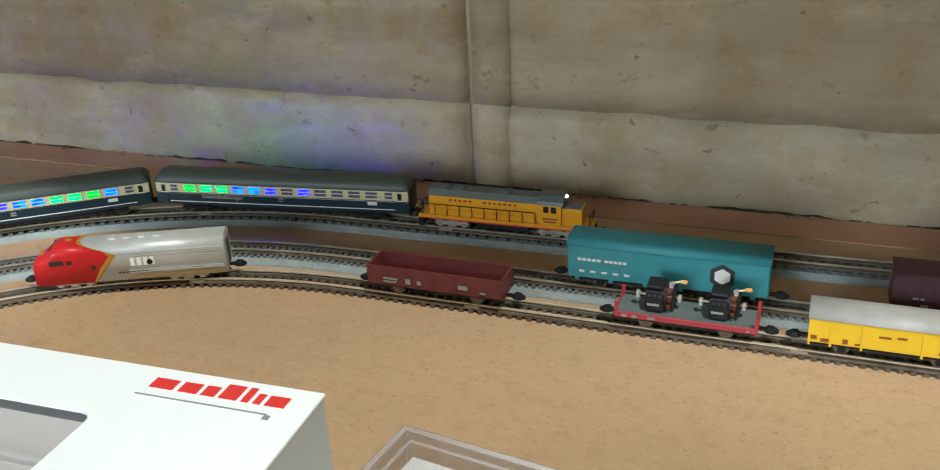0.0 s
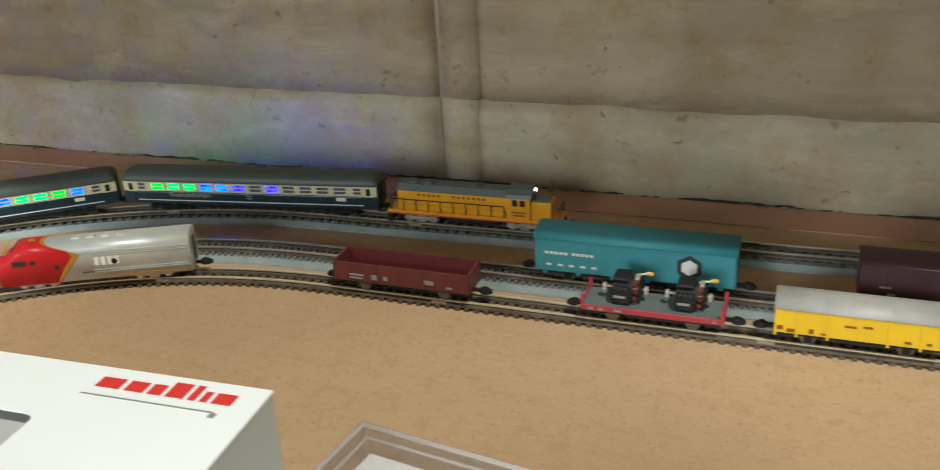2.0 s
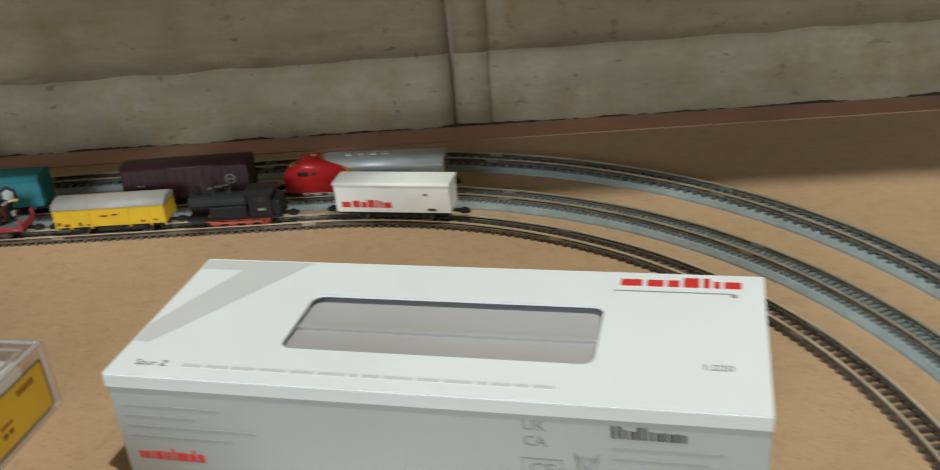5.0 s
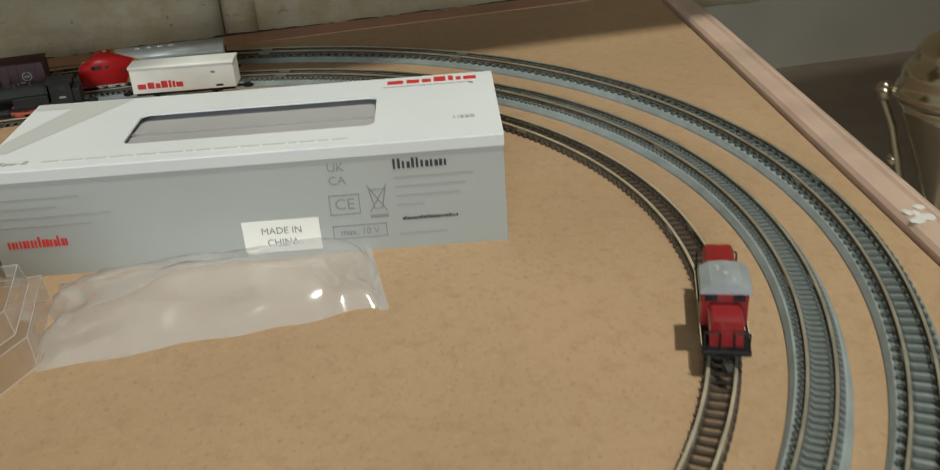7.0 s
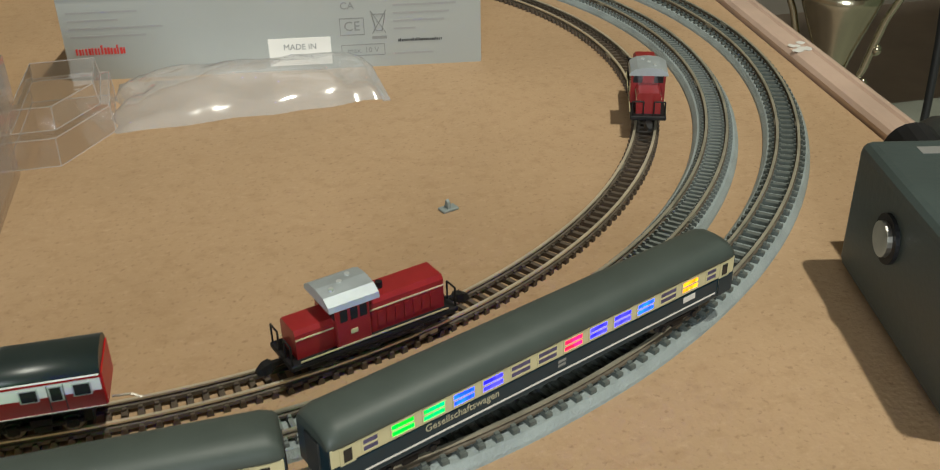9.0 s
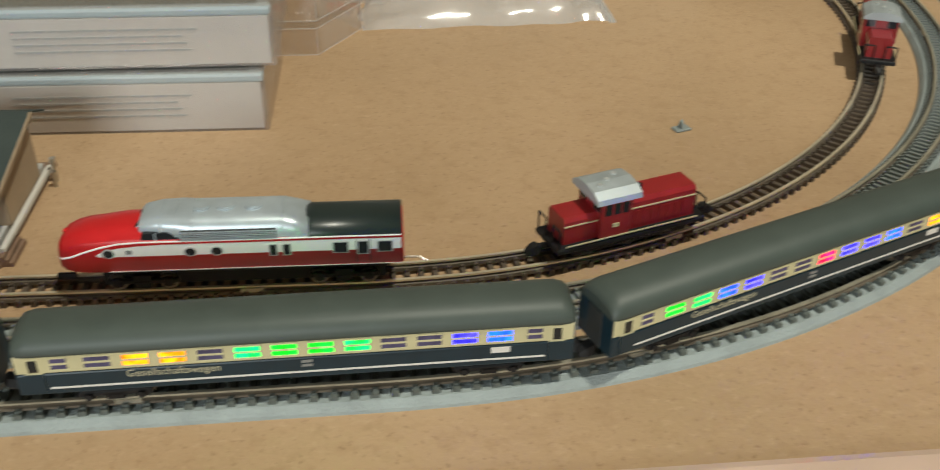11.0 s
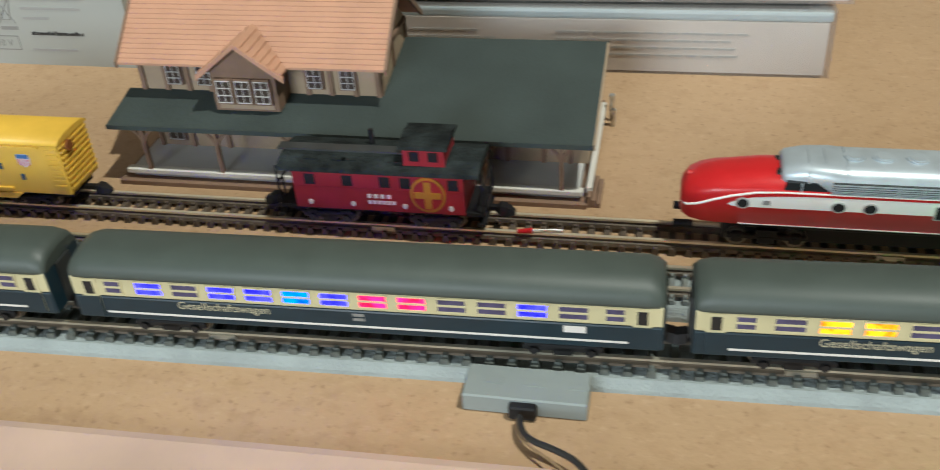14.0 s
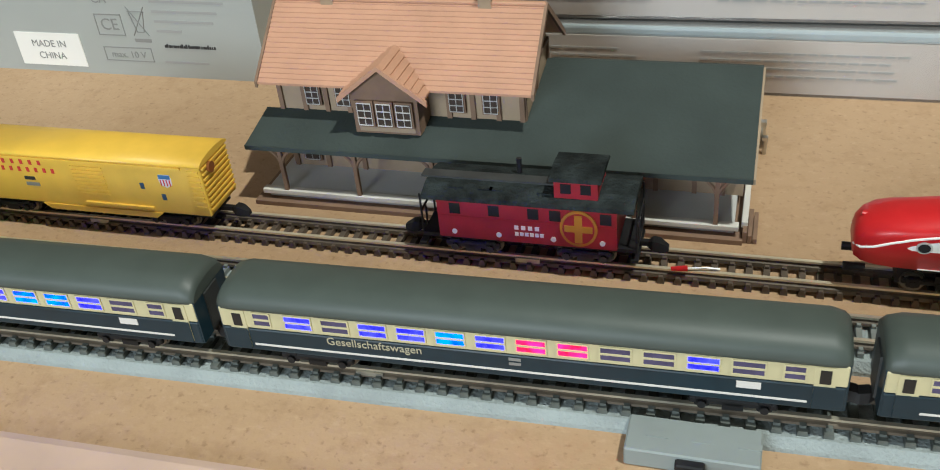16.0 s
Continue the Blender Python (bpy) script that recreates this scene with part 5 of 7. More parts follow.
    for x in (h - 0.001, -h + 0.001):
        part("pilot", boxm(x - 0.0012, x + 0.0012, -0.0052, 0.0052, 0.0008, 0.0040, bevel=0.0003, seg=1), BLACK, top, "black pilot plate")
        r = bmesh.new()
        for y in (-0.0050, -0.0018, 0.0018, 0.0050):
            tube(r, (x, y, 0.0056), (x, y, 0.0096), 0.00018, 6)
        tube(r, (x, -0.0050, 0.0096), (x, 0.0050, 0.0096), 0.00018, 6)
        part("end_railing", r, BLACK, top)
    for x in (-h + 0.010, -h + 0.0165, -h + 0.036):
        bm = bmesh.new()
        tube(bm, (x, 0, 0.0153), (x, 0, 0.0160), 0.0026, 20)
        tube(bm, (x, 0, 0.0160), (x, 0, 0.0162), 0.0021, 20)
        tube(bm, (x, 0, 0.0162), (x, 0, 0.0163), 0.0008, 12)
        part("roof_fan", bm, LOCOGREY, top, "round roof fan")
    items = [(-h + 0.013 + 0.0021 * i, -h + 0.0142 + 0.0021 * i, 0.0114, 0.0122) for i in range(5)] + [(-h + 0.0275 + 0.0021 * i, -h + 0.0287 + 0.0021 * i, 0.0114, 0.0122) for i in range(7)]
    side_bars(top, items, 0.0044, PRINT_BROWN)
    side_bars(top, [(h - 0.0195, h - 0.0135, 0.0078, 0.0084), (h - 0.0190, h - 0.0140, 0.0066, 0.0072)], 0.0057, PRINT_BROWN)
    for x in (-0.0215, 0.0215):
        bogie(top, x, 0.0100, SILVER_TRUCK)
    coupler(top, h, 1)
    coupler(top, -h, -1)
    return top


def streamliner(name_label):
    """Silver cab unit with a rounded red nose."""
    top = thing("diesel_locomotive", name_label, "locomotive", group="silver cab units")
    L = 0.0715
    h = L / 2
    W = 0.0134
    def ring(x, sw, zb, zt, lift=0.0):
        return [(x, y * sw, z) for y, z in arch(W + lift, zb, zb + (zt - zb) * 0.70, zt + lift / 2, 14, 0.58)]
    def swept(x, sw, zb, zt):
        """A ring bent forward at roof and sill, for the round edge of the red paint."""
        return [(px + 0.0178 * abs((pz - 0.0092) / 0.0086) ** (2.2 if pz > 0.0092 else 1.2), py, pz) for px, py, pz in ring(x, sw, zb, zt)]
    shape([ring(-h, 1, 0.0030, 0.0176), ring(h - 0.0110, 1, 0.0030, 0.0176)], SILVER, top, "body", "silver ribbed body")
    nose = [(h - 0.0106, 1.015, 0.0029, 0.0178), (h - 0.0092, 1.010, 0.0028, 0.0176), (h - 0.0082, 1.0, 0.0028, 0.0170), (h - 0.0070, 0.995, 0.0027, 0.0157), (h - 0.0060, 0.985, 0.0027, 0.0147), (h - 0.0042, 0.96, 0.0026, 0.0141), (h - 0.0022, 0.90, 0.0026, 0.0132), (h - 0.0009, 0.80, 0.0027, 0.0119), (h - 0.0002, 0.66, 0.0030, 0.0103), (h, 0.45, 0.0038, 0.0088)]
    shape([swept(h - 0.0350, 1.015, 0.0029, 0.0178)] + [ring(*n) for n in nose], RED, top, "nose", "bright red rounded nose")
    shape([swept(h - 0.0355, 1.022, 0.0029, 0.01785), swept(h - 0.0350, 1.022, 0.0029, 0.01785)], GOLD, top, "nose_stripe", "thin yellow border stripe")
    part("nose_flash", boxm(h - 0.0046, h - 0.0026, -0.0022, 0.0022, 0.0134, 0.0142, bevel=0.0003, seg=2), GOLD, top, "yellow flash on the nose")
    part("rear_wall", boxm(-h - 0.0002, -h + 0.0003, -0.0056, 0.0056, 0.0040, 0.0160, bevel=0.0003, seg=1), SILVER_TRUCK, top, "dull rear wall")
    part("rear_door", boxm(-h - 0.0005, -h, -0.0019, 0.0019, 0.0042, 0.0142), DARK, top, "dark rear door")
    for s in (-1, 1):
        part("windscreen", prism(bmesh.new(), [(h - 0.0084, 0.0171), (h - 0.0079, 0.0171), (h - 0.0067, 0.0156), (h - 0.0072, 0.0153)], *sorted((s * 0.0006, s * 0.0040)), axis="y"), GLASS_DARK, top)
        for a, b, z0, z1 in ((0.0124, 0.0074, 0.0108, 0.0126), (0.0156, 0.0138, 0.0110, 0.0124), (0.0238, 0.0222, 0.0084, 0.0098)):
            part("cab_window", boxm(h - a, h - b, s * W / 2 * 1.008 - 0.0002, s * W / 2 * 1.008 + 0.00030, z0, z1), GLASS_DARK, top)
        part("roof_edge", boxm(-h + 0.0006, h - 0.0320, s * (W / 2 - 0.0001) - 0.00025, s * (W / 2 - 0.0001) + 0.00025, 0.0137, 0.0142), SILVER, top, "bright moulded edge")
        part("side_stripe", boxm(-h + 0.001, h - 0.0358, s * W / 2 - 0.0001, s * W / 2 + 0.00012, 0.0040, 0.0043), GOLD, top)
        for i in range(4):
            part("vent_panel", boxm(h - 0.0382 - i * 0.0024, h - 0.0366 - i * 0.0024, s * W / 2 - 0.0001, s * W / 2 + 0.00015, 0.0086, 0.0118), WHITEP, top)
        part("porthole", tube(bmesh.new(), (-0.008, s * W / 2 - 0.0001 * s, 0.0098), (-0.008, s * (W / 2 + 0.0003), 0.0098), 0.0011, 14), BLACK, top)
        for z in (0.0125, 0.0132, 0.0058, 0.0066):
            part("side_rib", boxm(-h + 0.0008, h - 0.0358, s * W / 2 - 0.0001, s * W / 2 + 0.0002, z, z + 0.00025), SILVER, top)
    side_bars(top, [(-0.0040 + 0.0014 * i, -0.0031 + 0.0014 * i, 0.0058, 0.0063) for i in range(8)], W / 2 + 0.0001, PRINT_DARK)
    for i in range(4):
        part("roof_vent", boxm(-0.012 + i * 0.0055, -0.009 + i * 0.0055, -0.0016, 0.0016, 0.0172, 0.0180, bevel=0.0003, seg=1), SILVER, top)
    part("horn", boxm(h - 0.0150, h - 0.0130, -0.0006, 0.0006, 0.0176, 0.0184), GOLD, top)
    part("nose_lamp", tube(bmesh.new(), (h - 0.0035, 0, 0.0108), (h - 0.0015, 0, 0.0108), 0.0010, 12), SILVER, top)
    part("skirt", boxm(-h + 0.003, h - 0.006, -0.0040, 0.0040, 0.0012, 0.0032), DARK, top)
    for x in (-0.021, 0.021):
        bogie(top, x, 0.0105, SILVER_TRUCK)
    coupler(top, h - 0.001, 1)
    coupler(top, -h, -1)
    return top


def railcar():
    """Red and white express power car with a silver machine hood; nose at +x."""
    top = thing("express_railcar", "red and white express railcar with silver hood and dark roof", "railcar")
    L = 0.0805
    h = L / 2
    W = 0.0134
    def ring(x, sw, zb, ze, zt, lift=0.0):
        return [(x, y * sw, z) for y, z in arch(W + lift, zb, ze, zt, 14, 0.72)]
    body = [(-h, 1, 0.0029, 0.0122, 0.0165), (h - 0.0205, 1, 0.0029, 0.0122, 0.0165), (h - 0.0160, 1, 0.0029, 0.0120, 0.0164), (h - 0.0110, 0.985, 0.0029, 0.0112, 0.0156), (h - 0.0070, 0.955, 0.0029, 0.0106, 0.0150), (h - 0.0040, 0.90, 0.0030, 0.0096, 0.0139), (h - 0.0018, 0.80, 0.0032, 0.0084, 0.0124), (h - 0.0004, 0.64, 0.0037, 0.0074, 0.0104), (h, 0.46, 0.0045, 0.0066, 0.0088)]
    shape([ring(*b) for b in body], RED, top, "body", "glossy red body with a rounded nose")
    y = W / 2
    for s in (-1, 1):
        bm = bmesh.new()
        prof = [(-h + 0.0002, 0.0080), (h - 0.0120, 0.0080), (h - 0.0104, 0.0081), (h - 0.0096, 0.0085), (h - 0.0101, 0.0090), (h - 0.0122, 0.0100), (h - 0.0148, 0.0107), (h - 0.0190, 0.0112), (h - 0.0250, 0.0115), (-h + 0.0002, 0.0115)]
        prism(bm, prof, s * y - 0.0003, s * (y + 0.00012) if s > 0 else -y + 0.0003, axis="y") if s > 0 else prism(bm, prof, -y - 0.00012, -y + 0.0003, axis="y")
        part("white_panel", bm, WHITEP, top, "white side panel")
        bm = bmesh.new()
        prev = None
        for x, z, w in ((h - 0.0002, 0.0064, 0.50), (h - 0.0014, 0.0068, 0.775), (h - 0.0036, 0.0077, 0.885), (h - 0.0066, 0.0093, 0.948), (h - 0.0105, 0.0109, 0.985), (h - 0.0150, 0.0121, 0.995), (h - 0.0200, 0.0126, 1.0), (-h + 0.0002, 0.0126, 1.0)):
            q = (x, s * (y * w + 0.00005), z)
            if prev:
                tube(bm, prev, q, 0.00030, 6)
            prev = q
        part("trim_line", bm, WHITEP, top, "white curved trim line")
        part("sill_line", boxm(-h, h - 0.012, s * (y + 0.00002) - 0.00012, s * (y + 0.00002) + 0.00012, 0.0030, 0.0032), WHITEP, top)
        for f in (0.155, 0.388, 0.463):
            x = h - L * f
            pt = part("porthole", tube(bmesh.new(), (x, s * y, 0.0091), (x, s * (y + 0.0003), 0.0091), 0.0015, 18), SILVER, top, "round porthole")
            part("porthole_glass", tube(bmesh.new(), (x, s * (y + 0.0002), 0.0091), (x, s * (y + 0.00036), 0.0091), 0.00115, 16), GLASS_DARK, pt)
        for f, w, z0, z1 in ((0.625, 0.0014, 0.0072, 0.0104), (0.664, 0.0014, 0.0072, 0.0104), (0.820, 0.0032, 0.0074, 0.0105), (0.886, 0.0022, 0.0068, 0.0106), (0.950, 0.0032, 0.0074, 0.0105)):
            x = h - L * f
            wf = part("window_frame", boxm(x - w / 2 - 0.0003, x + w / 2 + 0.0003, s * (y + 0.0001) - 0.00012, s * (y + 0.0001) + 0.00012, z0 - 0.0003, z1 + 0.0003), SILVER, top, "bright window frame")
            part("window_glass", boxm(x - w / 2, x + w / 2, s * (y + 0.0002) - 0.00008, s * (y + 0.0002) + 0.00008, z0, z1), GLASS_DARK, wf)
        for dx in (-0.0016, 0.0016):
            part("door_line", boxm(h - L * 0.886 + dx - 0.0001, h - L * 0.886 + dx + 0.0001, s * (y + 0.0001) - 0.00005, s * (y + 0.0001) + 0.00005, 0.0036, 0.0112), DARK, top)
        for i in range(6):
            part("louvre", boxm(h - L * 0.64, h - L * 0.365, s * (y - 0.0001) - 0.0004, s * (y - 0.0001) + 0.0004, 0.0130 + i * 0.00056, 0.0133 + i * 0.00056), HOOD, top)
            part("louvre_gap", boxm(h - L * 0.638, h - L * 0.367, s * (y - 0.0003) - 0.0004, s * (y - 0.0003) + 0.0004, 0.0133 + i * 0.00056, 0.01356 + i * 0.00056), DARK, top)
        for f in (0.44, 0.52, 0.58):
            part("hood_seam", boxm(h - L * f - 0.0001, h - L * f + 0.0001, s * (y + 0.00025) - 0.0002, s * (y + 0.00025) + 0.0002, 0.0128, 0.0162), HOOD, top)
        cw = part("cab_window", prism(bmesh.new(), [(h - L * 0.365, 0.0131), (h - L * 0.252, 0.0131), (h - L * 0.258, 0.0158), (h - L * 0.330, 0.0158)], *sorted((s * (y - 0.0016), s * (y - 0.0002))), axis="y"), GLASS_DARK, top, "dark side window of the cab")
        part("mullion", boxm(h - L * 0.296, h - L * 0.292, *sorted((s * (y - 0.0003), s * (y + 0.0001))), 0.0131, 0.0158), HOOD, cw)
        part("side_bar", boxm(h - L * 0.222, h - L * 0.205, s * (y + 0.0002) - 0.00005, s * (y + 0.0002) + 0.00005, 0.0088, 0.0100), PRINT_GREY, top)
    hood = [(h - L * 0.245, 0.72, 0.0150, 0.0155, 0.0176), (h - L * 0.255, 0.80, 0.0130, 0.0150, 0.0186), (h - L * 0.30, 0.86, 0.0126, 0.0158, 0.0194), (h - L * 0.36, 0.96, 0.0126, 0.0154, 0.0194), (h - L * 0.40, 0.985, 0.0126, 0.0140, 0.0192), (h - L * 0.655, 0.985, 0.0126, 0.0140, 0.0192), (h - L * 0.685, 0.99, 0.0126, 0.0136, 0.0184), (h - L * 0.73, 1.0, 0.0126, 0.0132, 0.0170)]
    shape([[(x, y2 * sw, z) for y2, z in arch(W, zb, ze, zt, 14, 0.50)] for x, sw, zb, ze, zt in hood], HOOD, top, "machine_hood", "silver machine hood")
    shape([ring(h - L * 0.72, 0.99, 0.0128, 0.0134, 0.0173), ring(h - L * 0.74, 1.0, 0.0124, 0.0130, 0.0172), ring(-h - 0.0001, 1.005, 0.0124, 0.0130, 0.0172)], REAR_ROOF, top, "rear_roof", "dark grey-green roof")
    part("windscreen", boxm(h - L * 0.250, h - L * 0.232, -0.0038, 0.0038, 0.0150, 0.0164, bevel=0.0004, seg=2), GLASS_DARK, top, "dark windscreen")
    for f in (0.42, 0.49, 0.57):
        bm = bmesh.new()
        tube(bm, (h - L * f, 0, 0.0188), (h - L * f, 0, 0.0196), 0.0021, 20)
        tube(bm, (h - L * f, 0, 0.0196), (h - L * f, 0, 0.0198), 0.0016, 20)
        part("roof_fan", bm, HOOD, top, "round silver roof fan")
    for f in (0.31, 0.35, 0.40, 0.655):
        bm = shape([ring(h - L * f - 0.0002, 0.97, 0.0128, 0.0156, 0.0196), ring(h - L * f + 0.0002, 0.97, 0.0128, 0.0156, 0.0196)], HOOD, top, "hood_seam")
    part("nose_knob", tube(bmesh.new(), (h - 0.0030, 0, 0.0120), (h - 0.0012, 0, 0.0124), 0.0007, 10), RED, top)
    part("underframe", boxm(-h + 0.004, h - 0.009, -0.0030, 0.0030, 0.0012, 0.0060), BLACK, top)
    for s in (-1, 1):
        part("buffer", tube(bmesh.new(), (h - 0.003, s * 0.0035, 0.0046), (h + 0.0012, s * 0.0035, 0.0046), 0.0009, 10), BLACK, top)
    r = bmesh.new()
    tube(r, (-h, 0, 0.0045), (-h - 0.004, 0.0004, 0.0047), 0.0003, 6)
    tube(r, (-h - 0.004, 0.0004, 0.0047), (-h - 0.0062, 0.0010, 0.0038), 0.0003, 6)
    part("drawbar", r, SILVER_TRUCK, top, "bent metal drawbar")
    part("tail_wall", boxm(-h - 0.0004, -h + 0.0001, -y + 0.0004, y - 0.0004, 0.0032, 0.0128), RED, top)
    # the body rides high over the running gear
    for ob in top.children_recursive:
        if ob.name.split(".")[0] not in ("underframe", "buffer", "drawbar"):
            for v in ob.data.vertices:
                z = v.co.z + 0.0008 * min(1.0, max(0.0, (0.0142 - v.co.z) / 0.0020))
                v.co.z = 0.0078 + (z - 0.0042) * 0.86
    part("skirt", boxm(-h + 0.003, h - 0.013, -0.0040, 0.0040, 0.0046, 0.0080, bevel=0.0006), BLACK, top, "black underbody")
    for x in (-0.026, 0.022):
        bogie(top, x, 0.0120, BLACK, wide=0.0042)
    return top


def shunter():
    """Small red diesel with a silver cab roof; cab towards -x."""
    top = thing("shunting_locomotive", "dark red shunting diesel with a silver cab roof", "locomotive", group="red shunters")
    h = 0.0222
    part("frame", boxm(-h, h, -0.0062, 0.0062, 0.0034, 0.0048, bevel=0.0003, seg=1), BLACK, top, "black frame")
    part("long_hood", prism(bmesh.new(), [(-0.0042, 0.0048), (-0.0042, 0.0118), (-0.0034, 0.0128), (0.0034, 0.0128), (0.0042, 0.0118), (0.0042, 0.0048)], -0.002, h - 0.003), DIESEL_RED, top, "red long hood")
    part("short_hood", prism(bmesh.new(), [(-0.0042, 0.0048), (-0.0042, 0.0106), (-0.0034, 0.0115), (0.0034, 0.0115), (0.0042, 0.0106), (0.0042, 0.0048)], -h + 0.0025, -0.0100), DIESEL_RED, top, "red short hood")
    part("cab", boxm(-0.0102, -0.0015, -0.0060, 0.0060, 0.0048, 0.0150, bevel=0.0003, seg=1), DIESEL_RED, top, "red cab")
    sec = [(-0.0068, 0.0146), (-0.0064, 0.0158), (-0.0040, 0.0170), (0.0, 0.0174), (0.0040, 0.0170), (0.0064, 0.0158), (0.0068, 0.0146)]
    part("cab_roof", prism(bmesh.new(), sec, -0.0120, 0.0008), SILVER_DULL, top, "silver curved cab roof")
    for s in (-1, 1):
        for x in (-0.0092, -0.0066, -0.0042):
            part("cab_window", boxm(x, x + 0.0018, s * 0.0060 - 0.00015, s * 0.0060 + 0.00015, 0.0112, 0.0140), GLASS_DARK, top)
        part("front_window", boxm(-0.0017, -0.0013, s * 0.0047 - 0.0009, s * 0.0047 + 0.0009, 0.0124, 0.0142), GLASS_DARK, top)
        part("rear_window", boxm(-0.0104, -0.0100, s * 0.0036 - 0.0016, s * 0.0036 + 0.0016, 0.0118, 0.0142), GLASS_DARK, top)
        for a, b, z in ((-0.002, h - 0.003, 0.0103), (-h + 0.0025, -0.0102, 0.0094), (-h + 0.0025, h - 0.003, 0.0052)):
            w = 0.0043 if z > 0.006 else 0.0062
            part("trim_line", boxm(a, b, s * w - 0.00012, s * w + 0.00012, z, z + 0.00030), CREAM, top, "thin cream line")
        for i in range(7):
            part("hood_vent", boxm(0.0010 + i * 0.0024, 0.0024 + i * 0.0024, s * 0.0043 - 0.00012, s * 0.0043 + 0.00012, 0.0060, 0.0096), DIESEL_RED, top)
        part("crest_bar", boxm(-0.0068, -0.0050, s * 0.0061 - 0.0001, s * 0.0061 + 0.0001, 0.0078, 0.0088), CREAM, top)
        part("rod", boxm(-0.013, 0.013, s * 0.0045 - 0.0003, s * 0.0045 + 0.0003, 0.0018, 0.0026), STEEL, top)
        part("running_gear", boxm(-0.017, 0.017, s * 0.0040 - 0.0008, s * 0.0040 + 0.0008, 0.0014, 0.0036, bevel=0.0003, seg=1), BLACK, top)
        for d in (-1, 1):
            r = bmesh.new()
            for y in (0.0018, 0.0056):
                tube(r, (d * (h - 0.0006), s * y, 0.0048), (d * (h - 0.0006), s * y, 0.0094), 0.00025, 6)
            tube(r, (d * (h - 0.0006), s * 0.0018, 0.0094), (d * (h - 0.0006), s * 0.0056, 0.0094), 0.00025, 6)
            part("end_rail", r, BLACK, top)
    for x in (-0.012, 0.0, 0.012):
        wheelset(top, x, 0.0027, DARK)
    part("exhaust", tube(bmesh.new(), (0.004, 0, 0.0125), (0.004, 0, 0.0142), 0.0009, 10), BLACK, top)
    for k in range(3):
        part("roof_spot", tube(bmesh.new(), (-0.009 + k * 0.003, -0.002 + k * 0.002, 0.0165), (-0.009 + k * 0.003, -0.002 + k * 0.002, 0.0176), 0.0007, 8), SILVER, top)
    for d in (-1, 1):
        coupler(top, d * h, d)
    return top


def van(label, L, H, roof_h, side_m, roof_m, base, W=0.0128, name="goods_van", bogies=False, arch_roof=True, flat=0.8):
    """A closed goods wagon: body, roof, chassis, corner posts, wheels, couplers."""
    top = thing(name, label, "goods wagon", group="goods wagons")
    h = L / 2
    zb = 0.0046
    part("body", boxm(-h, h, -W / 2, W / 2, zb, H, bevel=0.0002, seg=1), side_m, top)
    sec = arch(W + 0.0006, H - 0.0002, H, H + roof_h, 10, flat)
    shape([[(-h - 0.0004, y, z) for y, z in sec], [(h + 0.0004, y, z) for y, z in sec]], roof_m, top, "roof")
    part("chassis", boxm(-h + 0.001, h - 0.001, -0.0045, 0.0045, 0.0030, zb), BLACK, top, "black chassis")
    if bogies:
        for x in (-base / 2, base / 2):
            bogie(top, x, 0.0085, BLACK)
    else:
        for x in (-base / 2, base / 2):
            wheelset(top, x, 0.0021)
            for s in (-1, 1):
                part("axle_guard", boxm(x - 0.0012, x + 0.0012, s * 0.0046 - 0.0004, s * 0.0046 + 0.0004, 0.0012, 0.0042), BLACK, top)
    for d in (-1, 1):
        coupler(top, d * (h + 0.0005), d)
    return top


def ribs(top, xs, W, z0, z1, m, w=0.0006, name="side_rib"):
    for s in (-1, 1):
        for x in xs:
            part(name, boxm(x - w / 2, x + w / 2, s * W / 2 - 0.0001, s * W / 2 + 0.0003, z0, z1), m, top)


# outer oval: the passenger train
s0 = OUTER.find(-0.3830, False)
for i, k in enumerate(("front_a", "front_b", "front_c", "front_d")):
    ride(coach(k), OUTER, s0 + 0.1178 * i, 0.077, Z_BED, back=False, tall=1.05)
s0 = OUTER.find(-0.3750, True)
ride(road_switcher(), OUTER, s0, 0.043, Z_BED, back=True, tall=1.05)
for i, k in enumerate(("rear_a", "rear_b", "rear_c")):
    ride(coach(k), OUTER, s0 + 0.0975 + 0.1178 * i, 0.077, Z_BED, back=True, tall=1.05)

# inner oval, far side
ride(streamliner("silver diesel cab unit with a bright red nose"), INNER, INNER.near(-0.4980, 0.173), 0.042, Z_IN)
gon = thing("open_wagon", "dark oxide-red open goods wagon", "goods wagon", group="goods wagons")
h = 0.0255
for name, d in (("side", (-h, h, -0.0064, -0.0058, 0.0046, 0.0116)), ("side", (-h, h, 0.0058, 0.0064, 0.0046, 0.0116)), ("end_wall", (-h, -h + 0.0006, -0.0058, 0.0058, 0.0046, 0.0116)), ("end_wall", (h - 0.0006, h, -0.0058, 0.0058, 0.0046, 0.0116)), ("wagon_floor", (-h, h, -0.0058, 0.0058, 0.0040, 0.0052))):
    part(name, boxm(*d), OXIDE, gon)
ribs(gon, [-h + 0.0005, -0.017, -0.0085, 0.0, 0.0085, 0.017, h - 0.0005], 0.0128, 0.0046, 0.0114, OXIDE)
side_bars(gon, [(-0.019, -0.0135, 0.0070, 0.0078), (-0.019, -0.0140, 0.0058, 0.0065), (-0.0105, -0.0085, 0.0060, 0.0080), (-0.0060, -0.0045, 0.0062, 0.0078), (0.0095, 0.0130, 0.0066, 0.0082), (0.0175, 0.0195, 0.0058, 0.0066)], 0.0068, PRINT_GREY)
part("chassis", boxm(-h + 0.001, h - 0.001, -0.0045, 0.0045, 0.0030, 0.0040), BLACK, gon)
for x in (-0.015, 0.015):
    wheelset(gon, x)
for d in (-1, 1):
    coupler(gon, d * h, d)
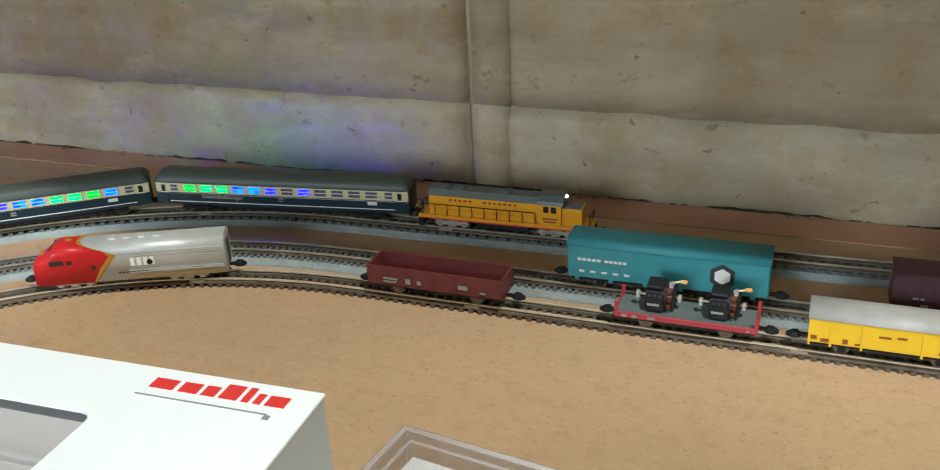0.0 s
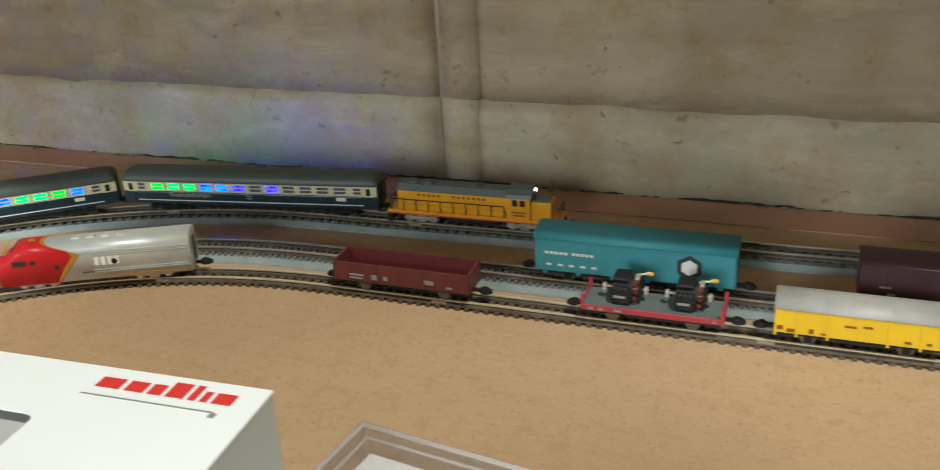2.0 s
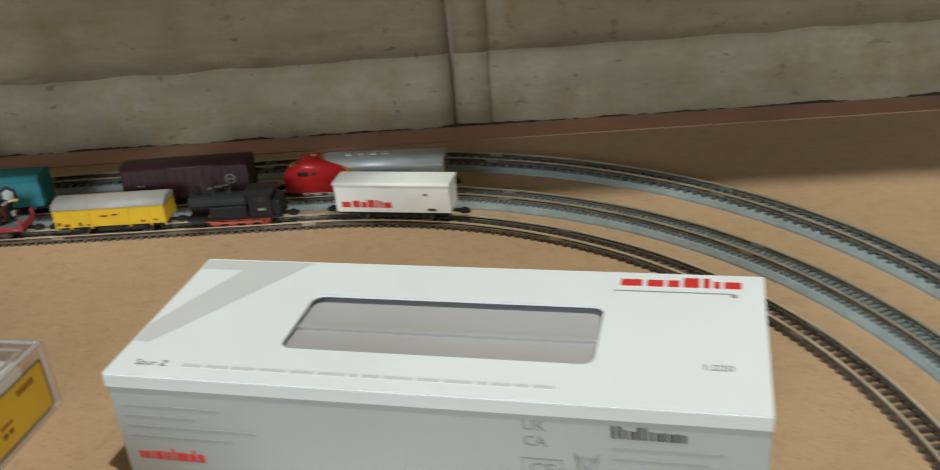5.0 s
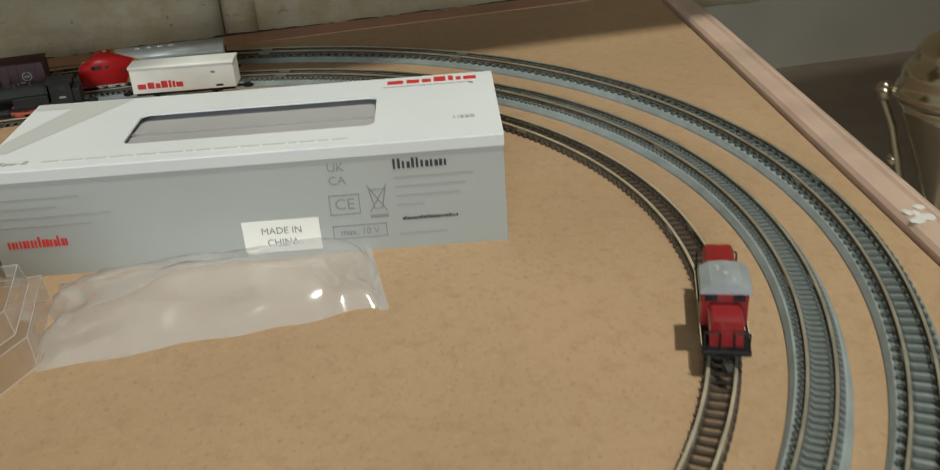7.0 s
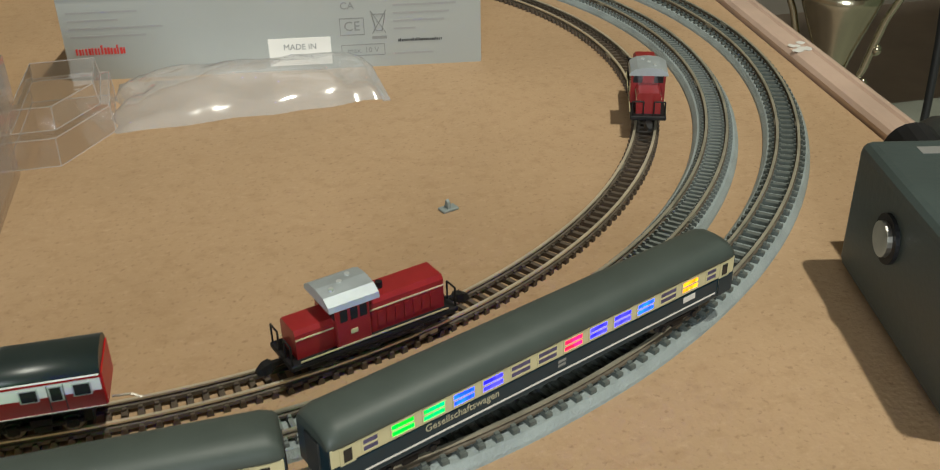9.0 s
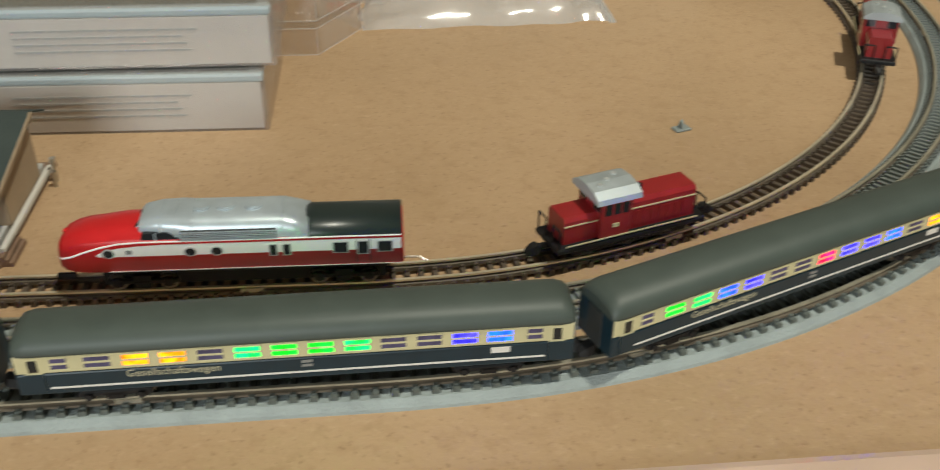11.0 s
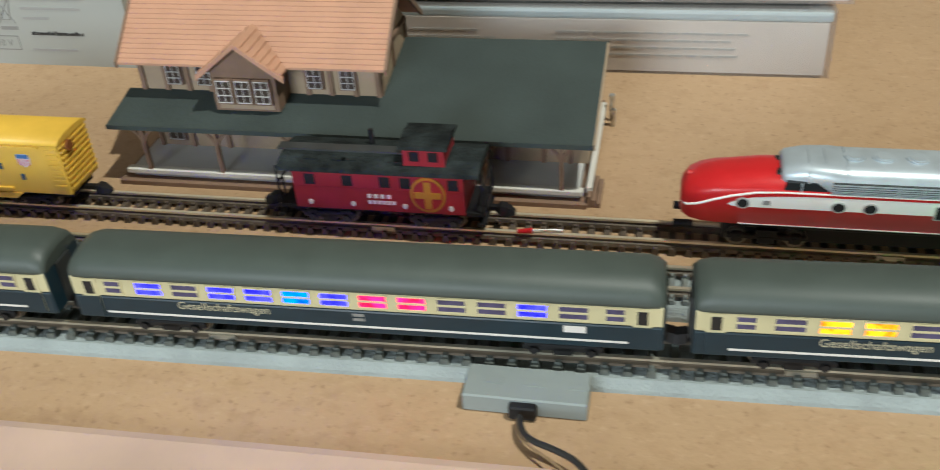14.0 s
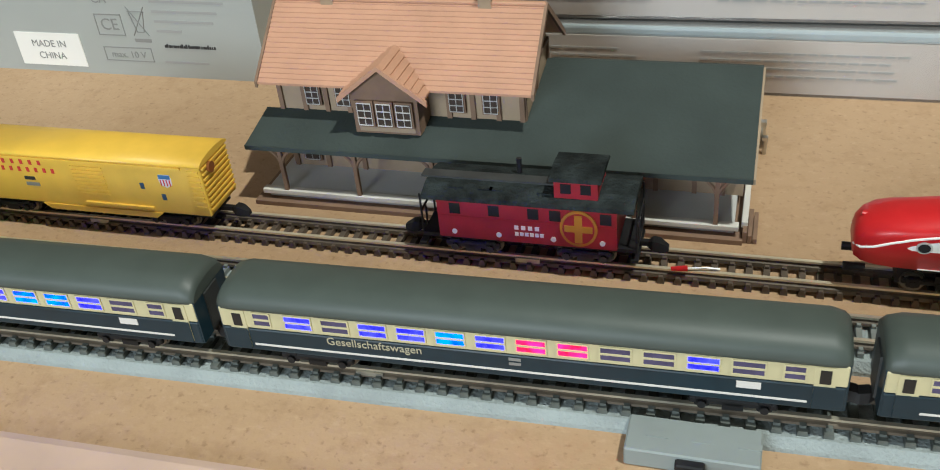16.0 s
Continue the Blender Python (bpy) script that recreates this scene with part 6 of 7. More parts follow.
ride(gon, INNER, INNER.find(-0.3790, True), 0.030, Z_IN)

flat = thing("flat_wagon", "red flat goods wagon with a grey deck", "goods wagon", group="goods wagons")
h = 0.0230
part("frame", boxm(-h, h, -0.0064, 0.0064, 0.0042, 0.0062, bevel=0.0002, seg=1), FLAT_RED, flat, "red side frame")
part("deck", boxm(-h + 0.0005, h - 0.0005, -0.0059, 0.0059, 0.0062, 0.0064), FLATDECK, flat, "dark grey deck")
for d in (-1, 1):
    for s in (-1, 1):
        part("stake", boxm(d * (h - 0.0006) - 0.0006, d * (h - 0.0006) + 0.0006, s * 0.0060 - 0.0004, s * 0.0060 + 0.0004, 0.0062, 0.0098), FLAT_RED, flat, "red end stake")
    part("end_board", boxm(d * (h - 0.0004) - 0.0003, d * (h - 0.0004) + 0.0003, -0.0055, 0.0055, 0.0062, 0.0072), FLAT_RED, flat)
    coupler(flat, d * h, d)
side_bars(flat, [(-0.0205, -0.0188, 0.0046, 0.0056), (-0.0170, -0.0155, 0.0046, 0.0056), (-0.0120, -0.0095, 0.0048, 0.0056), (0.0195, 0.0205, 0.0048, 0.0055)], 0.0065, PRINT_GREY)
part("chassis", boxm(-h + 0.001, h - 0.001, -0.0045, 0.0045, 0.0028, 0.0042), BLACK, flat)
for x in (-0.013, 0.013):
    wheelset(flat, x)
flat_at = INNER.ride(INNER.find(-0.2935, True), 0.026, Z_IN)
flat.matrix_world = flat_at
LEAD = mat("dull_yellow_sleeve", (0.55, 0.30, 0.05), 0.5, 0, 0.1, 300)
COIL = mat("copper_coil", (0.10, 0.026, 0.012), 0.4, 0.4, 0.3, 300)
for x, tip in ((-0.0105, 0.0), (0.0100, 0.0004)):
    m = thing("motor_load", "small black motor load with copper and yellow wire ends", "load", flat_at @ pose(x, 0, 0.0064, 0, 0, 180) @ Matrix.Diagonal((1.02, 1.05, 1.06, 1)), "motors on the flat wagon")
    bm = bmesh.new()
    tube(bm, (-0.0030, 0, 0.0042), (0.0034, 0, 0.0042), 0.0042, 14)
    box(bm, -0.0032, 0.0030, -0.0046, 0.0046, 0.0, 0.0066, bevel=0.0010)
    part("housing", bm, BLACK, m, "black motor housing")
    part("coil", tube(bmesh.new(), (0.0032, 0, 0.0046), (0.0050, 0, 0.0046), 0.0033, 14), COIL, m, "dark copper coil")
    part("end_cap", boxm(0.0050, 0.0060, -0.0030, 0.0030, 0.0010, 0.0074, bevel=0.0003, seg=1), BLACK, m)
    for z in (0.0016, 0.0060):
        part("winding", boxm(0.0034, 0.0048, -0.0038, -0.0030, z, z + 0.0014, bevel=0.0002, seg=1), COIL, m)
    part("terminal", boxm(0.0040, 0.0052, -0.0016, 0.0016, 0.0078, 0.0086), SILVER_TRUCK, m, "bright terminal")
    part("top_plate", boxm(-0.0030, 0.0026, -0.0036, 0.0036, 0.0078, 0.0088, bevel=0.0005, seg=1), BLACK, m)
    for k in range(4):
        part("cooling_rib", boxm(-0.0028 + 0.0016 * k, -0.0022 + 0.0016 * k, -0.0049, -0.0045, 0.0036, 0.0064), BLACK, m)
    part("shaft", tube(bmesh.new(), (-0.0060, 0, 0.0040), (0.0080, 0, 0.0040), 0.0005, 10), STEEL, m, "steel shaft")
    for x0 in (-0.0068, 0.0066):
        part("clip", boxm(x0, x0 + 0.0012, -0.0010, 0.0010, 0.0026, 0.0048, bevel=0.0002, seg=1), SILVER_TRUCK, m)
    bm = bmesh.new()
    tube(bm, (0.0036, 0.001, 0.0080), (0.0080, 0.002, 0.0086 + tip), 0.00035, 6)
    part("lead", bm, CREAM, m)
    part("lead_end", boxm(0.0070, 0.0092, 0.0014, 0.0027, 0.0080, 0.0091, bevel=0.0003, seg=1), LEAD, m, "yellow wire end")
    part("label_bar", boxm(-0.0024, 0.0014, -0.0048, -0.0045, 0.0026, 0.0034), PRINT_GREY, m)

yv = van("yellow goods van with a grey rounded roof", 0.0482, 0.0130, 0.0030, YELLOW, GREYROOF, 0.028)
ribs(yv, [-0.0238, -0.0175, -0.0085, 0.0085, 0.0175, 0.0238], 0.0128, 0.0038, 0.0130, YELLOW, 0.0007)
side_bars(yv, [(-0.0235, -0.0215, 0.0058, 0.0072), (-0.0205, -0.0180, 0.0052, 0.0064), (-0.0140, -0.0125, 0.0054, 0.0070), (-0.0105, -0.0085, 0.0054, 0.0060), (-0.0040, -0.0005, 0.0090, 0.0097), (0.0012, 0.0040, 0.0094, 0.0101), (0.0130, 0.0150, 0.0058, 0.0066), (0.0190, 0.0205, 0.0060, 0.0068)], 0.0065, PRINT_BROWN)
ride(yv, INNER, INNER.find(-0.2300, True), 0.028, Z_IN)

wv = van("white goods van with a flat lid and red side mark", 0.0490, 0.0166, 0.0012, WHITEP, WHITEP, 0.028, W=0.0126, flat=0.22)
for s in (-1, 1):
    for i, (a, w, hi) in enumerate(((0, 0.0032, 0.0024), (0.0038, 0.0025, 0.0030), (0.0068, 0.0018, 0.0024), (0.0090, 0.0024, 0.0034), (0.0118, 0.0010, 0.0034), (0.0132, 0.0010, 0.0030), (0.0146, 0.0026, 0.0024))):
        x = (-0.0218 + a * 1.25) if s < 0 else (0.0218 - a * 1.25 - w * 1.25)
        part("logo_shape", boxm(x, x + w * 1.25, s * 0.0063 - 0.00008, s * 0.0063 + 0.00008, 0.0068, 0.0068 + hi), PRINT_RED, wv)
    x = 0.0150 if s < 0 else -0.0185
    part("load_panel", boxm(x, x + 0.0035, s * 0.0063 - 0.00008, s * 0.0063 + 0.00008, 0.0056, 0.0066), PRINT_DARK, wv)
    part("panel_bar", boxm(x + 0.0030, x + 0.0050, s * 0.0063 - 0.00008, s * 0.0063 + 0.00008, 0.0122, 0.0132), PRINT_GREY, wv)
ride(wv, INNER, INNER.find(-0.1070, True), 0.028, Z_IN)


def steam_engine():
    top = thing("steam_locomotive", "black tank steam locomotive with red wheels", "locomotive")
    h = 0.0205
    part("frame", boxm(-h, h, -0.0050, 0.0050, 0.0034, 0.0046), BLACK, top)
    part("boiler", tube(bmesh.new(), (-0.006, 0, 0.0100), (h - 0.002, 0, 0.0100), 0.0042, 20), BLACK, top, "black boiler")
    part("smokebox_door", tube(bmesh.new(), (h - 0.002, 0, 0.0100), (h - 0.0010, 0, 0.0100), 0.0034, 18, 0.0026), DARK, top)
    for s in (-1, 1):
        part("side_tank", boxm(-0.006, 0.010, s * 0.0050 - 0.0010, s * 0.0050 + 0.0010, 0.0046, 0.0098, bevel=0.0004), BLACK, top, "black side tank")
        part("cylinder", tube(bmesh.new(), (0.0125, s * 0.0052, 0.0034), (0.0185, s * 0.0052, 0.0034), 0.0017, 12), BLACK, top)
        rods = bmesh.new()
        box(rods, -0.012, 0.010, s * 0.0056 - 0.0003, s * 0.0056 + 0.0003, 0.0020, 0.0028)
        tube(rods, (0.006, s * 0.0056, 0.0026), (0.014, s * 0.0056, 0.0034), 0.0003, 6)
        part("rods", rods, mat("red_brass_rod", (0.45, 0.12, 0.07), 0.4, 0.3, 0.1, 200), top, "red and brass rods")
        part("cab_window", boxm(-0.0145, -0.0115, s * 0.0058 - 0.00015, s * 0.0058 + 0.00015, 0.0112, 0.0136), GLASS_DARK, top)
        part("plate", boxm(-0.0140, -0.0110, s * 0.0059 - 0.0001, s * 0.0059 + 0.0001, 0.0074, 0.0084), PRINT_GREY, top)
    part("cab", boxm(-0.0170, -0.0070, -0.0058, 0.0058, 0.0046, 0.0148, bevel=0.0003, seg=1), BLACK, top, "black cab")
    part("cab_roof", prism(bmesh.new(), [(-0.0064, 0.0146), (-0.0034, 0.0160), (0.0034, 0.0160), (0.0064, 0.0146)], -0.0180, -0.0060), BLACK, top)
    part("bunker", boxm(-h, -0.0170, -0.0050, 0.0050, 0.0046, 0.0112, bevel=0.0004), BLACK, top)
    part("chimney", tube(bmesh.new(), (0.0150, 0, 0.0138), (0.0150, 0, 0.0172), 0.0011, 12, 0.0014), BLACK, top, "chimney")
    for x, r in ((0.0085, 0.0018), (0.0015, 0.0016)):
        part("dome", tube(bmesh.new(), (x, 0, 0.0135), (x, 0, 0.0158), r, 14, r * 0.6), BLACK, top)
    for x in (-0.0120, -0.0050, 0.0020, 0.0090):
        wheelset(top, x, 0.0029, mat("red_wheel", (0.42, 0.05, 0.03), 0.5, 0, 0.1, 200))
    for d in (-1, 1):
        coupler(top, d * h, d)
    return top


ride(steam_engine(), INNER, INNER.find(-0.1770, True), 0.022, Z_IN)

# middle oval
bv = van("turquoise blue sliding-wall goods van", 0.0680, 0.0168, 0.0026, BLUE, BLUE, 0.046, flat=0.40)
for s in (-1, 1):
    items = [(-0.0305 + 0.0017 * i, -0.0292 + 0.0017 * i, 0.0112, 0.0122) for i in range(5)] + [(-0.0210 + 0.0016 * i, -0.0198 + 0.0016 * i, 0.0112, 0.0122) for i in range(5)]
    for x0, x1, z0, z1 in items + [(-0.030 + 0.004 * i, -0.0282 + 0.004 * i, 0.0068, 0.0076) for i in range(5)]:
        a, b = (x0, x1) if s < 0 else (-x1, -x0)
        part("lettering_bar", boxm(a, b, s * 0.0064 - 0.00008, s * 0.0064 + 0.00008, z0, z1), PRINT_WHITE, bv)
    cx = 0.0190 * (-s)
    bm = bmesh.new()
    tube(bm, (cx, s * 0.0063, 0.0110), (cx, s * 0.00652, 0.0110), 0.0046, 6)
    em = part("emblem", bm, PRINT_DARK, bv, "dark hexagon emblem")
    part("emblem_core", tube(bmesh.new(), (cx, s * 0.0065, 0.0110), (cx, s * 0.0066, 0.0110), 0.0029, 6), PRINT_WHITE, em)
    part("rail_slot", boxm(-0.0336, 0.0336, s * 0.0064 - 0.0002, s * 0.0064 + 0.0002, 0.0158, 0.0162), BLUE, bv)
    for i in range(6):
        part("sill_foot", boxm(-0.030 + i * 0.012, -0.0285 + i * 0.012, s * 0.0060 - 0.0004, s * 0.0060 + 0.0004, 0.0036, 0.0047), BLUE, bv)
for d in (-1, 1):
    for i in range(5):
        part("end_rib", boxm(d * 0.0341 - 0.0002, d * 0.0341 + 0.0002, -0.0050 + i * 0.0025 - 0.0004, -0.0050 + i * 0.0025 + 0.0004, 0.0050, 0.0160), BLUE, bv)
ride(bv, MIDDLE, MIDDLE.find(-0.3045, True), 0.046, Z_BED)
mv = van("dark maroon closed boxcar with white markings", 0.0560, 0.0184, 0.0016, MAROON, MAROON, 0.038, bogies=True)
for s in (-1, 1):
    for x0, x1, z0, z1 in ((-0.0220, -0.0185, 0.0106, 0.0113), (-0.0195, -0.0172, 0.0082, 0.0090), (-0.0198, -0.0170, 0.0068, 0.0075), (0.0090, 0.0125, 0.0072, 0.0084), (0.0120, 0.0158, 0.0080, 0.0092), (0.0158, 0.0185, 0.0088, 0.0095)):
        a, b = (x0, x1) if s < 0 else (-x1, -x0)
        part("lettering_bar", boxm(a, b, s * 0.0064 - 0.00008, s * 0.0064 + 0.00008, z0, z1), PRINT_GREY, mv)
    cx = 0.0200 * (-s)
    em = part("emblem", tube(bmesh.new(), (cx, s * 0.0063, 0.0120), (cx, s * 0.00652, 0.0120), 0.0023, 20), PRINT_GREY, mv, "round white emblem")
    part("emblem_core", tube(bmesh.new(), (cx, s * 0.0065, 0.0120), (cx, s * 0.0066, 0.0120), 0.0018, 20), MAROON, em)
    part("emblem_bar", boxm(cx - 0.0011, cx + 0.0011, s * 0.0066 - 0.00005, s * 0.0066 + 0.00005, 0.0115, 0.0125), PRINT_GREY, em)
ribs(mv, [-0.028 + 0.004 * i for i in range(15)], 0.0128, 0.0048, 0.0170, MAROON, 0.0004)
ride(mv, MIDDLE, MIDDLE.find(-0.2040, True), 0.038, Z_BED)
ride(streamliner("silver diesel cab unit with red nose and grey trucks"), MIDDLE, MIDDLE.find(-0.1240, True), 0.042, Z_BED)

# inner oval, near side and right end
ride(railcar(), INNER, INNER.find(-0.1660, False), 0.048, Z_IN, back=True)
ride(shunter(), INNER, INNER.near(-0.0690, -0.1850), 0.024, Z_IN, tall=1.11)
ride(shunter(), INNER, INNER.near(0.0520, -0.0640), 0.024, Z_IN, tall=1.11)


def caboose():
    top = thing("caboose", "dark red caboose with black roof and gold emblem", "goods wagon")
    h = 0.0195
    W = 0.0128
    part("body", boxm(-h, h, -W / 2, W / 2, 0.0048, 0.0138), CABOOSE_RED, top, "dark red body")
    part("platform", boxm(-h - 0.0042, h + 0.0042, -0.0058, 0.0058, 0.0042, 0.0050), BLACK, top)
    part("roof", prism(bmesh.new(), [(-0.0072, 0.0136), (-0.0068, 0.0144), (-0.0030, 0.0154), (0.0030, 0.0154), (0.0068, 0.0144), (0.0072, 0.0136)], -h - 0.0032, h + 0.0036), ROOFBLACK, top, "black roof")
    part("roof_walk", boxm(-h - 0.0046, 0.006, -0.0014, 0.0014, 0.0154, 0.0158), DARK, top)
    cx = 0.0108
    part("cupola", boxm(cx - 0.0046, cx + 0.0046, -0.0050, 0.0050, 0.0146, 0.0188), CABOOSE_RED, top, "red cupola")
    part("cupola_roof", prism(bmesh.new(), [(-0.0058, 0.0187), (-0.0054, 0.0193), (0.0, 0.0199), (0.0054, 0.0193), (0.0058, 0.0187)], cx - 0.0055, cx + 0.0055), ROOFBLACK, top, "black cupola roof")
    part("smoke_pipe", tube(bmesh.new(), (-0.0030, 0.0030, 0.0150), (-0.0030, 0.0030, 0.0186), 0.0006, 8), BLACK, top)
    for x in (-0.0150, -0.0085, -0.0060, 0.0045):
        part("roof_hatch", boxm(x - 0.002, x + 0.0012, -0.0045, -0.0025, 0.0149, 0.0153), ROOFBLACK, top)
    for s in (-1, 1):
        for x in (-0.0155, -0.0068, 0.0018, 0.0065, 0.0172):
            w = part("window", boxm(x - 0.0012, x + 0.0012, s * W / 2 - 0.0001, s * W / 2 + 0.00016, 0.0104, 0.0128), GLASS_DARK, top)
            part("window_frame", boxm(x - 0.0015, x + 0.0015, s * W / 2 - 0.0001, s * W / 2 + 0.0003, 0.0128, 0.0131), CABOOSE_RED, w)
        part("grab_line", boxm(-h + 0.0005, h - 0.0005, s * W / 2 - 0.0001, s * W / 2 + 0.00025, 0.0096, 0.0099), CABOOSE_RED, top)
        for x in (-0.0160, -0.0060, 0.0060, 0.0165):
            part("rivet_spot", tube(bmesh.new(), (x, s * W / 2, 0.0062), (x, s * (W / 2 + 0.00015), 0.0062), 0.0006, 10), PRINT_WHITE, top)
        ex = 0.0115 * (-s)
        em = part("emblem", tube(bmesh.new(), (ex, s * W / 2, 0.0092), (ex, s * (W / 2 + 0.00030), 0.0092), 0.0040, 28), GOLD, top, "round gold emblem")
        part("emblem_ring", tube(bmesh.new(), (ex, s * (W / 2 + 0.0002), 0.0092), (ex, s * (W / 2 + 0.00038), 0.0092), 0.0034, 28), CABOOSE_RED, em)
        part("emblem_cross", boxm(ex - 0.0030, ex + 0.0030, s * (W / 2 + 0.0004) - 0.0001, s * (W / 2 + 0.0004) + 0.0001, 0.0085, 0.0099), GOLD, em)
        part("emblem_cross", boxm(ex - 0.0008, ex + 0.0008, s * (W / 2 + 0.0004) - 0.00012, s * (W / 2 + 0.0004) + 0.00012, 0.0061, 0.0123), GOLD, em)
        for i in range(4):
            x = (-0.0020 + 0.0015 * i) * (-s)
            part("lettering_bar", boxm(x - 0.00045, x + 0.00045, s * W / 2 - 0.0001, s * W / 2 + 0.0002, 0.0078, 0.0087), PRINT_WHITE, top)
        for i in range(6):
            x = (-0.0020 + 0.0011 * i) * (-s)
            part("number_bar", boxm(x - 0.0004, x + 0.0004, s * W / 2 - 0.0001, s * W / 2 + 0.0002, 0.0064, 0.0072), PRINT_WHITE, top)
        part("cupola_window", boxm(cx - 0.0032, cx - 0.0010, s * 0.0050 - 0.0002, s * 0.0050 + 0.0002, 0.0160, 0.0180), GLASS_DARK, top)
        part("cupola_window", boxm(cx + 0.0010, cx + 0.0032, s * 0.0050 - 0.0002, s * 0.0050 + 0.0002, 0.0160, 0.0180), GLASS_DARK, top)
    for d in (-1, 1):
        x = d * (h + 0.0040)
        r = bmesh.new()
        for y in (-0.0056, -0.0028, 0.0028, 0.0056):
            tube(r, (x, y, 0.0048), (x, y, 0.0100 if abs(y) < 0.004 else 0.0138), 0.00025, 6)
        tube(r, (x, -0.0056, 0.0100), (x, 0.0056, 0.0100), 0.00025, 6)
        part("end_railing", r, BLACK, top, "black platform railing")
        part("step", boxm(x - 0.0012, x + 0.0004, -0.0060, 0.0060, 0.0020, 0.0026), BLACK, top)
        coupler(top, x, d)
    for x in (-0.0125, 0.0125):
        bogie(top, x, 0.0080, DARK)
    return top


ride(caboose(), INNER, INNER.find(-0.2715, False), 0.025, Z_IN, tall=1.12)

ub = van("yellow ribbed steel boxcar with small emblems", 0.0700, 0.0176, 0.0014, UPY, UPY, 0.046, bogies=True, name="boxcar")
for s in (-1, 1):
    y = s * 0.0064
    for i in range(8):
        part("side_corrugation", boxm(-0.0004, 0.0084, y - 0.0003, y + 0.0003, 0.0082 + i * 0.0010, 0.0086 + i * 0.0010), UPY, ub)
        part("end_corrugation", boxm(0.0315, 0.0345, y - 0.0003, y + 0.0003, 0.0068 + i * 0.0013, 0.0073 + i * 0.0013), UPY, ub)
    part("door_sill", boxm(0.0010, 0.0200, y - 0.0006, y + 0.0006, 0.0056, 0.0062), UPY, ub)
    part("side_sill", prism(bmesh.new(), [(-0.012, 0.0046), (-0.010, 0.0032), (0.020, 0.0032), (0.022, 0.0046)], y - 0.0003, y + 0.0003, axis="y"), UPY, ub)
    part("sill_track", boxm(-0.030, 0.030, y - 0.0004, y + 0.0004, 0.0166, 0.0171), UPY, ub)
    em = part("emblem", prism(bmesh.new(), [(0.0236, 0.0150), (0.0264, 0.0150), (0.0268, 0.0140), (0.0266, 0.0124), (0.0252, 0.0116), (0.0236, 0.0124), (0.0233, 0.0140)], y - 0.0001, y + 0.0001, axis="y"), PRINT_WHITE, ub, "small shield emblem")
    part("emblem_top", boxm(0.0235, 0.0266, y - 0.00015, y + 0.00015, 0.0139, 0.0149), mat("emblem_blue", (0.05, 0.16, 0.33), 0.5, 0, 0), em)
    for i in range(4):
        part("emblem_bar", boxm(0.0237 + i * 0.0008, 0.0240 + i * 0.0008, y - 0.00015, y + 0.00015, 0.0121, 0.0137), PRINT_RED, em)
    for x, z in ((0.0178, 0.0108), (0.0230, 0.0082)):
        part("stencil", boxm(x, x + 0.0011, y - 0.0001, y + 0.0001, z, z + 0.0016), mat("stencil_blue", (0.03, 0.07, 0.12), 0.5, 0, 0), ub)
    for i in range(5):
        part("lettering_bar", boxm(-0.0200 + i * 0.0026, -0.0192 + i * 0.0026, y - 0.0001, y + 0.0001, 0.0150, 0.0162), PRINT_RED, ub)
    for i in range(7):
        part("lettering_bar", boxm(-0.0208 + i * 0.0024, -0.0200 + i * 0.0024, y - 0.0001, y + 0.0001, 0.0130, 0.0142), PRINT_RED, ub)
    part("number_bar", boxm(-0.0150, -0.0120, y - 0.0001, y + 0.0001, 0.0108, 0.0117), PRINT_DARK, ub)
    part("number_bar", boxm(-0.0150, -0.0112, y - 0.0001, y + 0.0001, 0.0092, 0.0101), PRINT_GREY, ub)
for i in range(9):
    part("end_rib", boxm(0.0350, 0.0356, -0.0058, 0.0058, 0.0060 + i * 0.0013, 0.0065 + i * 0.0013), UPY, ub)
w = part("brake_wheel", tube(bmesh.new(), (0.0355, -0.0030, 0.0160), (0.0362, -0.0030, 0.0160), 0.0013, 16), PRINT_BROWN, ub, "round brake wheel")
ride(ub, INNER, INNER.find(-0.3850, False) + 0.0014, 0.046, Z_IN, tall=1.05)


# ---- small things ----
fd = thing("track_feeder", "small grey plastic feeder block beside the track", "feeder")
bm = boxm(-0.2436, -0.2208, -0.2518, -0.2432, 0.0, 0.0040, bevel=0.0003, seg=1)
part("block", bm, FEED, fd)
for k in range(3):
    part("raised_mark", boxm(-0.2402 + k * 0.0078, -0.2364 + k * 0.0078, -0.2482, -0.2467, 0.0040, 0.0041), FEED, fd)
part("socket", boxm(-0.2348, -0.2298, -0.2534, -0.2510, 0.0003, 0.0033, bevel=0.0003, seg=1), BLACK, fd, "black plug")


def wire(name, pts, r, m, label):
    c = bpy.data.curves.new(name, "CURVE")
    c.dimensions, c.bevel_depth, c.bevel_resolution, c.resolution_u = "3D", r, 3, 8
    sp = c.splines.new("NURBS")
    sp.points.add(len(pts) - 1)
    for p, q in zip(sp.points, pts):
        p.co = (*q, 1)
    sp.use_endpoint_u, sp.order_u = True, 3
    tmp = bpy.data.objects.new(name, c)
    scene.collection.objects.link(tmp)
    bpy.context.view_layer.update()
    me = bpy.data.meshes.new_from_object(tmp)
    bpy.data.objects.remove(tmp)
    me.materials.append(m)
    for p in me.polygons:
        p.use_smooth = True
    return tagged(new(name, me), label, "cable")


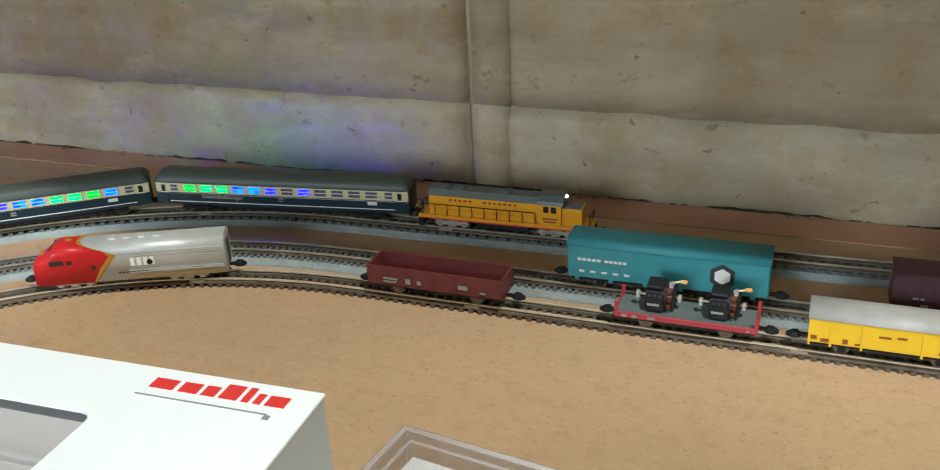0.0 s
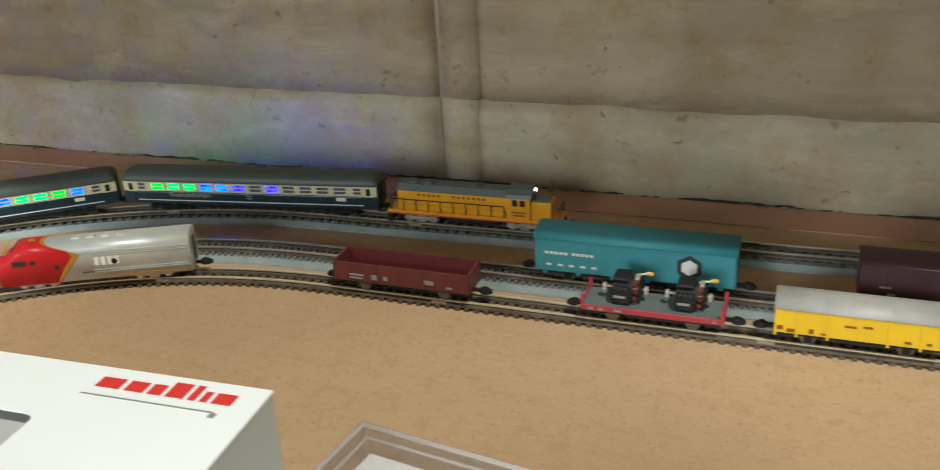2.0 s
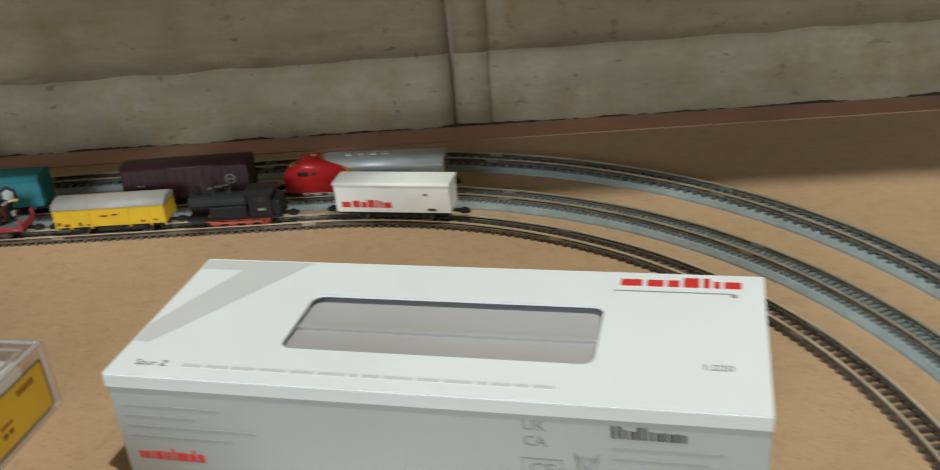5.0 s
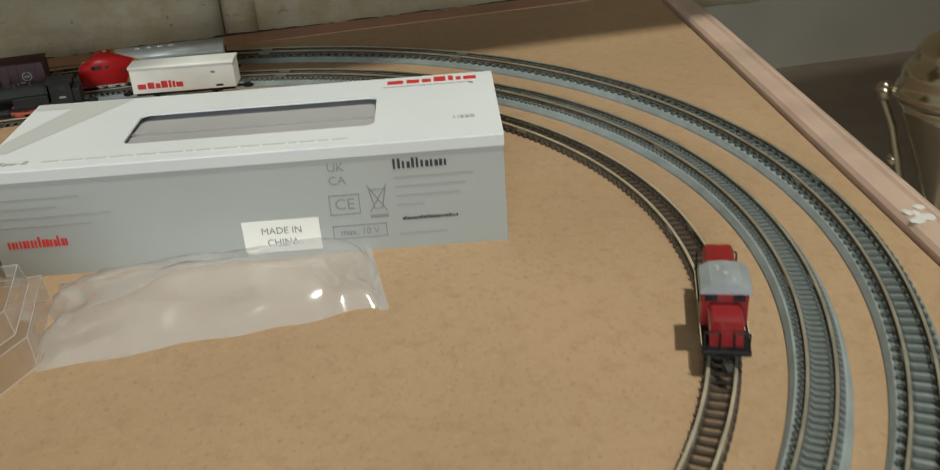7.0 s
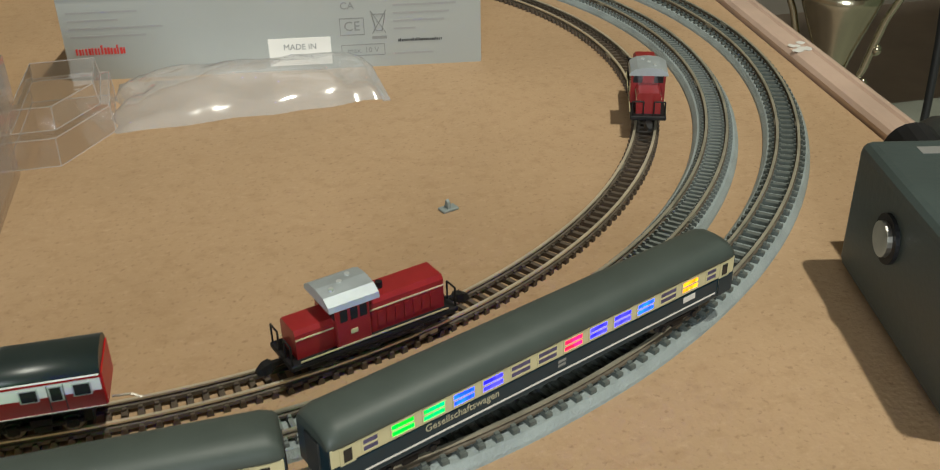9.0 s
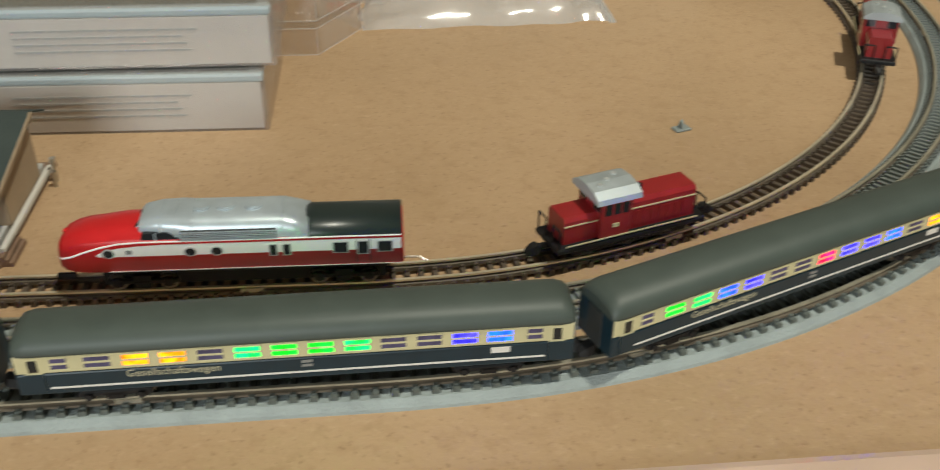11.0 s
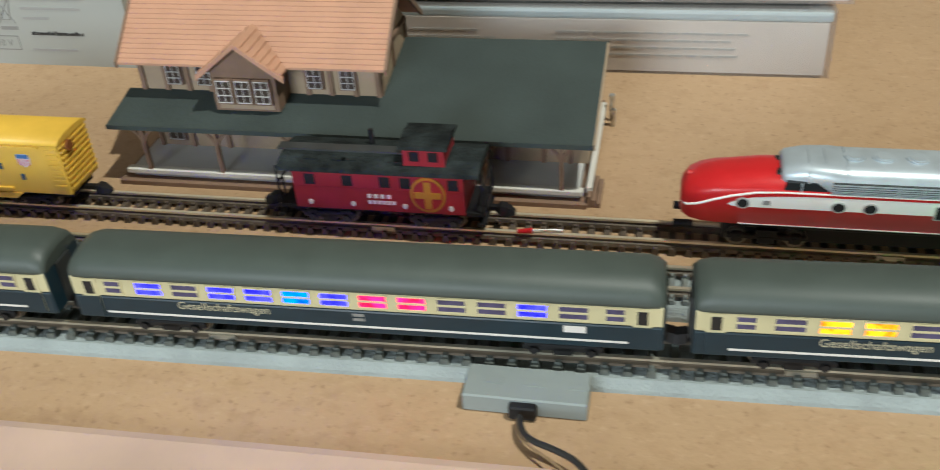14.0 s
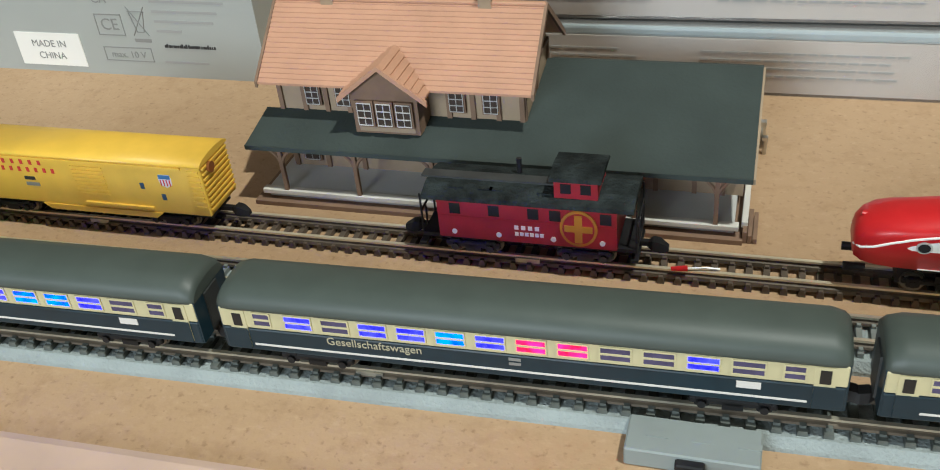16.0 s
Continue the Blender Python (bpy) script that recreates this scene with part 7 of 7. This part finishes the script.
wire("feeder_cable", [(-0.2325, -0.2545, 0.0025), (-0.2320, -0.2575, 0.0030), (-0.2300, -0.2605, 0.0032), (-0.2250, -0.2625, 0.0036), (-0.2205, -0.2650, 0.0036), (-0.2165, -0.2720, 0.0038), (-0.2120, -0.2850, 0.0040), (-0.2100, -0.302, 0.001), (-0.2090, -0.310, -0.05)], 0.0006, WIRE, "thin black feeder cable crossing the edging")
wire("feeder_lead", [(-0.2330, -0.2545, 0.0020), (-0.2327, -0.2580, 0.0022), (-0.2300, -0.2612, 0.0024), (-0.2262, -0.2640, 0.0030), (-0.2215, -0.2680, 0.0032), (-0.2150, -0.2780, 0.0034), (-0.2110, -0.300, 0.001), (-0.2100, -0.310, -0.05)], 0.00025, WIRE_TAN, "thin tan lead beside the black cable")

clip = thing("track_clip", "small grey metal track clip lying on the board", "clip", pose(-0.0340, -0.1160, 0, 0, 0, 20))
part("plate", boxm(-0.0028, 0.0028, -0.0018, 0.0018, 0.0, 0.0008, bevel=0.0002, seg=1), FEED, clip)
part("tongue", prism(bmesh.new(), [(-0.0012, 0.0008), (0.0012, 0.0008), (0.0002, 0.0036), (-0.0008, 0.0030)], -0.0008, 0.0002), FEED, clip)

pin = thing("uncoupling_lever", "small red-tipped silver wire lying on the track", "lever", pose(-0.2396, -0.1995, Z_IN) @ Matrix.Diagonal((0.75, 0.75, 0.75, 1)))
part("tip", tube(bmesh.new(), (-0.0024, 0, 0.0006), (0.0022, 0.0005, 0.0009), 0.0006, 10, 0.0009), RED, pin, "red plastic tip")
bm = bmesh.new()
tube(bm, (0.0022, 0.0005, 0.0009), (0.0070, 0.0014, 0.0009), 0.0003, 6)
tube(bm, (0.0070, 0.0014, 0.0009), (0.0110, 0.0018, 0.0006), 0.0004, 6)
part("stem", bm, SILVER, pin, "bright twisted wire")


def trophy():
    top = thing("trophy_cup", "tall shiny metal trophy cup with curled handles", "trophy", pose(0.2420, 0.1100, -0.181) @ Matrix.Diagonal((0.84, 0.84, 1.05, 1)))
    bm = lathe(bmesh.new(), [(0.030, 0.0), (0.030, 0.010), (0.022, 0.016), (0.009, 0.026), (0.006, 0.042), (0.0055, 0.080), (0.0080, 0.088), (0.0055, 0.094), (0.0066, 0.101), (0.0095, 0.112), (0.0145, 0.125), (0.0210, 0.139), (0.0262, 0.151), (0.0285, 0.158)], 48)
    part("bowl", bm, BRASS, top, "tapering polished bowl", smooth=True)
    bm = lathe(bmesh.new(), [(0.0315, 0.1585), (0.0325, 0.161), (0.0310, 0.164), (0.0285, 0.167), (0.0290, 0.170), (0.0265, 0.174), (0.0225, 0.177), (0.0230, 0.180), (0.0200, 0.184), (0.0150, 0.187), (0.0090, 0.189), (0.0085, 0.194), (0.0130, 0.198), (0.0145, 0.204), (0.0110, 0.212), (0.0040, 0.220)], 48)
    part("cover", bm, BRASS, top, "stepped polished lid", smooth=True)
    for s in (-1, 1):
        bm = bmesh.new()
        pts = [(0.007, 0.102), (0.015, 0.104), (0.021, 0.113), (0.025, 0.127), (0.030, 0.143), (0.036, 0.154), (0.036, 0.161)]
        rings = []
        for x, z in pts:
            rings.append([(s * (x + 0.0026 * math.cos(a)), 0.0026 * math.sin(a), z) for a in np.linspace(0, 2 * math.pi, 10, endpoint=False)])
        loft(bm, rings)
        for x, z, r in ((0.0365, 0.159, 0.0048), (0.0275, 0.126, 0.0034), (0.0225, 0.106, 0.0032)):
            bmesh.ops.create_uvsphere(bm, u_segments=14, v_segments=8, radius=r, matrix=Matrix.Translation((s * x, 0, z)))
        hd = part("handle", bm, BRASS, top, "curled handle", smooth=True)
        hd.matrix_local = pose(0, 0, 0, 0, 0, -38)
    return top


trophy()

cs = thing("power_supply", "grey-green metal power supply box with a socket", "power supply", pose(0.0610, -0.1765, 0, 0, 0, -13))
part("case", boxm(0, 0.050, -0.072, 0, 0.0018, 0.0385, bevel=0.0030, seg=3), CASE_G, cs, "grey-green case with rounded edges")
for x in (0.006, 0.044):
    for y in (-0.066, -0.006):
        part("foot", tube(bmesh.new(), (x, y, 0), (x, y, 0.0022), 0.0030, 12), BLACK, cs, "rubber foot")
sk = part("socket", tube(bmesh.new(), (-0.0010, -0.0270, 0.0245), (0.0010, -0.0270, 0.0245), 0.0062, 24), BLACK, cs, "black round socket")
part("socket_ring", tube(bmesh.new(), (-0.0022, -0.0270, 0.0245), (-0.0009, -0.0270, 0.0245), 0.0044, 20), STEEL, sk, "bright socket ring")
part("top_print", boxm(0.012, 0.026, -0.010, -0.006, 0.0384, 0.0386), PRINT_GREY, cs, "pale printed marks")
part("top_symbol", tube(bmesh.new(), (0.028, -0.018, 0.0384), (0.028, -0.018, 0.0386), 0.0052, 20), PRINT_GREY, cs, "pale printed symbol")
part("cable_gland", tube(bmesh.new(), (0.018, -0.001, 0.0300), (0.018, 0.010, 0.0310), 0.0075, 18), BLACK, cs, "black cable gland")
wire("mains_cable", [(0.082, -0.176, 0.031), (0.092, -0.160, 0.031), (0.115, -0.150, 0.022), (0.150, -0.160, -0.02), (0.20, -0.18, -0.10), (0.26, -0.20, -0.175)], 0.0040, WIRE, "thick black mains cable of the power supply")
wire("hanging_cable", [(0.360, 0.165, -0.180), (0.362, 0.168, -0.10), (0.357, 0.170, -0.03), (0.360, 0.171, 0.08), (0.358, 0.170, 0.30), (0.360, 0.170, 0.60)], 0.0028, WIRE, "black cable hanging beside the trophy")
lamp = thing("ceiling_lamp", "plain round white ceiling lamp", "lamp", pose(0.47, -0.50, 2.02))
part("ring", lathe(bmesh.new(), [(0.14, -0.03), (0.15, 0.0), (0.15, 0.02), (0.05, 0.02)], 32), WHITEP, lamp)
